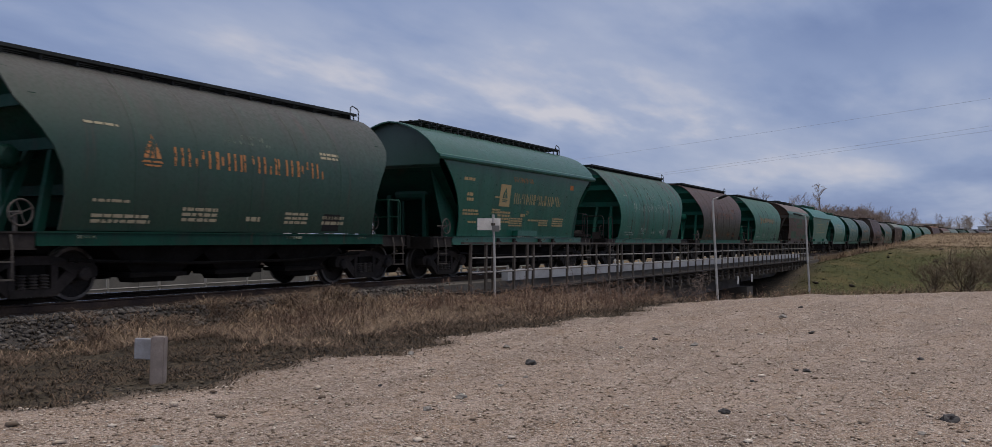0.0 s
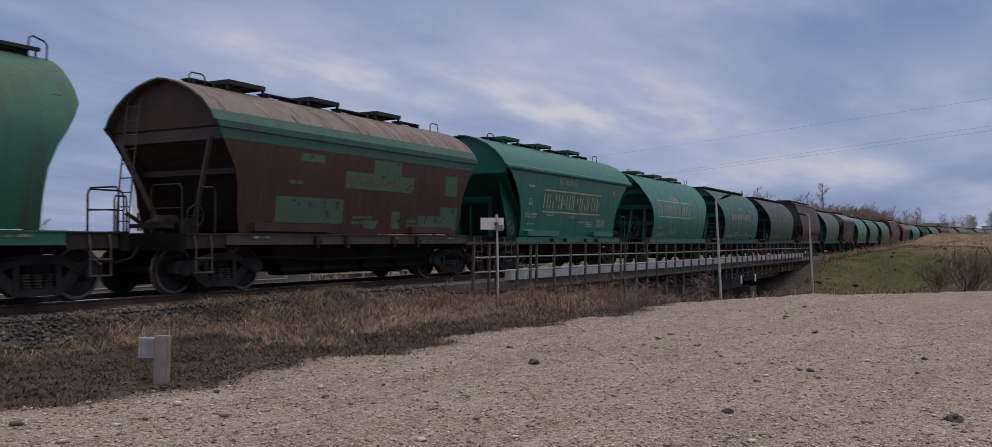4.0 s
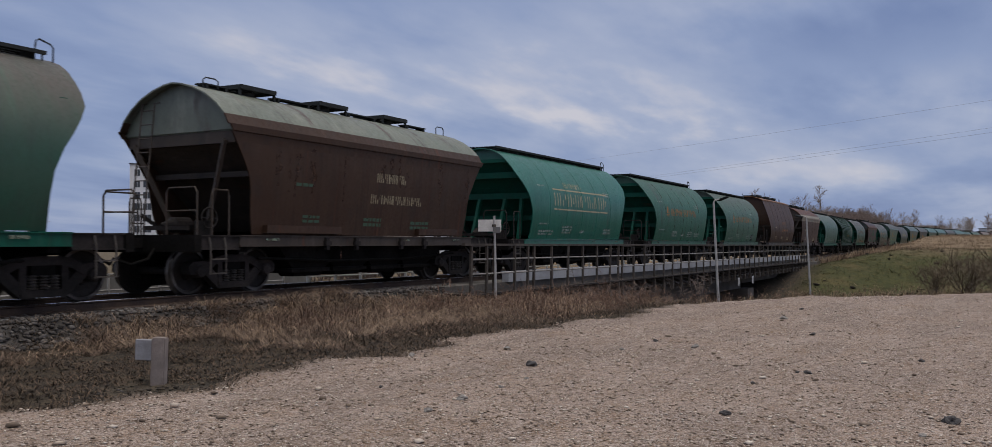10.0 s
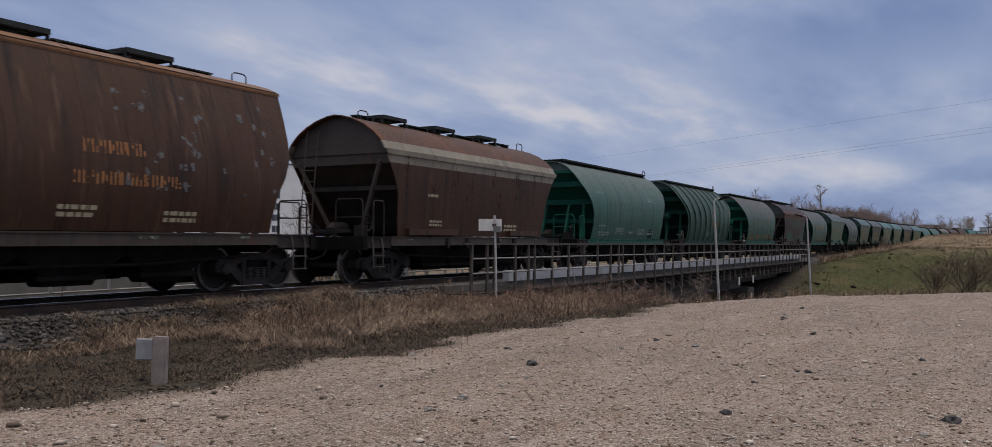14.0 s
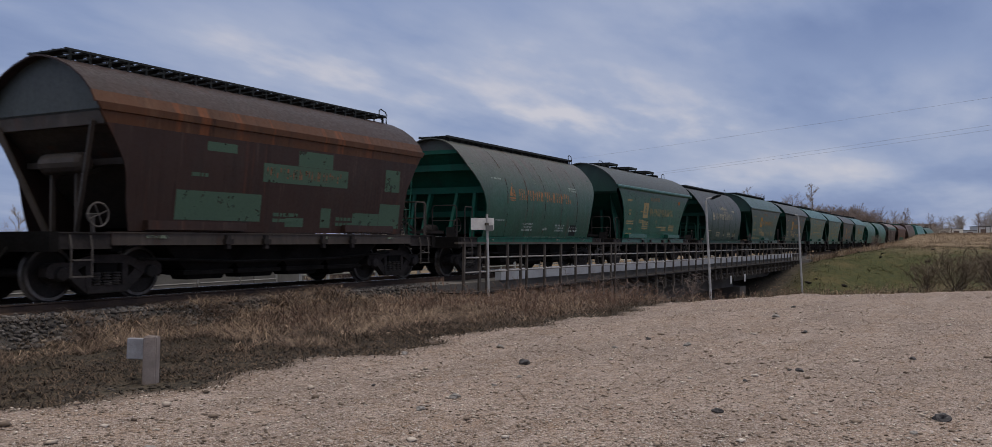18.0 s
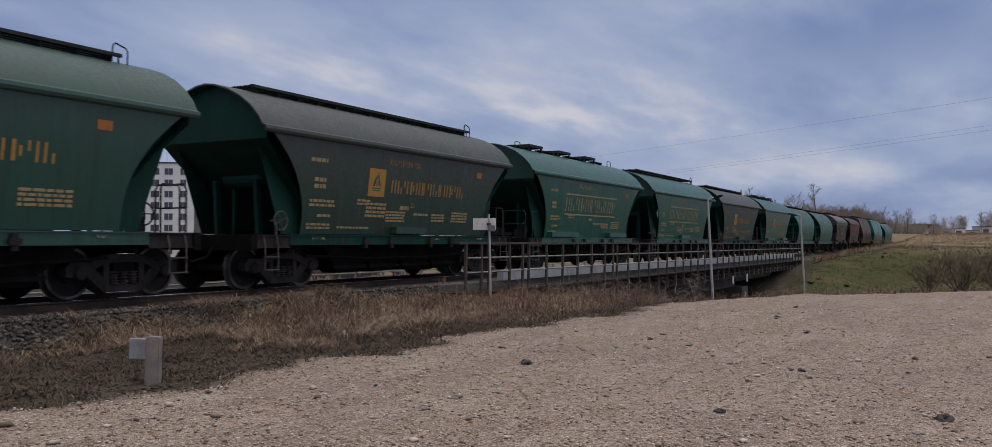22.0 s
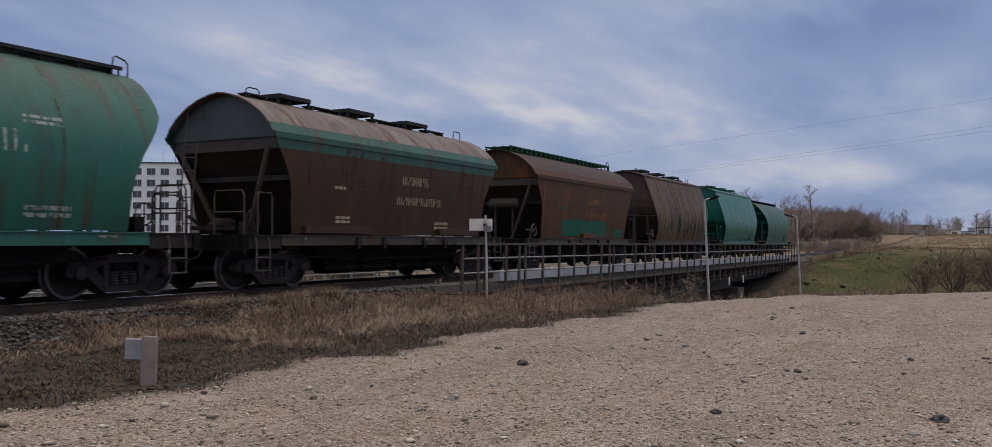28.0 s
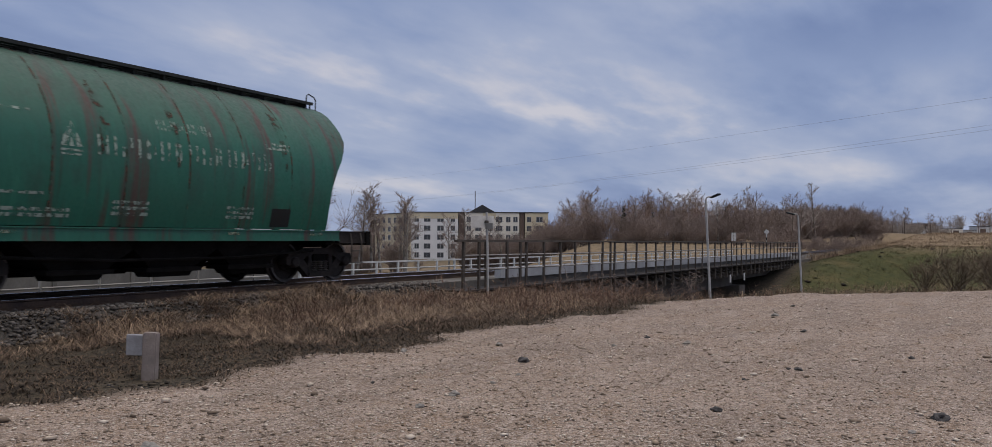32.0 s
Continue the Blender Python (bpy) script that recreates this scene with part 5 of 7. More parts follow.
def words(w, kind, text, x, z, size, ink):
    """Readable lettering, laid upright on the side."""
    cu = bpy.data.curves.new("lettering", "FONT")
    cu.body, cu.size, cu.resolution_u = text, size, 2
    ob = bpy.data.objects.new("lettering", cu)
    scene.collection.objects.link(ob)
    me = bpy.data.meshes.new_from_object(ob.evaluated_get(bpy.context.evaluated_depsgraph_get()))
    bpy.data.objects.remove(ob)
    for v in me.vertices:
        zz = z + v.co.y
        v.co = (x + v.co.x, -half_width(kind, zz) - 0.012, zz)
    part("lettering", me, INK[ink], w, "painted words")


def emblem_mesh(kind, x, z, s):
    """A flame over two bands, as plain shapes."""
    bm = bmesh.new()
    def poly(pts):
        bm.faces.new([bm.verts.new((x + a * s, -half_width(kind, z + b * s) - 0.009, z + b * s)) for a, b in pts])
    poly([(-0.42, 0.05), (-0.2, 0.05), (0.0, 0.62), (-0.08, 0.75), (-0.3, 0.42)])
    poly([(0.42, 0.05), (0.3, 0.42), (0.1, 0.85), (0.02, 1.0), (0.0, 0.62), (0.2, 0.05)])
    poly([(-0.1, 0.05), (0.1, 0.05), (0.0, 0.42)])
    poly([(-0.5, -0.12), (0.5, -0.12), (0.42, -0.04), (-0.42, -0.04)])
    poly([(-0.34, -0.26), (0.34, -0.26), (0.42, -0.19), (-0.42, -0.19)])
    return bm


# small data blocks on the newer wagons: x0, x1, z0, z1, lines
NEW_SPOTS = ((-4.1, -3.5, 2.88, 3.02, 1), (-3.85, -3.5, 2.28, 2.58, 2), (-4.0, -3.1, 1.86, 2.06, 2), (-1.9, -1.0, 1.66, 2.06, 4), (-3.7, -3.2, 1.62, 1.72, 1), (-2.3, -1.7, 1.95, 2.12, 2), (-2.2, -1.5, 2.44, 2.52, 1), (-0.3, 0.05, 1.88, 2.04, 1), (-1.0, -0.1, 1.56, 1.86, 4), (0.3, 1.1, 1.75, 1.84, 1), (1.2, 1.9, 1.60, 1.84, 3), (2.3, 3.2, 1.60, 1.92, 4), (-4.0, -3.2, 1.34, 1.5, 2), (-2.9, -1.6, 1.36, 1.44, 1))


def marks(w, kind, style, ink, small, rng, roof, pk):
    def put(name, rects, colour, label="", lift=0.008):
        part(name, on_side(kind, rects, lift), INK[colour], w, label)
    if style == "old":
        part("emblem", emblem_mesh(kind, -2.55, 2.52, 0.48), INK[ink], w, "painted emblem")
        name_bars(w, kind, -2.05, 2.35, 2.45, 2.80, 13, ink, "name_sign")
        name_bars(w, kind, -0.7, 0.65, 3.02, 3.22, 8, "faint" if ink == "orange" else ink, "number_sign")
    elif style == "latin":
        if kind != "round":
            x0, x1, z0, z1 = -2.7, 2.6, 2.22, 2.72
        else:
            x0, x1, z0, z1 = (-3.7, 1.75, 2.38, 2.88) if roof == "hatch" else (-2.6, 2.55, 2.40, 2.86)
        name_bars(w, kind, x0 + 0.05, x1, z0, z1, 11, ink, "name_sign")
        put("name_line", [(x0, x1, z1 + 0.10, z1 + 0.15)], ink)
        put("name_line", [(x0, x1, z0 - 0.15, z0 - 0.10)], ink)
        name_bars(w, kind, -1.5, 0.2, 3.08, 3.26, 8, ink, "number_sign")
    elif style == "new":
        put("emblem_panel", [(-1.85, -1.15, 2.18, 2.88)], ink, "square emblem panel")
        part("emblem", emblem_mesh(kind, -1.5, 2.42, 0.4), PAINT["new"], w)
        bm = w.children[-1].data
        for v in bm.vertices:
            v.co.y -= 0.006
        name_bars(w, kind, -0.85, 2.9, 2.30, 2.64, 13, ink, "name_sign")
        name_bars(w, kind, -1.0, 0.5, 3.0, 3.16, 8, "orange", "number_sign")
    elif style == "low":
        name_bars(w, kind, -0.3, 2.0, 2.02, 2.24, 13, ink, "name_sign")
        name_bars(w, kind, -0.1, 1.2, 2.55, 2.78, 8, ink, "number_sign")
    elif style == "patched":
        for i, (x0, x1, z0, z1) in enumerate(((-1.0, 1.9, 2.30, 2.70), (0.1, 1.3, 2.705, 3.05), (-3.3, -1.0, 1.45, 2.02), (2.2, 3.29, 1.32, 1.72), (3.3, 4.2, 1.36, 1.98), (3.45, 4.1, 2.30, 2.86), (1.0, 1.35, 1.35, 1.8), (-0.2, 0.4, 1.35, 1.55), (-2.6, -1.8, 2.82, 3.0))):
            put("painted_patch", [(x0, x1, z0, z1)], "patch", "square patch of green paint", 0.004)
        name_bars(w, kind, -0.9, 1.8, 2.4, 2.62, 13, "dull", "name_sign")
    if pk == "rust":
        put("painted_patch", [(-2.6, 1.95, 1.30, 1.93)], "fullpatch", "large rectangle of green paint", 0.004)
        put("painted_patch", [(3.0, 4.0, 1.30, 1.60)], "fullpatch", "green paint patch", 0.004)
    if style == "latin" and kind == "cornice":
        spots = NEW_SPOTS[:3] + NEW_SPOTS[4:6] + NEW_SPOTS[7:]
        words(w, kind, "21", 0.12, 2.0 - 0.08, 0.2, ink)
        put("sticker", [(3.75, 4.0, 2.95, 3.12)], "sticker", "orange sticker")
    elif style in ("old", "latin"):
        spots = ((-3.9, -3.2, 3.05, 3.12, 1), (-3.75, -3.0, 1.72, 1.80, 1), (-3.7, -2.5, 1.36, 1.55, 2), (-1.7, -0.9, 1.42, 1.72, 3), (-0.1, 0.3, 1.45, 1.6, 1), (1.0, 1.8, 1.42, 1.70, 3), (2.3, 3.1, 1.42, 1.66, 2), (2.2, 2.9, 2.92, 3.1, 2))
    elif style == "new":
        spots = NEW_SPOTS
        words(w, kind, "21", 0.12, 1.95, 0.2, ink)
        put("sticker", [(3.55, 3.85, 2.95, 3.12)], "sticker", "orange sticker")
    else:
        spots = ((-2.8, -2.2, 1.5, 1.7, 2), (-0.6, 0.2, 1.45, 1.7, 2), (1.6, 2.4, 1.4, 1.65, 2), (-3.0, -2.5, 2.3, 2.42, 1))
    for x0, x1, z0, z1, n in spots:
        if rng.random() < 0.92:
            put("data_lettering", rows_of_bars(x0 + rng.uniform(-0.08, 0.08), x1, z0, z1, n, rng), small)
    for x in (-4.0, 1.1, 3.6):
        part("sill_lettering", boxes((x, x + rng.uniform(0.25, 0.55), -1.531, -1.529, 1.09, 1.145)), INK["faint"], w)
    if pk == "slate":
        words(w, kind, "МИНЕРАЛЬНЫЕ", -0.35, 3.05, 0.17, "cream")
        words(w, kind, "УДОБРЕНИЯ", -0.05, 2.84, 0.17, "cream")
    if style == "old" and rng.random() < 0.88:
        put("repaint_patch", [(2.35, 2.95, 1.27, 1.66)], "dark", "black square repaint")


def flaked(w, kind, name, ink, x, z, width, tall, rng, label):
    """One ragged patch: strips side by side, with drips below."""
    rects, a = [], x - width / 2
    top = z + tall * 0.5
    while a < x + width / 2:
        b = a + rng.uniform(0.03, 0.09)
        k = 1 - (2 * ((a + b) / 2 - x) / width) ** 2
        rects.append((a, b, z - tall * (0.15 + rng.random() * 0.5) * (0.4 + k), top - tall * 0.5 * rng.random() * (1.2 - k)))
        a = b
    part(name, on_side(kind, rects, 0.006), INK[ink], w, label)


def weathering(w, i, kind, rng):
    """Flakes and drips on the wagons that are worst worn."""
    if i == 10:
        for k in range(16):
            x = rng.uniform(-1.9, 4.1)
            flaked(w, kind, "peeled_patch", "flake", x, rng.uniform(1.55, 1.95), rng.uniform(0.25, 0.75), rng.uniform(0.25, 0.6), rng, "blackened peeling paint")
        for k in range(9):
            flaked(w, kind, "peeled_patch", "flake", rng.uniform(-3.5, 4.0), rng.uniform(2.2, 3.9), 0.10, 0.2, rng, "blackened peeling paint")
    elif i == 35:
        for k in range(26):
            flaked(w, kind, "drip", "flake" if k % 3 else "rustline", rng.uniform(-4.0, 4.2), rng.uniform(1.5, 2.6), rng.uniform(0.06, 0.22), rng.uniform(0.5, 1.1), rng, "dark run of rust")
        for k in range(18):
            flaked(w, kind, "drip", "streak", rng.uniform(-4.2, 4.4), rng.uniform(3.3, 3.9), rng.uniform(0.06, 0.16), rng.uniform(0.6, 1.2), rng, "brown run of rust")
    elif i == 16:
        for k in range(34):
            flaked(w, kind, "peeled_patch", "grey_flake", rng.uniform(0.5, 4.7), rng.uniform(1.9, 3.9), rng.uniform(0.05, 0.14), rng.uniform(0.08, 0.2), rng, "pale flake of bare metal")
    elif i in (12, 17, 33):
        for k in range(16):
            flaked(w, kind, "drip", "streak", rng.uniform(-4.2, 4.4), rng.uniform(2.4, 3.0), rng.uniform(0.05, 0.2), rng.uniform(0.4, 1.2), rng, "run of rust")
    elif i in (2, 37):
        for x in (-1.9, -0.3, 2.7):
            flaked(w, kind, "rust_run", "streak", x, 3.2, 0.16, 1.3, rng, "brown run of rust below the roof")


def build_wagon(i, spec):
    kind, pk, roof, style, ink, small, text = spec
    rng = random.Random(100 + i)
    w = empty("hopper_wagon", text, "freight wagon", pose(FIRST + PITCH * i + SLACK[i], TRACK_Y, RAIL_Z), "train of hopper wagons")
    brake_end = 1 if i in REAR_BRAKE else -1
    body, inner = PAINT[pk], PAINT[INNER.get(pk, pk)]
    cut = {"cornice": 3.5496, "old": 3.654, "full": 4.312}.get(kind)
    if cut:
        rp, cp = ROOFS.get(i, (pk, pk))
        band = {"cornice": 3.3832, "old": 3.1, "full": 4.26}[kind]
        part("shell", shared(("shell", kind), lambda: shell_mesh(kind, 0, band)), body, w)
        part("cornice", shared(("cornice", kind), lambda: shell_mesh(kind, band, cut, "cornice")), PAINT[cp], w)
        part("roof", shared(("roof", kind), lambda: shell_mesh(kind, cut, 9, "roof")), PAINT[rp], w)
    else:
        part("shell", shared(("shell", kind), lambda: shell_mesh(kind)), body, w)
    lift = pose(0, 0, ROOF_TOP[kind] - 4.275)
    for sgn in (-1, 1):
        key = ("end", kind, sgn)
        if key not in MESHES:
            up, low, x0, top = end_mesh(kind, sgn)
            MESHES[key] = (up, low, [(n, mesh_of(n, bm)) for n, bm in end_beams(kind, sgn, x0, top)])
        up, low, beams = MESHES[key]
        part("end_plate", up, PAINT[END_AT.get(i, END_TOP.get(pk, pk))], w)
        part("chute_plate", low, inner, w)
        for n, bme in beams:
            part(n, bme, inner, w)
        part("coupler", shared(("coupler", sgn), lambda: coupler_mesh(sgn)), M_BLACK, w, "black knuckle coupler")
        if sgn == brake_end:
            for me in shared(("prail", sgn), lambda: platform_rails(sgn)):
                part("platform_rail", me, M_BOGIE if i % 3 else inner, w)
            part("ladder", shared(("ladder", sgn), lambda: ladder_mesh(sgn, 0.78)), inner, w)
        part("step", shared(("step", sgn), lambda: step_mesh(sgn)), M_STEP, w)
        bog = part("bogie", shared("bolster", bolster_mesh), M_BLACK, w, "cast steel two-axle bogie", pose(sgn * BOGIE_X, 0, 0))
        for y in (-1.02, 1.02):
            part("side_frame", shared("sframe", side_frame_mesh), M_BOGIE, bog, m=pose(0, y, 0))
            part("spring_nest", shared("spring", spring_mesh), M_SPRING, bog, m=pose(0, y, 0))
            for dx in (-0.925, 0.925):
                part("axle_box", shared("abox", axle_box_mesh), M_BOGIE, bog, m=pose(dx, 0, 0.475, 0, 0, 0 if y < 0 else 180))
        for dx in (-0.925, 0.925):
            part("wheelset", shared("wheelset", wheelset_mesh), M_WHEEL, bog, "steel wheels on an axle", pose(dx, 0, 0.475))
    if brake_end > 0:
        part("air_tank", shared("tank", lambda: air_tank_mesh(-1)), inner, w, "air tank on the end frame")
        part("hand_wheel", shared("side_wheel", side_wheel_mesh), M_STEP, w)
    for n, me in shared(("gear", brake_end), lambda: brake_gear_parts(brake_end)):
        part(n, me, M_BOGIE, w)
    for q in (-1, 1):
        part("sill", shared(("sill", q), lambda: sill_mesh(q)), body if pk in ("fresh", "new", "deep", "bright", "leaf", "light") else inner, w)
        for e in (-1, 1):
            part("platform_beam", shared(("pbeam", q, e), lambda: sill_end_mesh(q, e)), M_BOGIE, w, "sooty beam under the end platform")
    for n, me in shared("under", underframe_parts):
        part(n, me, M_BLACK, w)
    for x in (-2.05, 0.0, 2.05) if kind not in ("cornice", "old") else (-2.2, -0.75, 0.75, 2.2):
        for q in (-1, 1):
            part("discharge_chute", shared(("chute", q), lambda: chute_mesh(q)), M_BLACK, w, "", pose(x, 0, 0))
    if roof == "hatch":
        for x in (-3.2, -0.55, 2.15):
            lid, fr, slat = shared("hatch", hatch_parts)
            tone = M_BOARD_GREEN if pk == "fresh" else M_BOARD
            part("hatch", lid, tone, w, "round roof hatch", lift @ pose(x, 0, 0))
            p = part("platform_frame", fr, tone, w, "small platform over a hatch", lift @ pose(x, 0, 0))
            for k in range(7):
                part("slat", slat, tone, p, "", pose(0, -0.45 + k * 0.15, 0))
        for n, me in shared("rwalk", roof_planks):
            part(n, me, M_BOARD, w, "", lift)
    else:
        part("running_board", shared(("rb", roof), lambda: running_board_mesh(roof == "lattice")), M_BOARD_GREEN if pk == "rust" else M_BOARD, w, "dark walkway along the roof", lift)
        part("roof_handle", shared("rhoop", roof_hoop_mesh), M_BOARD, w, "", lift)
    if kind == "ribbed":
        for me in shared("ribs", lambda: ribs_for("ribbed")):
            part("rib", me, body, w)
    elif kind not in ("cornice", "old"):
        for x in (-2.9, -1.45, 0.0, 1.45, 2.9):
            part("seam", shared(("seam", kind, x), lambda x=x: seam_mesh(kind, x)), INK["rustline"] if pk in ("bright", "leaf", "mid", "light") else body, w)
    else:
        for x0, x1 in (((-4.0, -1.5), (1.8, 3.8)) if roof == "hatch" or style == "patched" else ((-0.7, 0.75),)):
            part("side_box", shared(("sbox", x0), lambda: mesh_of("side_box", prism(bmesh.new(), [(x0, 1.25), (x1, 1.25), (x1, 1.42), (x0, 1.42)], -1.57, -1.33))), body, w)
        for x in (-2.0, -0.9, 1.0, 2.1):
            part("latch", shared(("latch", x), lambda: mesh_of("latch", boxes((x - 0.05, x + 0.05, -1.58, -1.50, 0.88, 1.16), (x - 0.1, x + 0.1, -1.60, -1.52, 0.98, 1.08)))), M_BOGIE, w)
    marks(w, kind, style, ink, small, rng, roof, pk)
    weathering(w, i, kind, rng)
    return w


TRAIN = [build_wagon(i, spec) for i, spec in enumerate(WAGONS)]


# ---------------------------------------------------------------- background: buildings
M_PANEL_WHITE = plain("panel_white", (0.80, 0.79, 0.78), (0.68, 0.67, 0.67), 0.9, 0, 0.25, 3, 0.1)
M_PANEL_YELLOW = plain("panel_yellow", (0.70, 0.61, 0.43), (0.58, 0.50, 0.36), 0.9, 0, 0.25, 3, 0.1)
M_PANEL_CREAM = plain("panel_cream", (0.80, 0.75, 0.66), (0.66, 0.62, 0.54), 0.9, 0, 0.25, 3, 0.1)
M_PANEL_BROWN = plain("panel_brown", (0.16, 0.115, 0.09), (0.11, 0.08, 0.07), 0.9, 0, 0.5, 3, 0.1)
M_PANEL_GREY = plain("panel_grey", (0.20, 0.195, 0.19), (0.14, 0.135, 0.13), 0.9, 0, 0.3, 3, 0.1)
M_ROOF = plain("dark_roofing", (0.07, 0.068, 0.07), (0.045, 0.043, 0.045), 0.9, 0, 0.5, 3)
M_GLASS, _nt, _b = nodes_of("window_glass", 0.12)
_b.inputs["Base Color"].default_value = (0.07, 0.075, 0.085, 1)
M_FRAME = plain("window_frame_white", (0.55, 0.55, 0.55), (0.42, 0.42, 0.42), 0.7)


def window_unit(w, h):
    """A pane in a raised white frame with a mullion; the wall lies at y = 0, outside is -y."""
    f = boxes((-w / 2 - 0.08, -w / 2, -0.05, 0.06, -0.08, h + 0.08), (w / 2, w / 2 + 0.08, -0.05, 0.06, -0.08, h + 0.08), (-w / 2, w / 2, -0.05, 0.06, h, h + 0.08), (-w / 2, w / 2, -0.05, 0.06, -0.08, 0), (-0.04, 0.04, -0.04, 0.05, 0, h))
    g = boxes((-w / 2, w / 2, -0.012, 0.03, 0, h))
    return mesh_of("window_frame", f), mesh_of("pane", g)


def apartment_block(name_label, m, blocks, storey, base, units, height):
    """blocks: (x0, x1, y front, y back, storeys, material of the wall); units: (x, block) window columns."""
    h = empty("apartment_building", name_label, "building", m)
    for x0, x1, y0, y1, n, mat in blocks:
        part("wall", boxes((x0, x1, y0, y1, -4, base + n * storey + 0.9)), mat, h)
        part("roof", boxes((x0 - 0.2, x1 + 0.2, y0 - 0.2, y1 + 0.2, base + n * storey + 0.9, base + n * storey + 1.15)), M_ROOF, h)
    fr, gl = window_unit(1.9, 1.5)
    fr2, gl2 = window_unit(1.25, 1.5)
    for x, y, n, wide in units:
        for k in range(n):
            win = part("window", fr if wide else fr2, M_FRAME, h, m=pose(x, y, base + k * storey + 0.85))
            part("pane", gl if wide else gl2, M_GLASS, win)
    return h


def five_storey():
    # facade from (228, 150) to (248, 113): 42 m
    ang = math.degrees(math.atan2(113 - 150.3, 248 - 228.2))
    units = []
    for x, wide in ((1.7, 0), (4.9, 1), (9.0, 1), (12.8, 0), (17.7, 0), (20.6, 1), (24.0, 1), (27.0, 1), (29.8, 0), (32.0, 0), (36.2, 0), (39.4, 1)):
        units.append((x, -0.02, 5, wide))
    h = apartment_block("pale five-storey panel block of flats behind bare trees", pose(228.2, 150.3, -5.8, 0, 0, ang), [
        (-0.0, 14.4, 0, 11, 5, M_PANEL_WHITE), (14.6, 16.2, 0.4, 10.5, 5, M_PANEL_BROWN), (16.4, 33.2, 0, 11, 5, M_PANEL_CREAM), (33.4, 34.8, 0.4, 10.5, 5, M_PANEL_BROWN), (35.0, 42, 0, 11, 5, M_PANEL_YELLOW)],
        2.75, 0.4, units, 14)
    for x0, x1 in ((0.0, 14.4), (22.0, 26.0)):
        part("top_band", boxes((x0 + 0.02, x1 - 0.02, -0.06, 0.1, 13.2, 15.0)), M_PANEL_YELLOW, h, "yellow painted top band")
    part("gable_roof", prism(bmesh.new(), [(17.5, 15.2), (26.0, 15.2), (21.8, 17.6)], 2.0, 9.0), M_ROOF, h, "dark pitched roof house")
    part("antenna", tube(bmesh.new(), [(19.5, 5, 15.2), (19.5, 5, 22.0)], 0.12, 5), M_IRON, h)
    return h


def wing_block():
    ang = math.degrees(math.atan2(150.3 - 178.0, 227.8 - 245.0)) + 180
    L = math.hypot(150.3 - 178.0, 227.8 - 245.0)
    h = apartment_block("yellowish wing of a five-storey block of flats", pose(245.0, 178.0, -6.0, 0, 0, math.degrees(math.atan2(150.3 - 178.0, 227.8 - 245.0))), [(0, L - 0.4, 0, 11, 5, M_PANEL_YELLOW)], 2.75, 0.4,
        [(x, -0.02, 5, 1) for x in (3, 7.5, 12, 16.5, 21, 25.5, 30) if x < L - 2], 14)
    return h


def nine_storey():
    ang = math.degrees(math.atan2(147.3 - 178.7, 165.3 - 145.3))
    L = math.hypot(147.3 - 178.7, 165.3 - 145.3) + 4
    m0 = [(0, 16.5, 0, 12, 9, M_PANEL_WHITE), (16.7, 18.9, 0.8, 11, 9, M_PANEL_GREY), (19.1, 27.0, -0.6, 12, 9, M_PANEL_CREAM), (27.2, L, 0, 12, 9, M_PANEL_WHITE)]
    units = [(x, -0.02, 9, w) for x, w in ((1.8, 0), (4.2, 1), (7.4, 1), (10.6, 1), (14.0, 0), (28.8, 0), (31.4, 1), (34.6, 1))]
    units += [(x, -0.62, 9, 1) for x in (20.8, 23.2, 25.5)]
    h = apartment_block("pale nine-storey panel tower block", pose(145.3, 178.7, -5.8, 0, 0, ang), m0, 2.72, 0.5, units, 25)
    part("lift_house", boxes((16.0, 21.5, 3, 8, 25.8, 28.2)), M_PANEL_GREY, h)
    for k in range(9):
        part("balcony", boxes((21.0, 25.6, -1.5, -0.62, 0.5 + k * 2.72, 1.5 + k * 2.72)), M_PANEL_CREAM, h)
    for x in (4.0, 9.0, 12.0, 17.0):
        part("antenna", tube(bmesh.new(), [(x, 4, 25.8), (x, 4, 29.0)], 0.05, 4), M_IRON, h)
    return h


five_storey()
wing_block()
nine_storey()


def far_sheds():
    rng = random.Random(5)
    a, b = Vector((391.6, 29.5, 3.0)), Vector((414.0, -14.0, 3.0))
    ang = math.degrees(math.atan2(b.y - a.y, b.x - a.x))
    n = 9
    for i in range(n):
        p = a.lerp(b, i / n)
        w, hgt = (b - a).length / n - 0.4, rng.uniform(2.2, 2.8) + (1.2 if i >= n - 2 else 0)
        g = empty("garage", "pale far-off garage with a flat roof in dry grass", "garage", pose(p.x, p.y, ground_z(p.x, p.y) - 0.6, 0, 0, ang), "row of garages")
        part("wall", boxes((0, w, 0, 6, 0, hgt + 0.6)), M_WHITE if i >= n - 3 or i % 3 == 0 else M_PANEL_CREAM, g)
        part("roof", boxes((-0.15, w + 0.15, -0.2, 6.2, hgt + 0.6, hgt + 0.8)), M_ROOF, g)
        part("gate", boxes((w * 0.25, w * 0.7, -0.06, 0.02, 0.6, 0.6 + hgt * 0.75)), M_PANEL_BROWN, g)
    f = empty("industrial_building", "long grey far-off building behind trees", "building", pose(463, 21, 0.5, 0, 0, -62))
    part("wall", boxes((0, 10, 0, 10, 0, 8.6)), M_PANEL_BROWN, f)
    part("roof", boxes((-0.3, 10.3, -0.3, 10.3, 8.6, 8.9)), M_ROOF, f)
    for i in range(3):
        part("window", boxes((1 + i * 3.1, 3 + i * 3.1, -0.08, 0.02, 6.2, 7.5)), M_GLASS, f)


far_sheds()

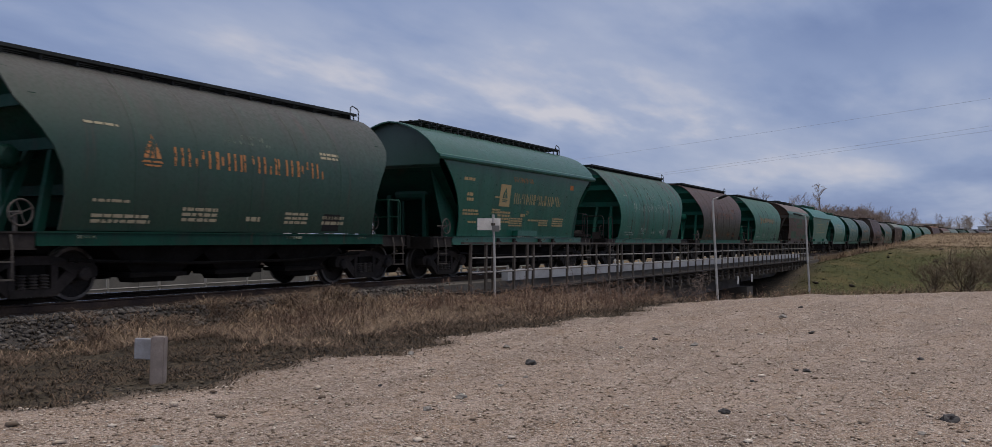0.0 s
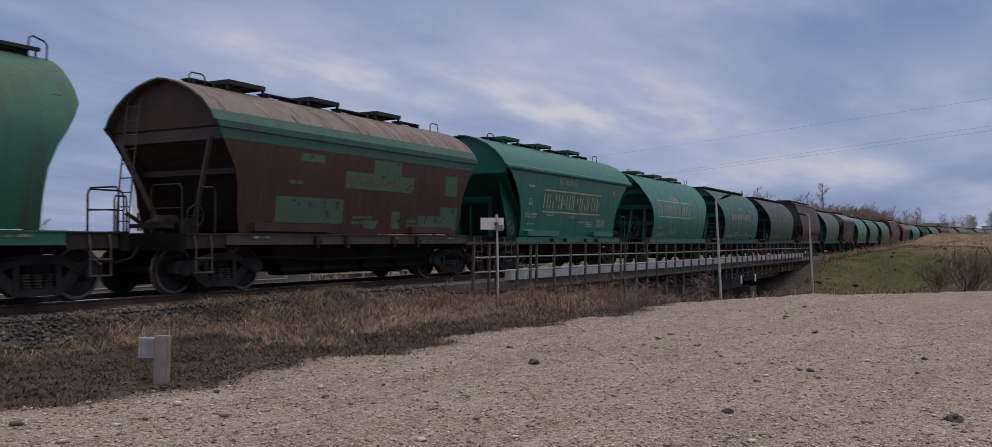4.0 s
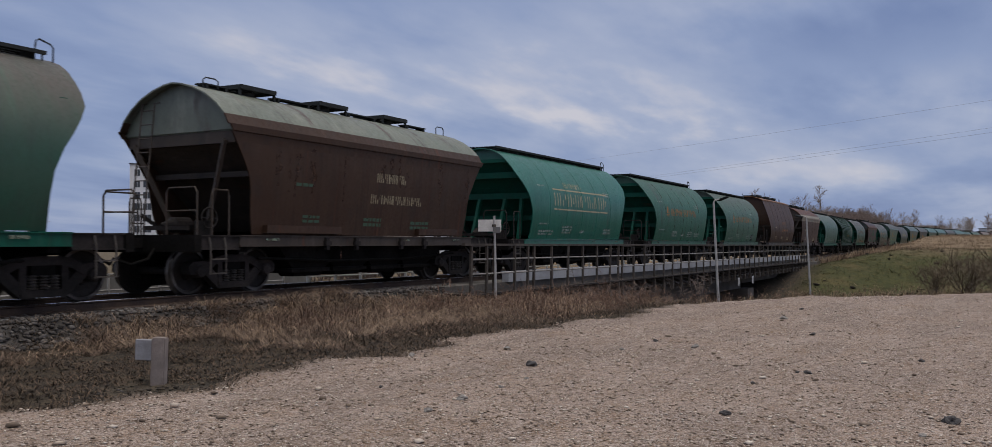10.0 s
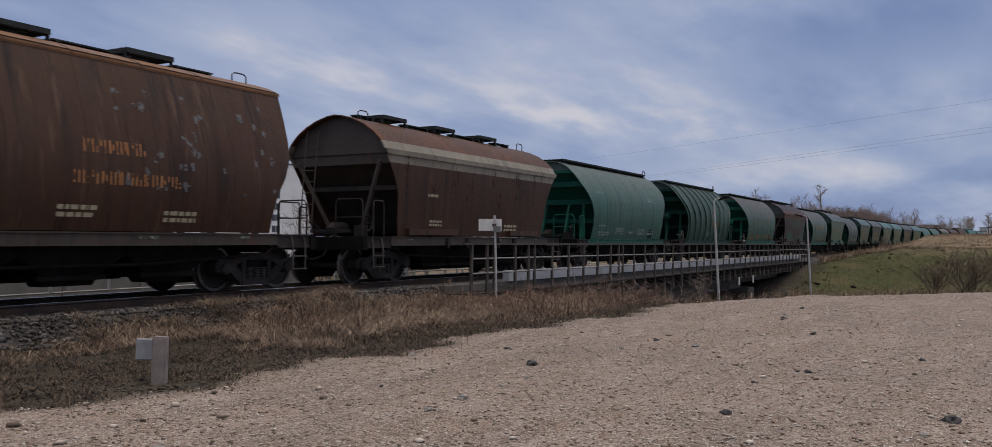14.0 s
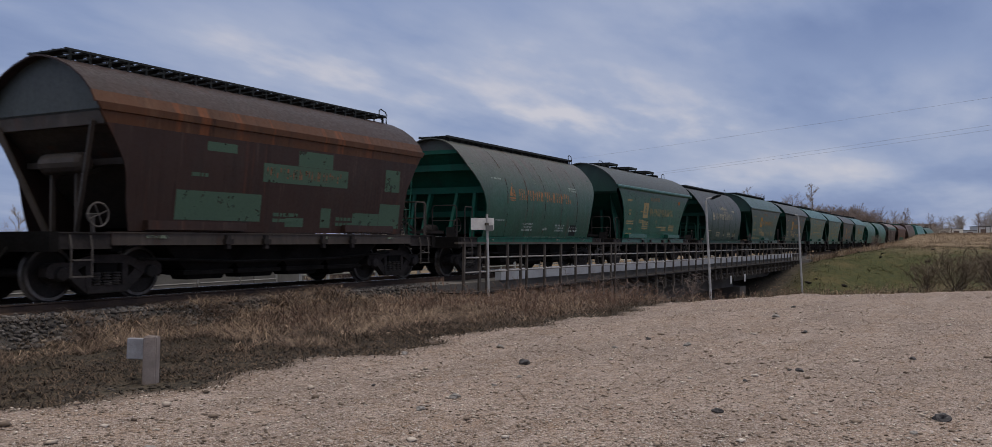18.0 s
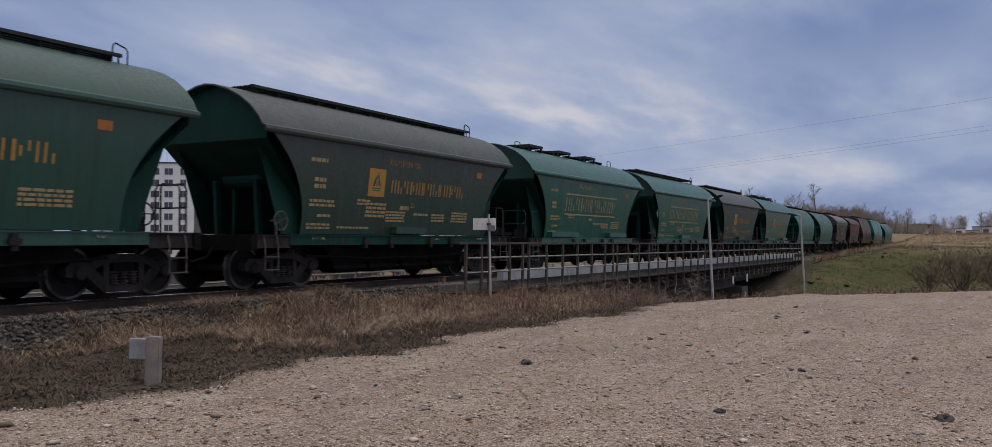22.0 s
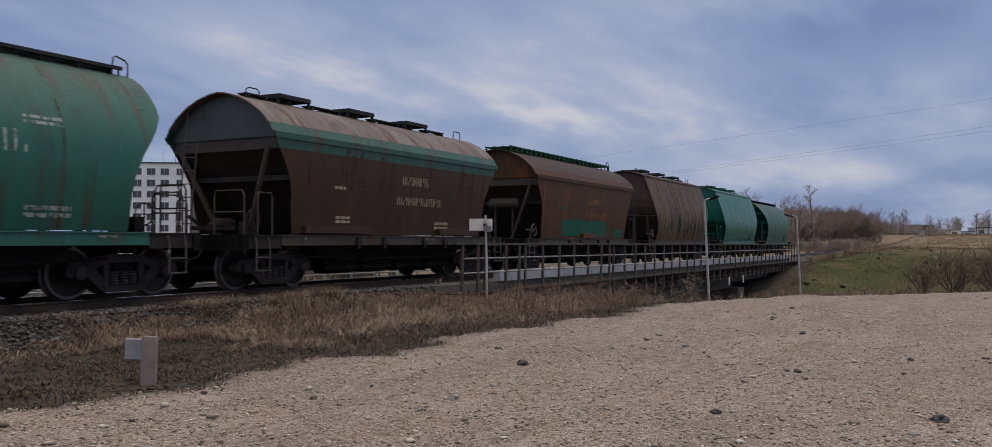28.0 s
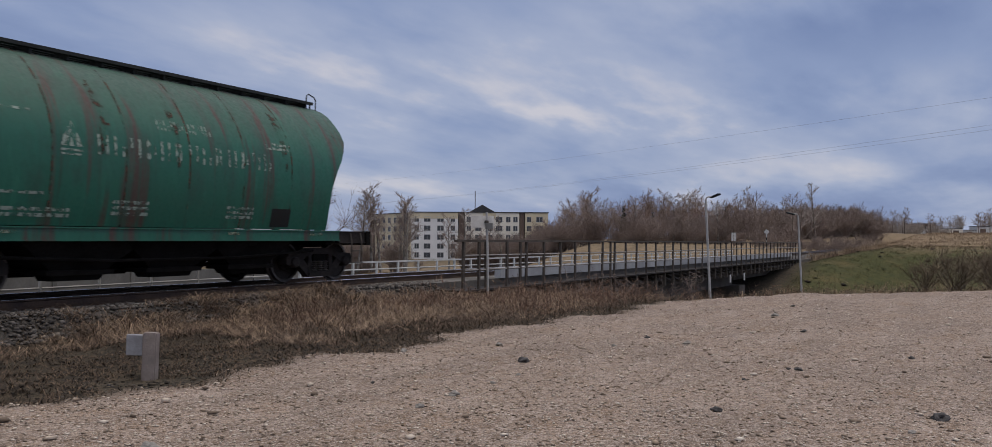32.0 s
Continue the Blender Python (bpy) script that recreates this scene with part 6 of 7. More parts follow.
# ---------------------------------------------------------------- trees
M_BARK = plain("bark_grey_brown", (0.15, 0.118, 0.098), (0.09, 0.07, 0.06), 0.95, 0, 2, 12, 0.4)
M_BIRCH = plain("bark_birch", (0.36, 0.34, 0.31), (0.10, 0.09, 0.08), 0.9, 0, 1.2, 5, 0.2)
M_TWIG = plain("twigs_brown", (0.28, 0.215, 0.185), (0.19, 0.148, 0.128), 0.95, 0, 0.15, 2, 0.0)
M_TWIG_RED = plain("twigs_reddish", (0.29, 0.205, 0.165), (0.20, 0.145, 0.12), 0.95, 0, 0.1, 2, 0.0)
M_TWIG_GREY = plain("twigs_grey", (0.34, 0.29, 0.255), (0.24, 0.205, 0.18), 0.95, 0, 0.15, 2, 0.0)
M_SHRUB = plain("shrub_twigs", (0.20, 0.15, 0.10), (0.12, 0.09, 0.065), 0.95, 0, 0.5, 4, 0.0)
M_NEEDLE = plain("spruce_needles", (0.022, 0.030, 0.018), (0.012, 0.018, 0.012), 0.95, 0, 0.5, 4, 0.0)


def limb(V, F, p, d, length, r0, r1, rng, bend, segs=3, sides=3, droop=0.0):
    """One bent, tapering branch; returns points along it."""
    pts = [p.copy()]
    d = d.normalized()
    for i in range(segs):
        d = (d + Vector((rng.uniform(-bend, bend), rng.uniform(-bend, bend), rng.uniform(-bend, bend) - droop))).normalized()
        pts.append(pts[-1] + d * (length / segs))
    base = len(V)
    a = d.orthogonal().normalized()
    c = d.cross(a)
    for i, q in enumerate(pts):
        r = r0 + (r1 - r0) * i / segs
        for k in range(sides):
            t = 2 * math.pi * k / sides
            V.append(q + (a * math.cos(t) + c * math.sin(t)) * r)
    for i in range(segs):
        for k in range(sides):
            F.append((base + i * sides + k, base + i * sides + (k + 1) % sides, base + (i + 1) * sides + (k + 1) % sides, base + (i + 1) * sides + k))
    return pts, d


def bare_tree(seed, h, spread, limbs=13, kids=5, twigs=4, thick=1.0, stems=1, droop=0.02, start=0.3):
    """A leafless tree: (trunk verts, faces), (crown verts, faces)."""
    rng = random.Random(seed)
    V, F, TV, TF = [], [], [], []
    for s in range(stems):
        lean = Vector((rng.uniform(-0.1, 0.1), rng.uniform(-0.1, 0.1), 1)) if stems == 1 else Vector((rng.uniform(-0.6, 0.6), rng.uniform(-0.6, 0.6), 1))
        hh = h * (1 if stems == 1 else rng.uniform(0.6, 1))
        tp, _ = limb(TV, TF, Vector((rng.uniform(-0.1, 0.1) * (stems > 1), rng.uniform(-0.1, 0.1) * (stems > 1), -0.2)), lean, hh, h * 0.014 * thick / (stems ** 0.5), h * 0.002, rng, 0.06, 7, 6)
        for i in range(limbs):
            f = start + (0.97 - start) * (i + rng.random()) / limbs
            k = f * 7
            p = tp[int(k)].lerp(tp[min(7, int(k) + 1)], k - int(k))
            a = rng.uniform(0, 2 * math.pi)
            ln = spread * (1.15 - f) * rng.uniform(0.7, 1.2) + 0.06 * h
            lp, ld = limb(V, F, p, Vector((math.cos(a), math.sin(a), rng.uniform(0.5, 1.3))), ln, h * 0.005 * thick, h * 0.0015, rng, 0.18, 3, 3)
            for j in range(kids):
                q = lp[rng.randint(1, 3)].lerp(lp[rng.randint(1, 3)], rng.random())
                b = Vector((rng.uniform(-1, 1), rng.uniform(-1, 1), rng.uniform(-0.2, 1))) + ld * 0.8
                bp, bd = limb(V, F, q, b, ln * rng.uniform(0.3, 0.55), h * 0.0024 * thick, h * 0.001, rng, 0.25, 2, 3, droop)
                for n in range(twigs):
                    e = bp[rng.randint(0, 2)].lerp(bp[2], rng.random())
                    limb(V, F, e, Vector((rng.uniform(-1, 1), rng.uniform(-1, 1), rng.uniform(-0.5, 1))) + bd * 0.7, ln * rng.uniform(0.15, 0.3), h * 0.0013 * thick, h * 0.0007, rng, 0.3, 2, 3, droop * 3)
    return (TV, TF), (V, F)


TREES = {
    "birch": bare_tree(1, 10, 2.6, 18, 7, 5, 1.45, 1, 0.06, 0.25),
    "birch_tall": bare_tree(2, 10, 2.0, 20, 7, 5, 1.35, 1, 0.08, 0.22),
    "round": bare_tree(3, 9, 3.8, 14, 7, 5, 1.2),
    "wide": bare_tree(4, 8, 4.2, 14, 7, 5, 1.3, 1, 0.0, 0.2),
    "thicket": bare_tree(5, 5, 2.2, 9, 5, 4, 1.5, 5, 0.0, 0.1),
    "shrub": bare_tree(6, 2.6, 1.1, 7, 4, 3, 1.6, 11, 0.0, 0.15),
}
TREE_MESH = {}
for key, ((tv, tf), (cv, cf)) in TREES.items():
    TREE_MESH[key] = (mesh_from("trunk", tv, tf), mesh_from("crown", cv, cf))


def tree(kind, x, y, z, size, turn, bark, twig, label):
    t = empty("bare_tree" if kind != "shrub" else "bare_shrub", label, "tree" if kind != "shrub" else "shrub", Matrix.LocRotScale((x, y, z), Euler((0, 0, radians(turn))), (size, size, size)))
    part("trunk", TREE_MESH[kind][0], bark, t)
    part("crown", TREE_MESH[kind][1], twig, t)
    return t


for i, (kind, x, y, z, s, birch) in enumerate((
    ("birch_tall", 157.9, 22.3, 1.5, 0.98, 0), ("birch", 130.5, 52.6, -2.0, 1.12, 1), ("birch_tall", 136.9, 40.7, -1.5, 1.0, 1), ("birch", 140.1, 34.5, -1.0, 0.82, 1),
    ("round", 152.9, 31.7, 0.5, 0.95, 0), ("round", 155.9, 26.0, 0.5, 0.95, 0), ("wide", 151.0, 24.0, 0.0, 0.9, 0), ("birch", 133.0, 46.0, -1.5, 0.95, 1),
    ("wide", 88.4, 70.5, -2.5, 1.22, 0), ("round", 89.7, 66.5, -2.5, 0.98, 0), ("birch", 100.3, 67.1, -2.8, 0.95, 1), ("birch_tall", 94.0, 66.5, -2.8, 1.0, 1), ("birch", 97.5, 65.0, -2.8, 0.9, 1), ("birch_tall", 91.5, 68.5, -2.8, 1.05, 1), ("round", 108.0, 58.5, -2.8, 0.62, 0), ("birch_tall", 110.0, 57.0, -2.5, 0.72, 1), ("wide", 84.0, 72.0, -2.5, 1.1, 0), ("birch", 98.9, 66.2, -2.8, 1.0, 1), ("birch_tall", 101.5, 69.0, -2.8, 0.95, 1), ("birch", 95.5, 69.0, -2.8, 1.1, 1), ("round", 93.0, 67.0, -2.8, 0.95, 0), ("birch_tall", 107.5, 62.0, -2.8, 0.85, 1), ("birch", 106.0, 63.5, -2.8, 0.75, 1),
    ("round", 262, 25, 2.6, 0.75, 0), ("wide", 268, 18, 2.6, 0.85, 0), ("birch", 262, 14.5, 2.6, 0.75, 0), ("round", 330, 10, 3, 0.8, 0), ("wide", 340, 4, 3, 0.8, 0), ("birch", 335, -4, 3, 0.75, 0), ("round", 342, -6, 3, 0.7, 0), ("wide", 300, 17, 2.8, 0.85, 0))):
    tree(kind, x, y, z, s, i * 77, M_BIRCH if birch else M_BARK, M_TWIG_GREY if i % 3 == 0 else M_TWIG, "leafless birch with a pale trunk among brown thickets" if birch else "leafless grey-brown tree with fine twigs")
for x, y, z, s, a in ((50.8, 0.3, -1.3, 1.25, 10), (53.0, 1.9, -1.4, 1.0, 100), (55.5, -1.6, -1.3, 1.35, 200), (52.0, -1.3, -1.2, 1.3, 300)):
    tree("shrub", x, y, ground_z(x, y) - 0.05, s, a, M_BARK, M_SHRUB, "leafless spreading shrub at the edge of the gravel")


def spruce(x, y, z, h, label):
    rng = random.Random(int(x))
    t = empty("spruce_tree", label, "tree", pose(x, y, z))
    part("trunk", tube(bmesh.new(), [(0, 0, 0), (0, 0, h)], h * 0.015, 6, 0.01), M_BARK, t)
    V, F = [], []
    for i in range(int(h * 16)):
        f = rng.uniform(0.12, 1) ** 0.85
        a = rng.uniform(0, 6.28)
        ln = h * 0.24 * (1.02 - f) * rng.uniform(0.6, 1.15) + 0.1
        b = Vector((0, 0, h * f))
        d = Vector((math.cos(a), math.sin(a), -0.35))
        s = Vector((-math.sin(a), math.cos(a), 0)) * ln * 0.22
        k = len(V)
        V += [b, b + d * ln * 0.6 + s, b + d * ln + Vector((0, 0, -0.1 * ln)), b + d * ln * 0.6 - s, b + d * ln * 0.5 + Vector((0, 0, -0.35 * ln))]
        F += [(k, k + 1, k + 2), (k, k + 2, k + 3), (k, k + 4, k + 1), (k, k + 3, k + 4), (k + 1, k + 4, k + 2), (k + 2, k + 4, k + 3)]
    part("crown", mesh_from("crown", V, F), M_NEEDLE, t)


spruce(142.6, 51.1, -2.0, 9.3, "dark green spruce in the wood's edge")
spruce(160.8, 38.1, -1.0, 9.2, "dark green spruce above brown thickets")
spruce(146.0, 47.0, -2.0, 8.4, "dark green spruce in the wood's edge")
spruce(137.0, 54.5, -2.0, 7.4, "small dark spruce in the wood's edge")


def woods(name, label, spots, kinds, material, seed):
    """Many leafless trees joined: far thickets that nobody could count."""
    rng = random.Random(seed)
    arrays = {k: (np.array([tuple(v) for v in TREES[k][0][0] + TREES[k][1][0]]), [np.array(TREES[k][0][1]), np.array(TREES[k][1][1]) + len(TREES[k][0][0])]) for k in kinds}
    VV, FF, n = [], [], 0
    for x, y, s in spots:
        k = rng.choice(kinds)
        v, fs = arrays[k]
        a = rng.uniform(0, 6.28)
        c, q = math.cos(a) * s, math.sin(a) * s
        w = np.column_stack((v[:, 0] * c - v[:, 1] * q + x, v[:, 0] * q + v[:, 1] * c + y, v[:, 2] * s * rng.uniform(0.85, 1.15) + ground_z(x, y)))
        VV.append(w)
        FF.append(np.vstack(fs) + n)
        n += len(v)
    V, F = np.vstack(VV), np.vstack(FF)
    me = bpy.data.meshes.new(name)
    me.vertices.add(len(V))
    me.vertices.foreach_set("co", V.ravel())
    me.loops.add(F.size)
    me.loops.foreach_set("vertex_index", F.ravel().astype(np.int32))
    me.polygons.add(len(F))
    me.polygons.foreach_set("loop_start", np.arange(0, F.size, 4, dtype=np.int32))
    me.update(calc_edges=True)
    me.materials.append(material)
    return tagged(new(name, me), label, "woods", kind="stuff")


def belt(a, b, depth, n, lo, hi, seed):
    """Spots strewn along a line, some depth behind it."""
    rng = random.Random(seed)
    a, b = Vector(a), Vector(b)
    d = (b - a).normalized()
    s = Vector((-d.y, d.x))
    return [(*(a.lerp(b, rng.random()) + s * rng.uniform(0, depth)), rng.uniform(lo, hi)) for _ in range(n)]


woods("thicket_belt", "dense leafless brown thicket behind the bridge", belt((140, 24), (121, 51), -22, 120, 0.85, 1.25, 1), ["thicket", "shrub"], M_TWIG, 1)
woods("wood_edge", "leafless reddish-brown trees of a far wood", belt((158, 30), (139, 58), -35, 60, 0.65, 0.95, 2), ["round", "birch", "wide"], M_TWIG_RED, 2)
woods("far_thicket", "dark leafless thicket along the far railway bend", belt((171.8, 28.1), (219.3, 14.5), 16, 260, 0.95, 1.4, 3), ["thicket"], M_TWIG, 3)
woods("bend_thicket", "low leafless brown thicket beside the far track", belt((152, 18.6), (114, 27), 7, 80, 0.32, 0.6, 12), ["thicket", "shrub"], M_TWIG, 12)
woods("far_wood", "leafless grey far wood on the skyline", belt((330, 45), (215, 45), -40, 55, 0.8, 1.2, 4), ["round", "wide", "birch"], M_TWIG_GREY, 4)
woods("skyline_thicket", "low leafless thickets before far garages", belt((283, 24), (372, 3), 14, 90, 0.7, 1.1, 8), ["thicket", "shrub"], M_TWIG_GREY, 8)
woods("roadside_thicket", "leafless bushes below the flats", belt((106, 68), (78, 70), -8, 75, 0.7, 1.15, 5), ["thicket", "shrub"], M_TWIG, 5)
woods("low_thicket", "low leafless brown thicket below the flats", belt((121, 50), (110, 62), -8, 75, 0.8, 1.15, 10), ["thicket"], M_TWIG, 10)
woods("garage_trees", "leafless trees behind far garages", belt((432, 38), (452, -20), -20, 34, 0.7, 1.15, 9), ["round", "birch", "wide"], M_TWIG_GREY, 9)
woods("left_trees", "leafless bushes behind the concrete wall", belt((60, 80), (20, 60), -16, 40, 0.5, 0.9, 6), ["thicket", "round"], M_TWIG_GREY, 6)

# ---------------------------------------------------------------- overhead lines
for a, b, sag in (((209.0, 160.9, 17.3), (103.1, -2.4, 16.4), 0.9), ((213.8, 151.9, 11.7), (103.1, -2.4, 13.6), 0.9), ((211.2, 156.8, 11.1), (103.1, -2.4, 13.1), 0.9)):
    a, b = Vector(a), Vector(b)
    pts = [a.lerp(b, t / 16 * 1.12) - Vector((0, 0, sag * 4 * (t / 16) * (1 - t / 16))) for t in range(17)]
    w = new("overhead_wire", mesh_of("overhead_wire", tube(bmesh.new(), pts, 0.010, 5)))
    w.data.materials.append(M_WIRE)
    tagged(w, "thin dark power line across the sky", "power line", "power lines")


# ---------------------------------------------------------------- lamps, sign, marker posts
def street_lamp(x, y, z, h, lean, arm):
    l = empty("street_lamp", "slender grey street lamp with a dark flat head", "street lamp", Matrix.Translation((x, y, z)) @ Matrix.Rotation(radians(lean), 4, Vector((0.884, 0.467, 0))), "street lamps")
    part("pole", tube(bmesh.new(), [(0, 0, -0.3), (0, 0, h * 0.5), (0, 0, h - 0.12)], 0.062, 10, 0.045), M_GALV, l)
    side = Vector((0.467, -0.884, 0)) * arm
    part("bracket", tube(bmesh.new(), [(0, 0, h - 0.14), Vector((0, 0, h - 0.02)) + side * 0.05, Vector((0, 0, h + 0.02)) + side * 0.25], 0.03, 6), M_GALV, l)
    bm = bmesh.new()
    box(bm, -0.11, 0.11, -0.26, 0.26, 0.0, 0.07)
    bmesh.ops.bevel(bm, geom=bm.edges[:], offset=0.025, segments=2, affect="EDGES")
    o = part("lamp_head", bm, M_BOARD, l, "dark lamp head")
    o.matrix_basis = Matrix.Translation(Vector((0, 0, h)) + side * 0.42) @ Matrix.Rotation(radians(-27.9), 4, "Z") @ Matrix.Rotation(radians(-14 * arm), 4, "X")


street_lamp(37.9, 9.66, -1.14, 4.45, -2.6, 1)
street_lamp(50.7, 7.9, -1.54, 4.45, -2.6, -1)
sg = empty("trackside_sign", "pale grey sign plate seen from behind on a thin post", "sign", pose(21.0, 11.35, 0.0, 0, 0, -28))
part("post", tube(bmesh.new(), [(0, 0, -0.4), (-0.02, 0, 1.0), (-0.06, 0, 2.20)], 0.032, 8), M_GALV, sg)
part("plate", boxes((-0.014, 0.014, -0.29, 0.33, 1.78, 2.10)), M_PLATE, sg, m=pose(-0.10, 0.12, 0, 0, -2, 58))
part("small_plate", boxes((-0.012, 0.012, -0.10, 0.10, 1.74, 1.90)), M_PANEL_GREY, sg, m=pose(-0.06, -0.12, 0, 0, 0, 40))
part("clamp", boxes((-0.06, 0.02, -0.05, 0.05, 1.9, 1.97)), M_IRON, sg, m=pose(-0.05, 0, 0))
mk = empty("marker_post", "short concrete track marker with a whitewashed side board", "marker post", pose(6.88, 7.96, -0.06, 0, 0, -62))
bm = boxes((-0.076, 0.076, -0.06, 0.06, -0.15, 0.50))
bmesh.ops.bevel(bm, geom=bm.edges[:], offset=0.012, segments=2, affect="EDGES")
part("post", bm, plain("marker_concrete", (0.30, 0.25, 0.225), (0.20, 0.165, 0.15), 0.9, 0, 6, 40, 0.3), mk, m=pose(0, 0, 0, 0, 1.5, 0))
bm = boxes((-0.27, -0.078, -0.035, 0.035, 0.24, 0.47))
bmesh.ops.bevel(bm, geom=bm.edges[:], offset=0.008, segments=1, affect="EDGES")
part("board", bm, plain("marker_board_grey", (0.33, 0.33, 0.35), (0.22, 0.21, 0.22), 0.9, 0, 6, 40, 0.3), mk, "greyed whitewashed board", m=pose(0, 0.01, 0, 0, 2, 0))
ts = empty("trackside_signal_board", "small white board on a post beside the track", "sign", pose(95.9, 21.9, -0.6))
part("post", tube(bmesh.new(), [(0, 0, -0.5), (0, 0, 3.2)], 0.04, 6), M_IRON, ts)
part("board", boxes((-0.03, 0.03, -0.24, -0.03, 1.9, 2.8), (-0.03, 0.03, 0.03, 0.24, 1.9, 2.8)), M_WHITE, ts, m=pose(-0.06, 0, 0, 0, 0, 25))
tp = empty("striped_marker", "black and white banded post with a white disc board", "marker post", pose(97.5, 18.8, 0.1))
for k in range(6):
    part("band", tube(bmesh.new(), [(0, 0, k * 0.32), (0, 0, k * 0.32 + 0.318)], 0.06, 8), M_WHITE if k % 2 else M_BOARD, tp)
part("disc", boxes((-0.03, 0.03, -0.21, 0.21, -0.21, 0.21)), M_WHITE, tp, m=pose(0, 0, 2.2, 45, 0, 0))


# ---------------------------------------------------------------- walls and fences behind the track
def panel_wall():
    w = empty("concrete_wall", "grey concrete panel wall below the track", "wall", pose(6.0, 24.0, -2.0), kind="structure")
    for k in range(8):
        part("panel", boxes((k * 2.8 + 0.02, k * 2.8 + 2.74, -0.08, 0.08, -0.5, 2.34 + 0.03 * (k % 3))), M_WALL, w)
        part("pillar", boxes((k * 2.8 - 0.14, k * 2.8 - 0.0, -0.12, 0.12, -0.5, 2.44)), M_WALL, w)


panel_wall()


def side_railing():
    f = empty("pipe_railing", "whitish metal pipe railing behind the track", "railing", pose(-4.0, 17.9, RAIL_Z - 0.92))
    bm = tube(bmesh.new(), [(0, 0, 0), (0, 0, 1.22)], 0.038, 6)
    post = mesh_of("post", bm)
    for k in range(17):
        part("post", post, M_GALV, f, m=pose(k * 1.5, 0, 0, random.uniform(-1.5, 1.5), random.uniform(-1, 1), 0))
    for z in (0.45, 0.83, 1.2):
        part("rail", tube(bmesh.new(), [(0, 0, z), (12, 0, z - 0.02), (24, 0, z)], 0.026, 6), M_GALV, f)


side_railing()


# ---------------------------------------------------------------- sleepers
bm = bmesh.new()
prism(bm, [(-0.14, RZ - 0.40), (0.14, RZ - 0.40), (0.11, RZ - 0.19), (-0.11, RZ - 0.19)], -1.35, 1.35)
sleeper = mesh_of("sleeper", bm)
for k in range(110):
    x = 1.0 + k * 0.545
    part("sleeper", sleeper, M_CONCRETE, track, m=pose(x, TRACK_Y, 0, 0, 0, random.uniform(-0.6, 0.6)))


# ---------------------------------------------------------------- stones
def island_mat(name, a, b, c=None, rough=0.95, patches=None):
    """Each loose piece takes its own tone."""
    m, nt, bs = nodes_of(name, rough)
    g = nt.nodes.new("ShaderNodeNewGeometry")
    r = nt.nodes.new("ShaderNodeValToRGB")
    e = r.color_ramp.elements
    e[0].color, e[1].color = (*a, 1), (*b, 1)
    if c:
        k = e.new(0.5)
        k.color = (*c, 1)
    nt.links.new(g.outputs["Random Per Island"], r.inputs[0])
    if patches:
        tc = nt.nodes.new("ShaderNodeTexCoord")
        patch = span(nt, noise_node(nt, tc.outputs["Object"], 0.9, 3, 0.6), 0.40, 0.62)
        nt.links.new(blend(nt, calc(nt, "MULTIPLY", patch, 0.6), r.outputs[0], patches), bs.inputs["Base Color"])
    else:
        nt.links.new(r.outputs[0], bs.inputs["Base Color"])
    return m


def stones(name, label, n, where, size, material, seed, flat=0.6, category="stones"):
    """Many small angular stones in one mesh."""
    rng = np.random.default_rng(seed)
    base = np.array([(1, 0, 0), (-0.5, 0.87, 0), (-0.5, -0.87, 0), (0.45, 0.75, 0.75), (-0.9, 0, 0.7), (0.45, -0.75, 0.8), (0, 0, -0.7), (0.1, 0, 1.0)])
    faces = np.array([(0, 3, 5), (0, 1, 3), (1, 4, 3), (1, 2, 4), (2, 5, 4), (2, 0, 5), (0, 6, 1), (1, 6, 2), (2, 6, 0), (3, 4, 7), (4, 5, 7), (5, 3, 7)])
    spots = np.array([where(rng) for _ in range(n)])
    z0 = np.array([stone_z(x, y) for x, y in spots])
    sz = np.array([size(rng) for _ in range(n)])
    a = rng.uniform(0, 6.28, n)
    v = base[None] * (1 + rng.uniform(-0.3, 0.3, (n, *base.shape)))
    v = v * np.stack((sz, sz * rng.uniform(0.6, 1, n), sz * flat * rng.uniform(0.6, 1.1, n)), 1)[:, None]
    c, q = np.cos(a)[:, None], np.sin(a)[:, None]
    V = np.stack((v[..., 0] * c - v[..., 1] * q + spots[:, :1], v[..., 0] * q + v[..., 1] * c + spots[:, 1:], v[..., 2] + (z0 + sz * flat * 0.3)[:, None]), 2).reshape(-1, 3)
    F = (faces[None] + (np.arange(n) * 8)[:, None, None]).reshape(-1, 3)
    me = bpy.data.meshes.new(name)
    me.vertices.add(len(V))
    me.vertices.foreach_set("co", V.ravel())
    me.loops.add(F.size)
    me.loops.foreach_set("vertex_index", F.ravel().astype(np.int32))
    me.polygons.add(len(F))
    me.polygons.foreach_set("loop_start", np.arange(0, F.size, 3, dtype=np.int32))
    me.update(calc_edges=True)
    me.materials.append(material)
    return tagged(new(name, me), label, category, kind="stuff")


def stone_z(x, y):
    d = abs(y - TRACK_Y)
    z = ground_z(x, y)
    if d < 2.6 and x < BRIDGE_X0 + 1:
        z = max(z, interp(d, (0, 1.75, 2.6), (RZ - 0.22, RZ - 0.22, RZ - 0.75)))
    return z


M_PEBBLE = island_mat("pebbles", (0.11, 0.082, 0.062), (0.74, 0.65, 0.56), (0.40, 0.31, 0.235))
M_CRUSHED = island_mat("crushed_stone", (0.045, 0.04, 0.037), (0.19, 0.17, 0.155), (0.095, 0.083, 0.075))


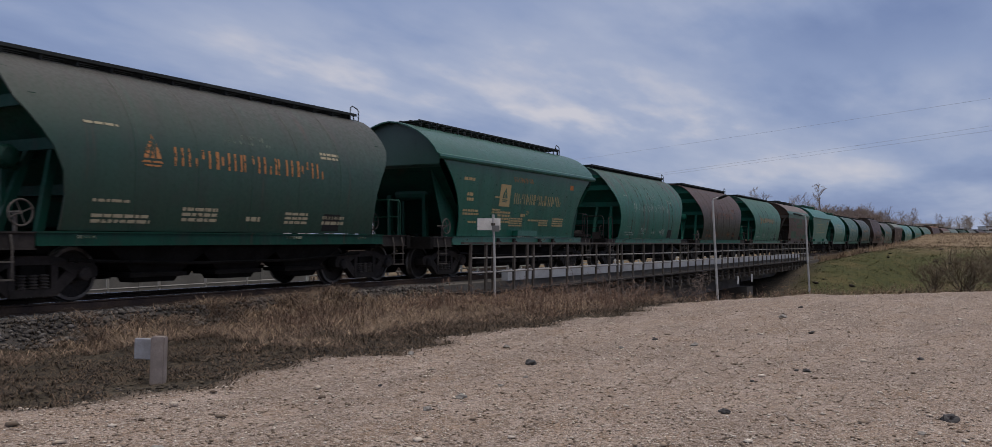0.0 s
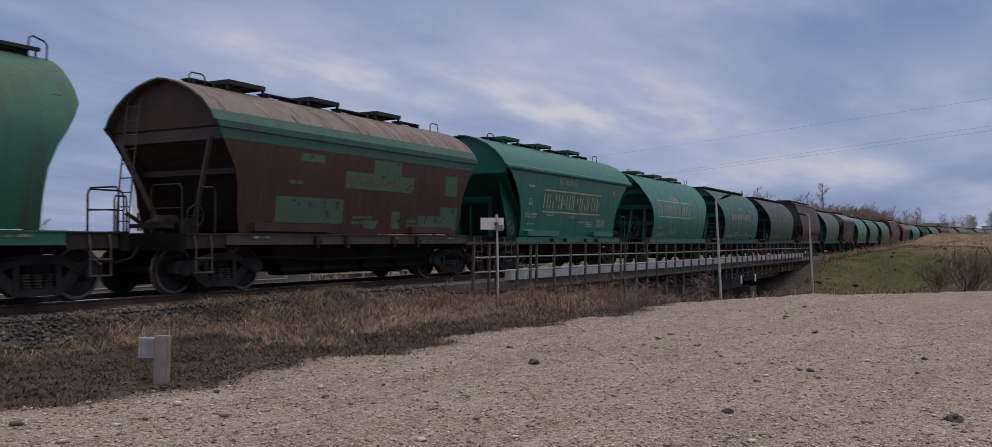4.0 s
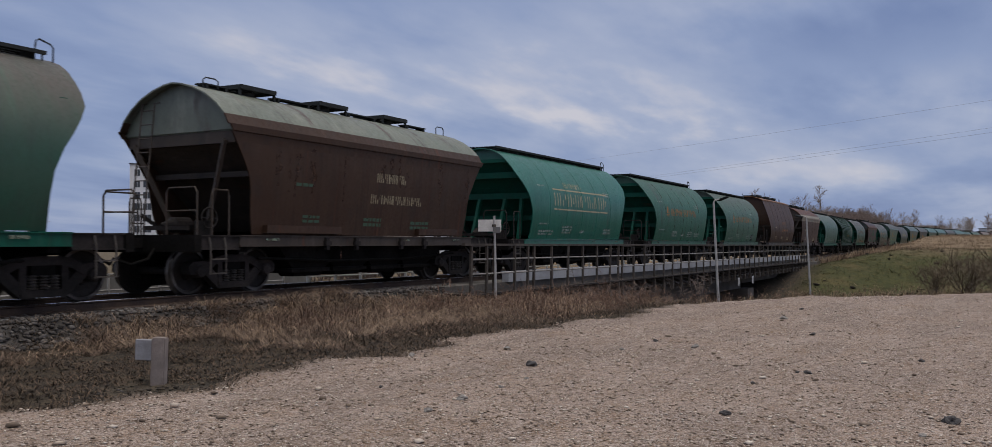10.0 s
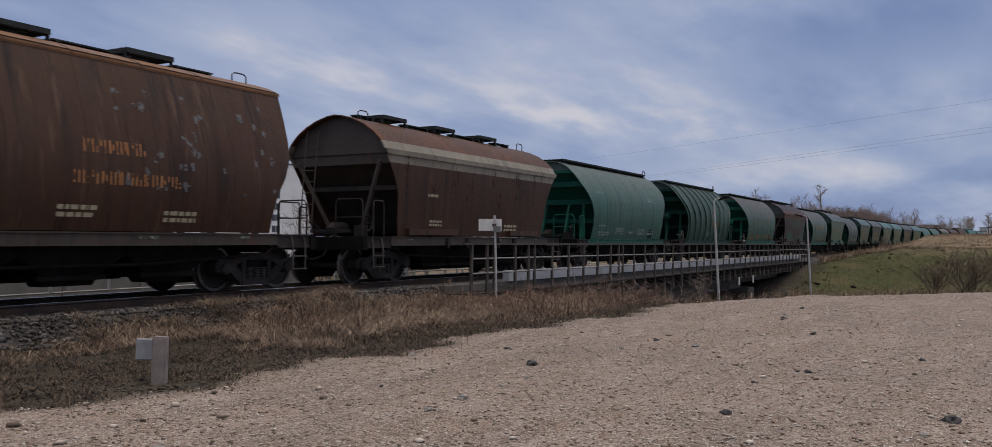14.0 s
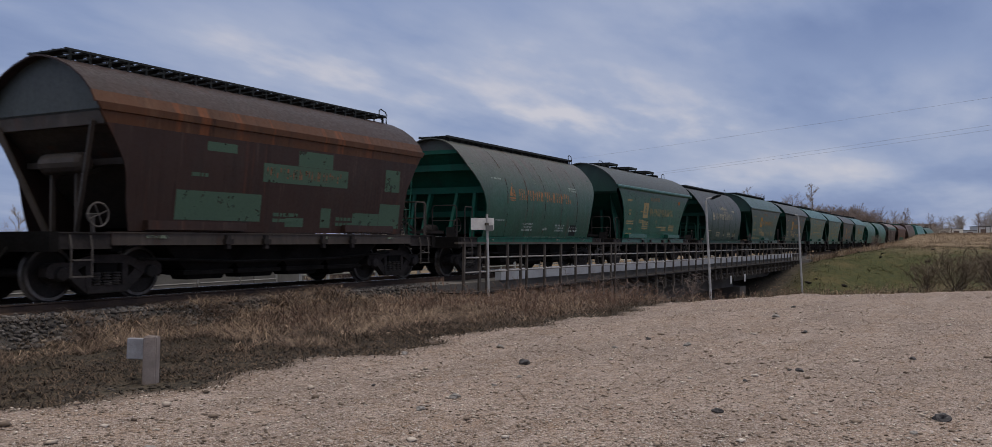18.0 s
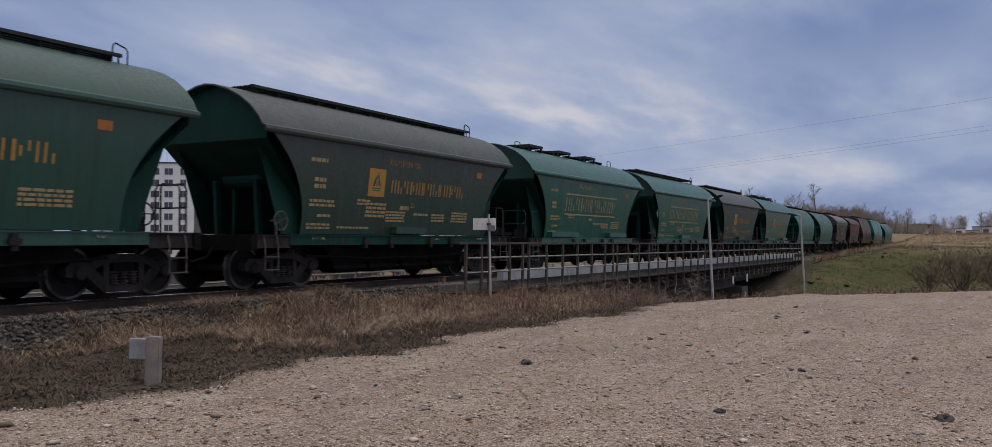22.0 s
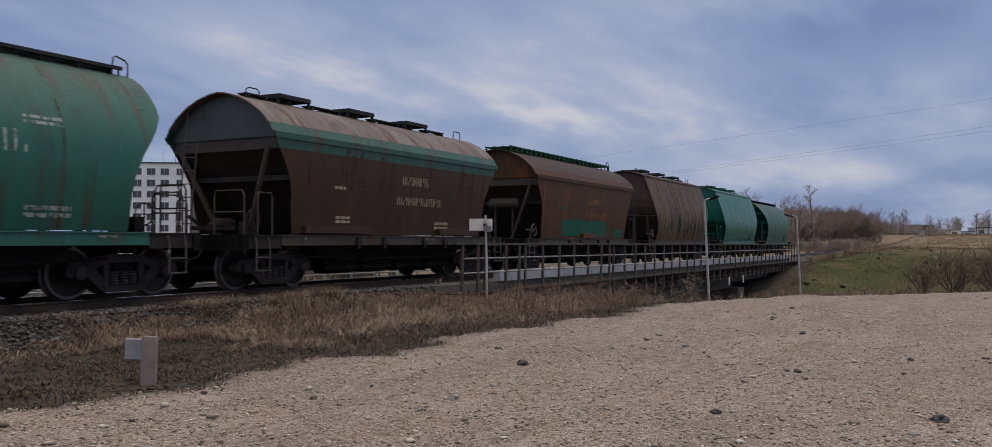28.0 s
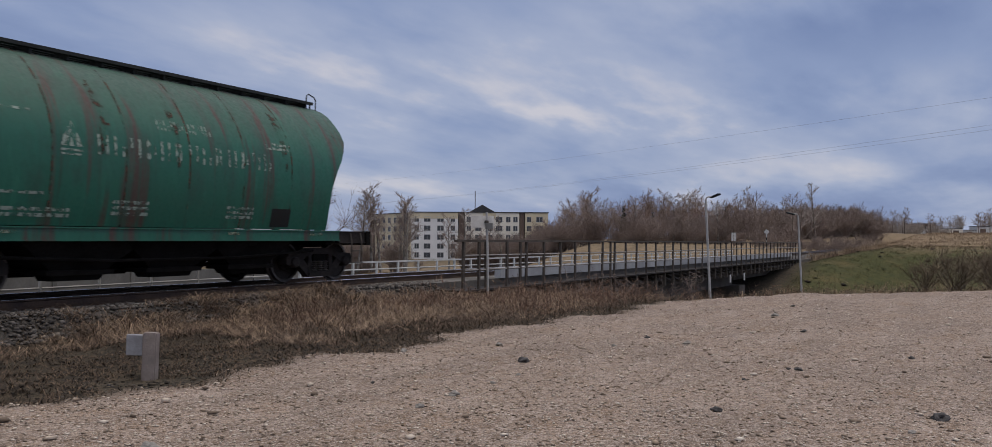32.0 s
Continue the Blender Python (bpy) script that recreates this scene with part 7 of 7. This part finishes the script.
def in_yard(rng):
    """More densely strewn near the eye."""
    while True:
        r = 4.5 + 24 * rng.random() ** 1.6
        a = rng.uniform(-0.12, 1.12)
        x, y = r * math.cos(a), r * math.sin(a)
        if y < gravel_edge(x) + 0.15 and x < crest_x(y) + 1:
            return x, y


stones("gravel_pebbles", "pale loose pebbles strewn over the gravel yard", 46000, in_yard, lambda r: 0.006 + 0.017 * r.random() ** 3, M_PEBBLE, 11, 0.45)
stones("gravel_chips", "larger flat chips lying in the gravel", 520, in_yard, lambda r: 0.018 + 0.04 * r.random() ** 2.5, M_PEBBLE, 12, 0.5)
stones("track_ballast", "crushed grey ballast stones along the rails", 9000, lambda r: (r.uniform(1, 23), TRACK_Y - 0.65 - 1.9 * r.random() if r.random() < 0.8 else r.uniform(14.0, 16.4)), lambda r: 0.028 + 0.03 * r.random(), M_CRUSHED, 13, 0.8)
M_CLOD = island_mat("soil_clods", (0.026, 0.021, 0.016), (0.13, 0.10, 0.07), (0.05, 0.04, 0.03))
stones("soil_clods", "dark clods of mossy soil at the foot of the bank", 6000, lambda r: (lambda x: (x, gravel_edge(x) + 0.1 + 3.6 * r.random() ** 1.2))(r.uniform(2, 15)), lambda r: 0.009 + 0.032 * r.random() ** 4, M_CLOD, 15, 0.55, "soil")
stones("slope_mounds", "small earth mounds scattered over the green slope", 46, lambda r: (r.uniform(64, 84), r.uniform(-10, 10)), lambda r: 0.12 + 0.16 * r.random(), M_CLOD, 16, 0.45, "soil")
stones("bank_rubble", "stones and rubble at the foot of the bank", 420, lambda r: (lambda x: (x, gravel_edge(x) + abs(r.normal(0, 0.5))))(r.uniform(4, 21)), lambda r: 0.008 + 0.03 * r.random() ** 3, M_CRUSHED, 14, 0.5)


M_RUBBLE = island_mat("pale_rubble", (0.10, 0.092, 0.085), (0.42, 0.39, 0.36), (0.22, 0.20, 0.185))
stones("crest_rubble", "heap of pale grey rubble before the bridge end", 700, lambda r: (lambda k, a: (19.9 + 1.9 * k * math.cos(a), 11.2 + 1.1 * k * math.sin(a)))(r.random() ** 0.6, r.uniform(0, 6.28)), lambda r: 0.03 + 0.06 * r.random() ** 2, M_RUBBLE, 17, 0.7)


def loose_stone(x, y, w, dark, seed):
    rng = random.Random(seed)
    bm = bmesh.new()
    bmesh.ops.create_icosphere(bm, subdivisions=3, radius=w / 2)
    for v in bm.verts:
        n = noise.noise(v.co * (2.2 / w) + Vector((seed, 0, 0)))
        v.co *= 1 + 0.75 * n + 0.10 * noise.noise(v.co * (9 / w))
        v.co.z *= 0.62
        if v.co.z < -w * 0.2:
            v.co.z = -w * 0.2
    o = new("loose_stone", mesh_of("loose_stone", bm))
    o.data.materials.append(M_STONE_DARK if dark else M_STONE_PALE)
    o.matrix_basis = pose(x, y, ground_z(x, y) + w * 0.16, 0, 0, rng.uniform(0, 360))
    tagged(o, "dark blue-grey broken stone lying on gravel" if dark else "pale weathered stone half sunk in gravel", "stone", "loose stones")


M_STONE_DARK = plain("stone_slate", (0.095, 0.088, 0.088), (0.05, 0.047, 0.047), 0.8, 0, 8, 60, 0.4)
M_STONE_PALE = plain("stone_pale", (0.30, 0.28, 0.26), (0.20, 0.185, 0.17), 0.9, 0, 8, 60, 0.4)
for k, (x, y, w, dark) in enumerate(((9.68, 4.75, 0.17, 1), (7.71, 1.91, 0.11, 1), (8.3, 0.19, 0.148, 1), (4.40, 5.09, 0.13, 0), (12.98, 4.27, 0.096, 1), (9.72, 2.11, 0.062, 1), (10.59, 1.8, 0.058, 1), (10.6, 1.69, 0.10, 1), (12.53, 0.61, 0.098, 1), (18.06, 3.32, 0.17, 0), (20.66, 3.41, 0.11, 1), (11.01, 5.77, 0.124, 0), (7.35, 4.34, 0.12, 0), (6.7, 4.31, 0.10, 0), (8.72, 4.33, 0.06, 0), (8.06, 4.3, 0.06, 0), (12.48, 3.52, 0.12, 0), (7.65, 0.37, 0.069, 0), (14.98, 2.31, 0.12, 1), (11.61, 4.3, 0.08, 0), (9.71, 6.5, 0.099, 0), (7.58, 5.46, 0.053, 1))):
    loose_stone(x, y, w * 0.78, dark, k + 3)


# ---------------------------------------------------------------- grass
def blades(name, label, tufts, per, length, width, lay, material, seed, where, spread=0.10, category="grass", fan=0.8):
    """Tufts of bent blades: three vertices to a joint, two joints."""
    rng = np.random.default_rng(seed)
    V, F = [], []
    k = 0
    # the ground under each tuft carries all its blades
    for _ in range(tufts):
        x, y, scale = where(rng)
        n = rng.integers(per // 2, per + 1)
        lean = rng.uniform(0, 6.28)
        for _ in range(n):
            px, py = x + rng.normal(0, spread), y + rng.normal(0, spread)
            z = stone_z(px, py) - 0.02
            if (px - 6.5) ** 2 + (py - 7.5) ** 2 < 0.32:
                continue
            a = lean + rng.normal(0, fan)
            ln = length * scale * rng.uniform(0.35, 1.3)
            l1 = min(1.05, lay * rng.uniform(0.45, 1.0))
            dx, dy = math.cos(a), math.sin(a)
            w = width * rng.uniform(0.6, 1.3)
            sx, sy = -dy * w / 2, dx * w / 2
            m1 = (px + dx * ln * 0.5 * l1, py + dy * ln * 0.5 * l1, z + ln * 0.55 * (1 - 0.45 * l1))
            m2 = (px + dx * ln * (0.5 * l1 + 0.5 * min(1, l1 * 1.5)), py + dy * ln * (0.5 * l1 + 0.5 * min(1, l1 * 1.5)), z + ln * max(0.12, 0.95 - 0.85 * l1))
            V += [(px - sx, py - sy, z), (px + sx, py + sy, z), (m1[0] + sx * 0.8, m1[1] + sy * 0.8, m1[2]), (m1[0] - sx * 0.8, m1[1] - sy * 0.8, m1[2]), m2]
            F += [(k, k + 1, k + 2, k + 3), (k + 3, k + 2, k + 4)]
            k += 5
    me = mesh_from(name, V, F)
    me.materials.append(material)
    return tagged(new(name, me), label, category, kind="stuff")


M_STRAW = island_mat("dry_straw", (0.055, 0.038, 0.028), (0.40, 0.30, 0.20), (0.18, 0.122, 0.082))
M_STRAW_BANK = island_mat("matted_straw", (0.045, 0.030, 0.023), (0.58, 0.43, 0.30), (0.17, 0.115, 0.082), patches=(0.085, 0.055, 0.040))
M_STRAW_DARK = island_mat("dead_leaves_dark", (0.028, 0.021, 0.016), (0.15, 0.105, 0.070), (0.055, 0.040, 0.029))
M_LITTER = island_mat("leaf_litter_brown", (0.022, 0.017, 0.013), (0.19, 0.13, 0.088), (0.052, 0.038, 0.028))
M_WEED = island_mat("dead_weed_stems", (0.065, 0.038, 0.028), (0.36, 0.24, 0.165), (0.17, 0.11, 0.08), patches=(0.15, 0.092, 0.068))
M_GRASS = island_mat("short_green_grass", (0.040, 0.043, 0.018), (0.17, 0.138, 0.07), (0.068, 0.070, 0.028))


def straw_cover(x, y):
    """How thickly straw lies on the bank: clumps with bare dark soil between."""
    n = noise.noise((x * 0.55, y * 0.9, 2)) + 0.55 * noise.noise((x * 1.7, y * 2.3, 6)) + 0.3 * noise.noise((x * 4.1, y * 4.7, 8))
    up = y - gravel_edge(x)
    bare = 0.75 * interp(math.hypot((x - 7.6) / 3.4, (y - 9.2) / 1.7), (0.55, 1.25), (1, 0))
    foot = interp(up, (0.3, 1.5), (0.75, 0.0)) * interp(x, (9, 13), (1, 0.35))
    rich = interp(x, (9.5, 13.0), (0.0, 0.35)) + 0.5 * interp(math.hypot((x - 4.9) / 1.2, (y - 8.9) / 0.8), (0.6, 1.2), (1, 0)) + 0.3 * interp(y, (10.6, 11.6), (0, 1))
    return n + rich - bare - foot


def on_bank(x0, x1, lo, hi, seed, cut=0.0):
    def f(rng):
        while True:
            x = rng.uniform(x0, x1)
            e = gravel_edge(x)
            y = e + lo + (hi - lo) * rng.random()
            if y > (12.5 if x < 8 else 13.2) or (x - 6.8) ** 2 + (y - 7.6) ** 2 < 0.3:
                continue
            n = straw_cover(x, y) + 0.25 * noise.noise((x * 1.3, y * 1.3, seed))
            if n > cut - rng.random() * 0.15:
                return x, y, 0.65 + 0.5 * min(1.2, max(0, n - cut))
    return f


blades("dry_grass", "matted straw-coloured dry grass on the railway bank", 560, 85, 0.72, 0.008, 1.9, M_STRAW_BANK, 21, on_bank(2.0, 21.5, 0.9, 6.2, 2, 0.20), 0.07, fan=1.3)
blades("fallen_straw", "flattened straw lying over the bank", 900, 26, 0.42, 0.008, 2.2, M_STRAW_BANK, 29, on_bank(2.0, 22, 0.6, 6.0, 11, 0.0), 0.16, fan=0.9)
blades("matted_litter", "dark dead grass and leaf litter on the bank", 4600, 18, 0.24, 0.009, 1.5, M_STRAW_DARK, 22, on_bank(2.0, 22, 0.15, 5.8, 5, -0.75), 0.2, fan=1.5)
blades("leaf_litter", "brown leaf litter and bits of dead grass on bare soil", 4200, 12, 0.14, 0.011, 1.5, M_LITTER, 28, lambda r: (lambda x: (x, gravel_edge(x) - 0.05 + 3.4 * r.random() ** 1.2, 1.0))(r.uniform(2, 15)), 0.16, fan=3.0)
blades("tall_grass", "taller pale dry grass near the bridge", 520, 30, 0.58, 0.009, 1.3, M_STRAW_BANK, 23, on_bank(9.5, 22.0, 1.6, 6.2, 8, 0.35), 0.08, fan=1.4)


def weeds(name, label, n, where, seed, hmin, hmax, material):
    """Upright dead stems with a few side shoots."""
    rng = random.Random(seed)
    V, F = [], []
    for _ in range(n):
        x, y = where(rng)
        h = rng.uniform(hmin, hmax) * (0.75 + 0.8 * max(-0.5, noise.noise((x * 0.9, y * 0.9, seed))))
        p, d = limb(V, F, Vector((x, y, ground_z(x, y) - 0.05)), Vector((rng.uniform(-0.5, 0.5), rng.uniform(-0.5, 0.5), 1)), h, 0.005, 0.002, rng, 0.08, 3, 3)
        for j in range(rng.randint(3, 7)):
            q = p[rng.randint(1, 3)]
            limb(V, F, q, Vector((rng.uniform(-1, 1), rng.uniform(-1, 1), rng.uniform(0.1, 1.2))), h * rng.uniform(0.12, 0.34), 0.006, 0.004, rng, 0.2, 2, 3)
    me = mesh_from(name, V, F)
    me.materials.append(material)
    return tagged(new(name, me), label, "weeds", kind="stuff")


weeds("dead_weeds", "brown dead weed stems along the top of the bank", 650, lambda r: (r.uniform(11.5, 22.5), r.triangular(8.4, 12.6, 11.4)), 31, 0.2, 0.5, M_WEED)
weeds("dead_weeds_crest", "reddish dead weeds at the crest before the bridge", 1500, lambda r: (lambda x: (x, r.uniform(6.9 + max(0, 18.5 - x) * 0.2, 11.2)))(r.uniform(16.0, 24.5)), 32, 0.2, 0.62, M_WEED)
weeds("road_verge_weeds", "dead weeds on the verge under the bridge", 750, lambda r: (lambda y: (crest_x(y) + r.uniform(0.8, 16), y))(r.uniform(3.5, 10.2)), 33, 0.25, 0.6, M_WEED)
weeds("bank_foot_weeds", "pale dead weeds at the foot of the green slope", 1200, lambda r: (r.uniform(46, 62), r.uniform(-6, 11)), 34, 0.3, 0.9, M_STRAW)
blades("trackside_grass", "tall pale dry grass beside the far track", 1500, 10, 0.85, 0.03, 0.45, M_STRAW, 27, lambda r: (lambda q: (lambda p, o: (p[0] + math.sin(p[2]) * o, p[1] - math.cos(p[2]) * o, 1.0))(on_track(q), 2.6 + 3.5 * r.random()))(r.uniform(80, 150)), 0.35)
blades("verge_grass", "pale dry grass along the road verge", 1300, 10, 0.35, 0.014, 0.8, M_STRAW, 24, lambda r: (lambda y: (crest_x(y) + r.uniform(0.3, 9), y, 1.0))(r.uniform(-6, 10)))
blades("slope_grass", "short green grass on the slope beyond the road", 6500, 9, 0.22, 0.026, 0.95, M_GRASS, 25, lambda r: (r.uniform(60, 88), r.uniform(-14, 11.2), 1.0), 0.3)
blades("field_grass", "tall straw-coloured grass on the field above the slope", 9000, 8, 0.34, 0.022, 0.9, M_STRAW, 26, lambda r: (lambda x: (x, r.uniform(-22, 11.0) if x < 118 else r.uniform(-22, 7.5), 1.0))(84 + 90 * r.random() ** 1.4), 0.35)


def crest_bush(x, y, h, seed):
    """A thin dead bush in front of the railing."""
    t = empty("dead_bush", "thin leafless bush before the bridge railing", "shrub", pose(x, y, ground_z(x, y) - 0.05))
    rng = random.Random(seed)
    V, F = [], []
    for s in range(6):
        p, d = limb(V, F, Vector((0, 0, 0)), Vector((rng.uniform(-0.5, 0.5), rng.uniform(-0.5, 0.5), 1)), h * rng.uniform(0.6, 1), 0.012, 0.004, rng, 0.15, 4, 4)
        for j in range(9):
            q = p[rng.randint(1, 4)]
            b, e = limb(V, F, q, Vector((rng.uniform(-1, 1), rng.uniform(-1, 1), rng.uniform(0, 1))), h * 0.3, 0.006, 0.003, rng, 0.25, 2, 3)
            for n in range(3):
                limb(V, F, b[rng.randint(1, 2)], Vector((rng.uniform(-1, 1), rng.uniform(-1, 1), rng.uniform(-0.2, 1))), h * 0.14, 0.004, 0.002, rng, 0.25, 2, 3)
    part("stem", mesh_from("stem", V, F), M_TWIG, t)


crest_bush(26.5, 10.6, 1.9, 1)
crest_bush(28.2, 10.3, 1.5, 2)
crest_bush(24.5, 10.4, 1.2, 3)
crest_bush(33.0, 10.2, 1.4, 4)
crest_bush(36.0, 9.9, 1.2, 5)


# ---------------------------------------------------------------- motion
def wagon_pose(i, t):
    q = FIRST + PITCH * i + SLACK[i] - SPEED * t
    xa, ya, _ = on_track(q - BOGIE_X)
    xb, yb, _ = on_track(q + BOGIE_X)
    return pose((xa + xb) / 2, (ya + yb) / 2, RAIL_Z - fall((xa + xb) / 2), 0, 0, math.degrees(math.atan2(yb - ya, xb - xa)))


def motions():
    """The train runs past at a steady 55 km/h."""
    for i, w in enumerate(TRAIN):
        walk(w, [(float(t), wagon_pose(i, t)) for t in range(33)])
    # the wheels roll while their wagon passes the eye
    step = 0.04
    for i, w in enumerate(TRAIN):
        near = (FIRST + PITCH * i + SLACK[i] - 13.0) / SPEED
        t0, t1 = max(0.0, near - 0.9), min(32.0, near + 1.1)
        if t1 - t0 < 0.2:
            continue
        times = sorted({0.0, 32.0, *(round(t0 + k * step, 3) for k in range(int((t1 - t0) / step) + 1))})
        for bog in (c for c in w.children if c.name.startswith("bogie")):
            for ws in (c for c in bog.children if c.name.startswith("wheelset")):
                x = ws.location.x
                walk(ws, [(t, pose(x, 0, 0.475, 0, -math.degrees((min(max(t, t0), t1) - t0) * SPEED / 0.475), 0)) for t in times])


motions()
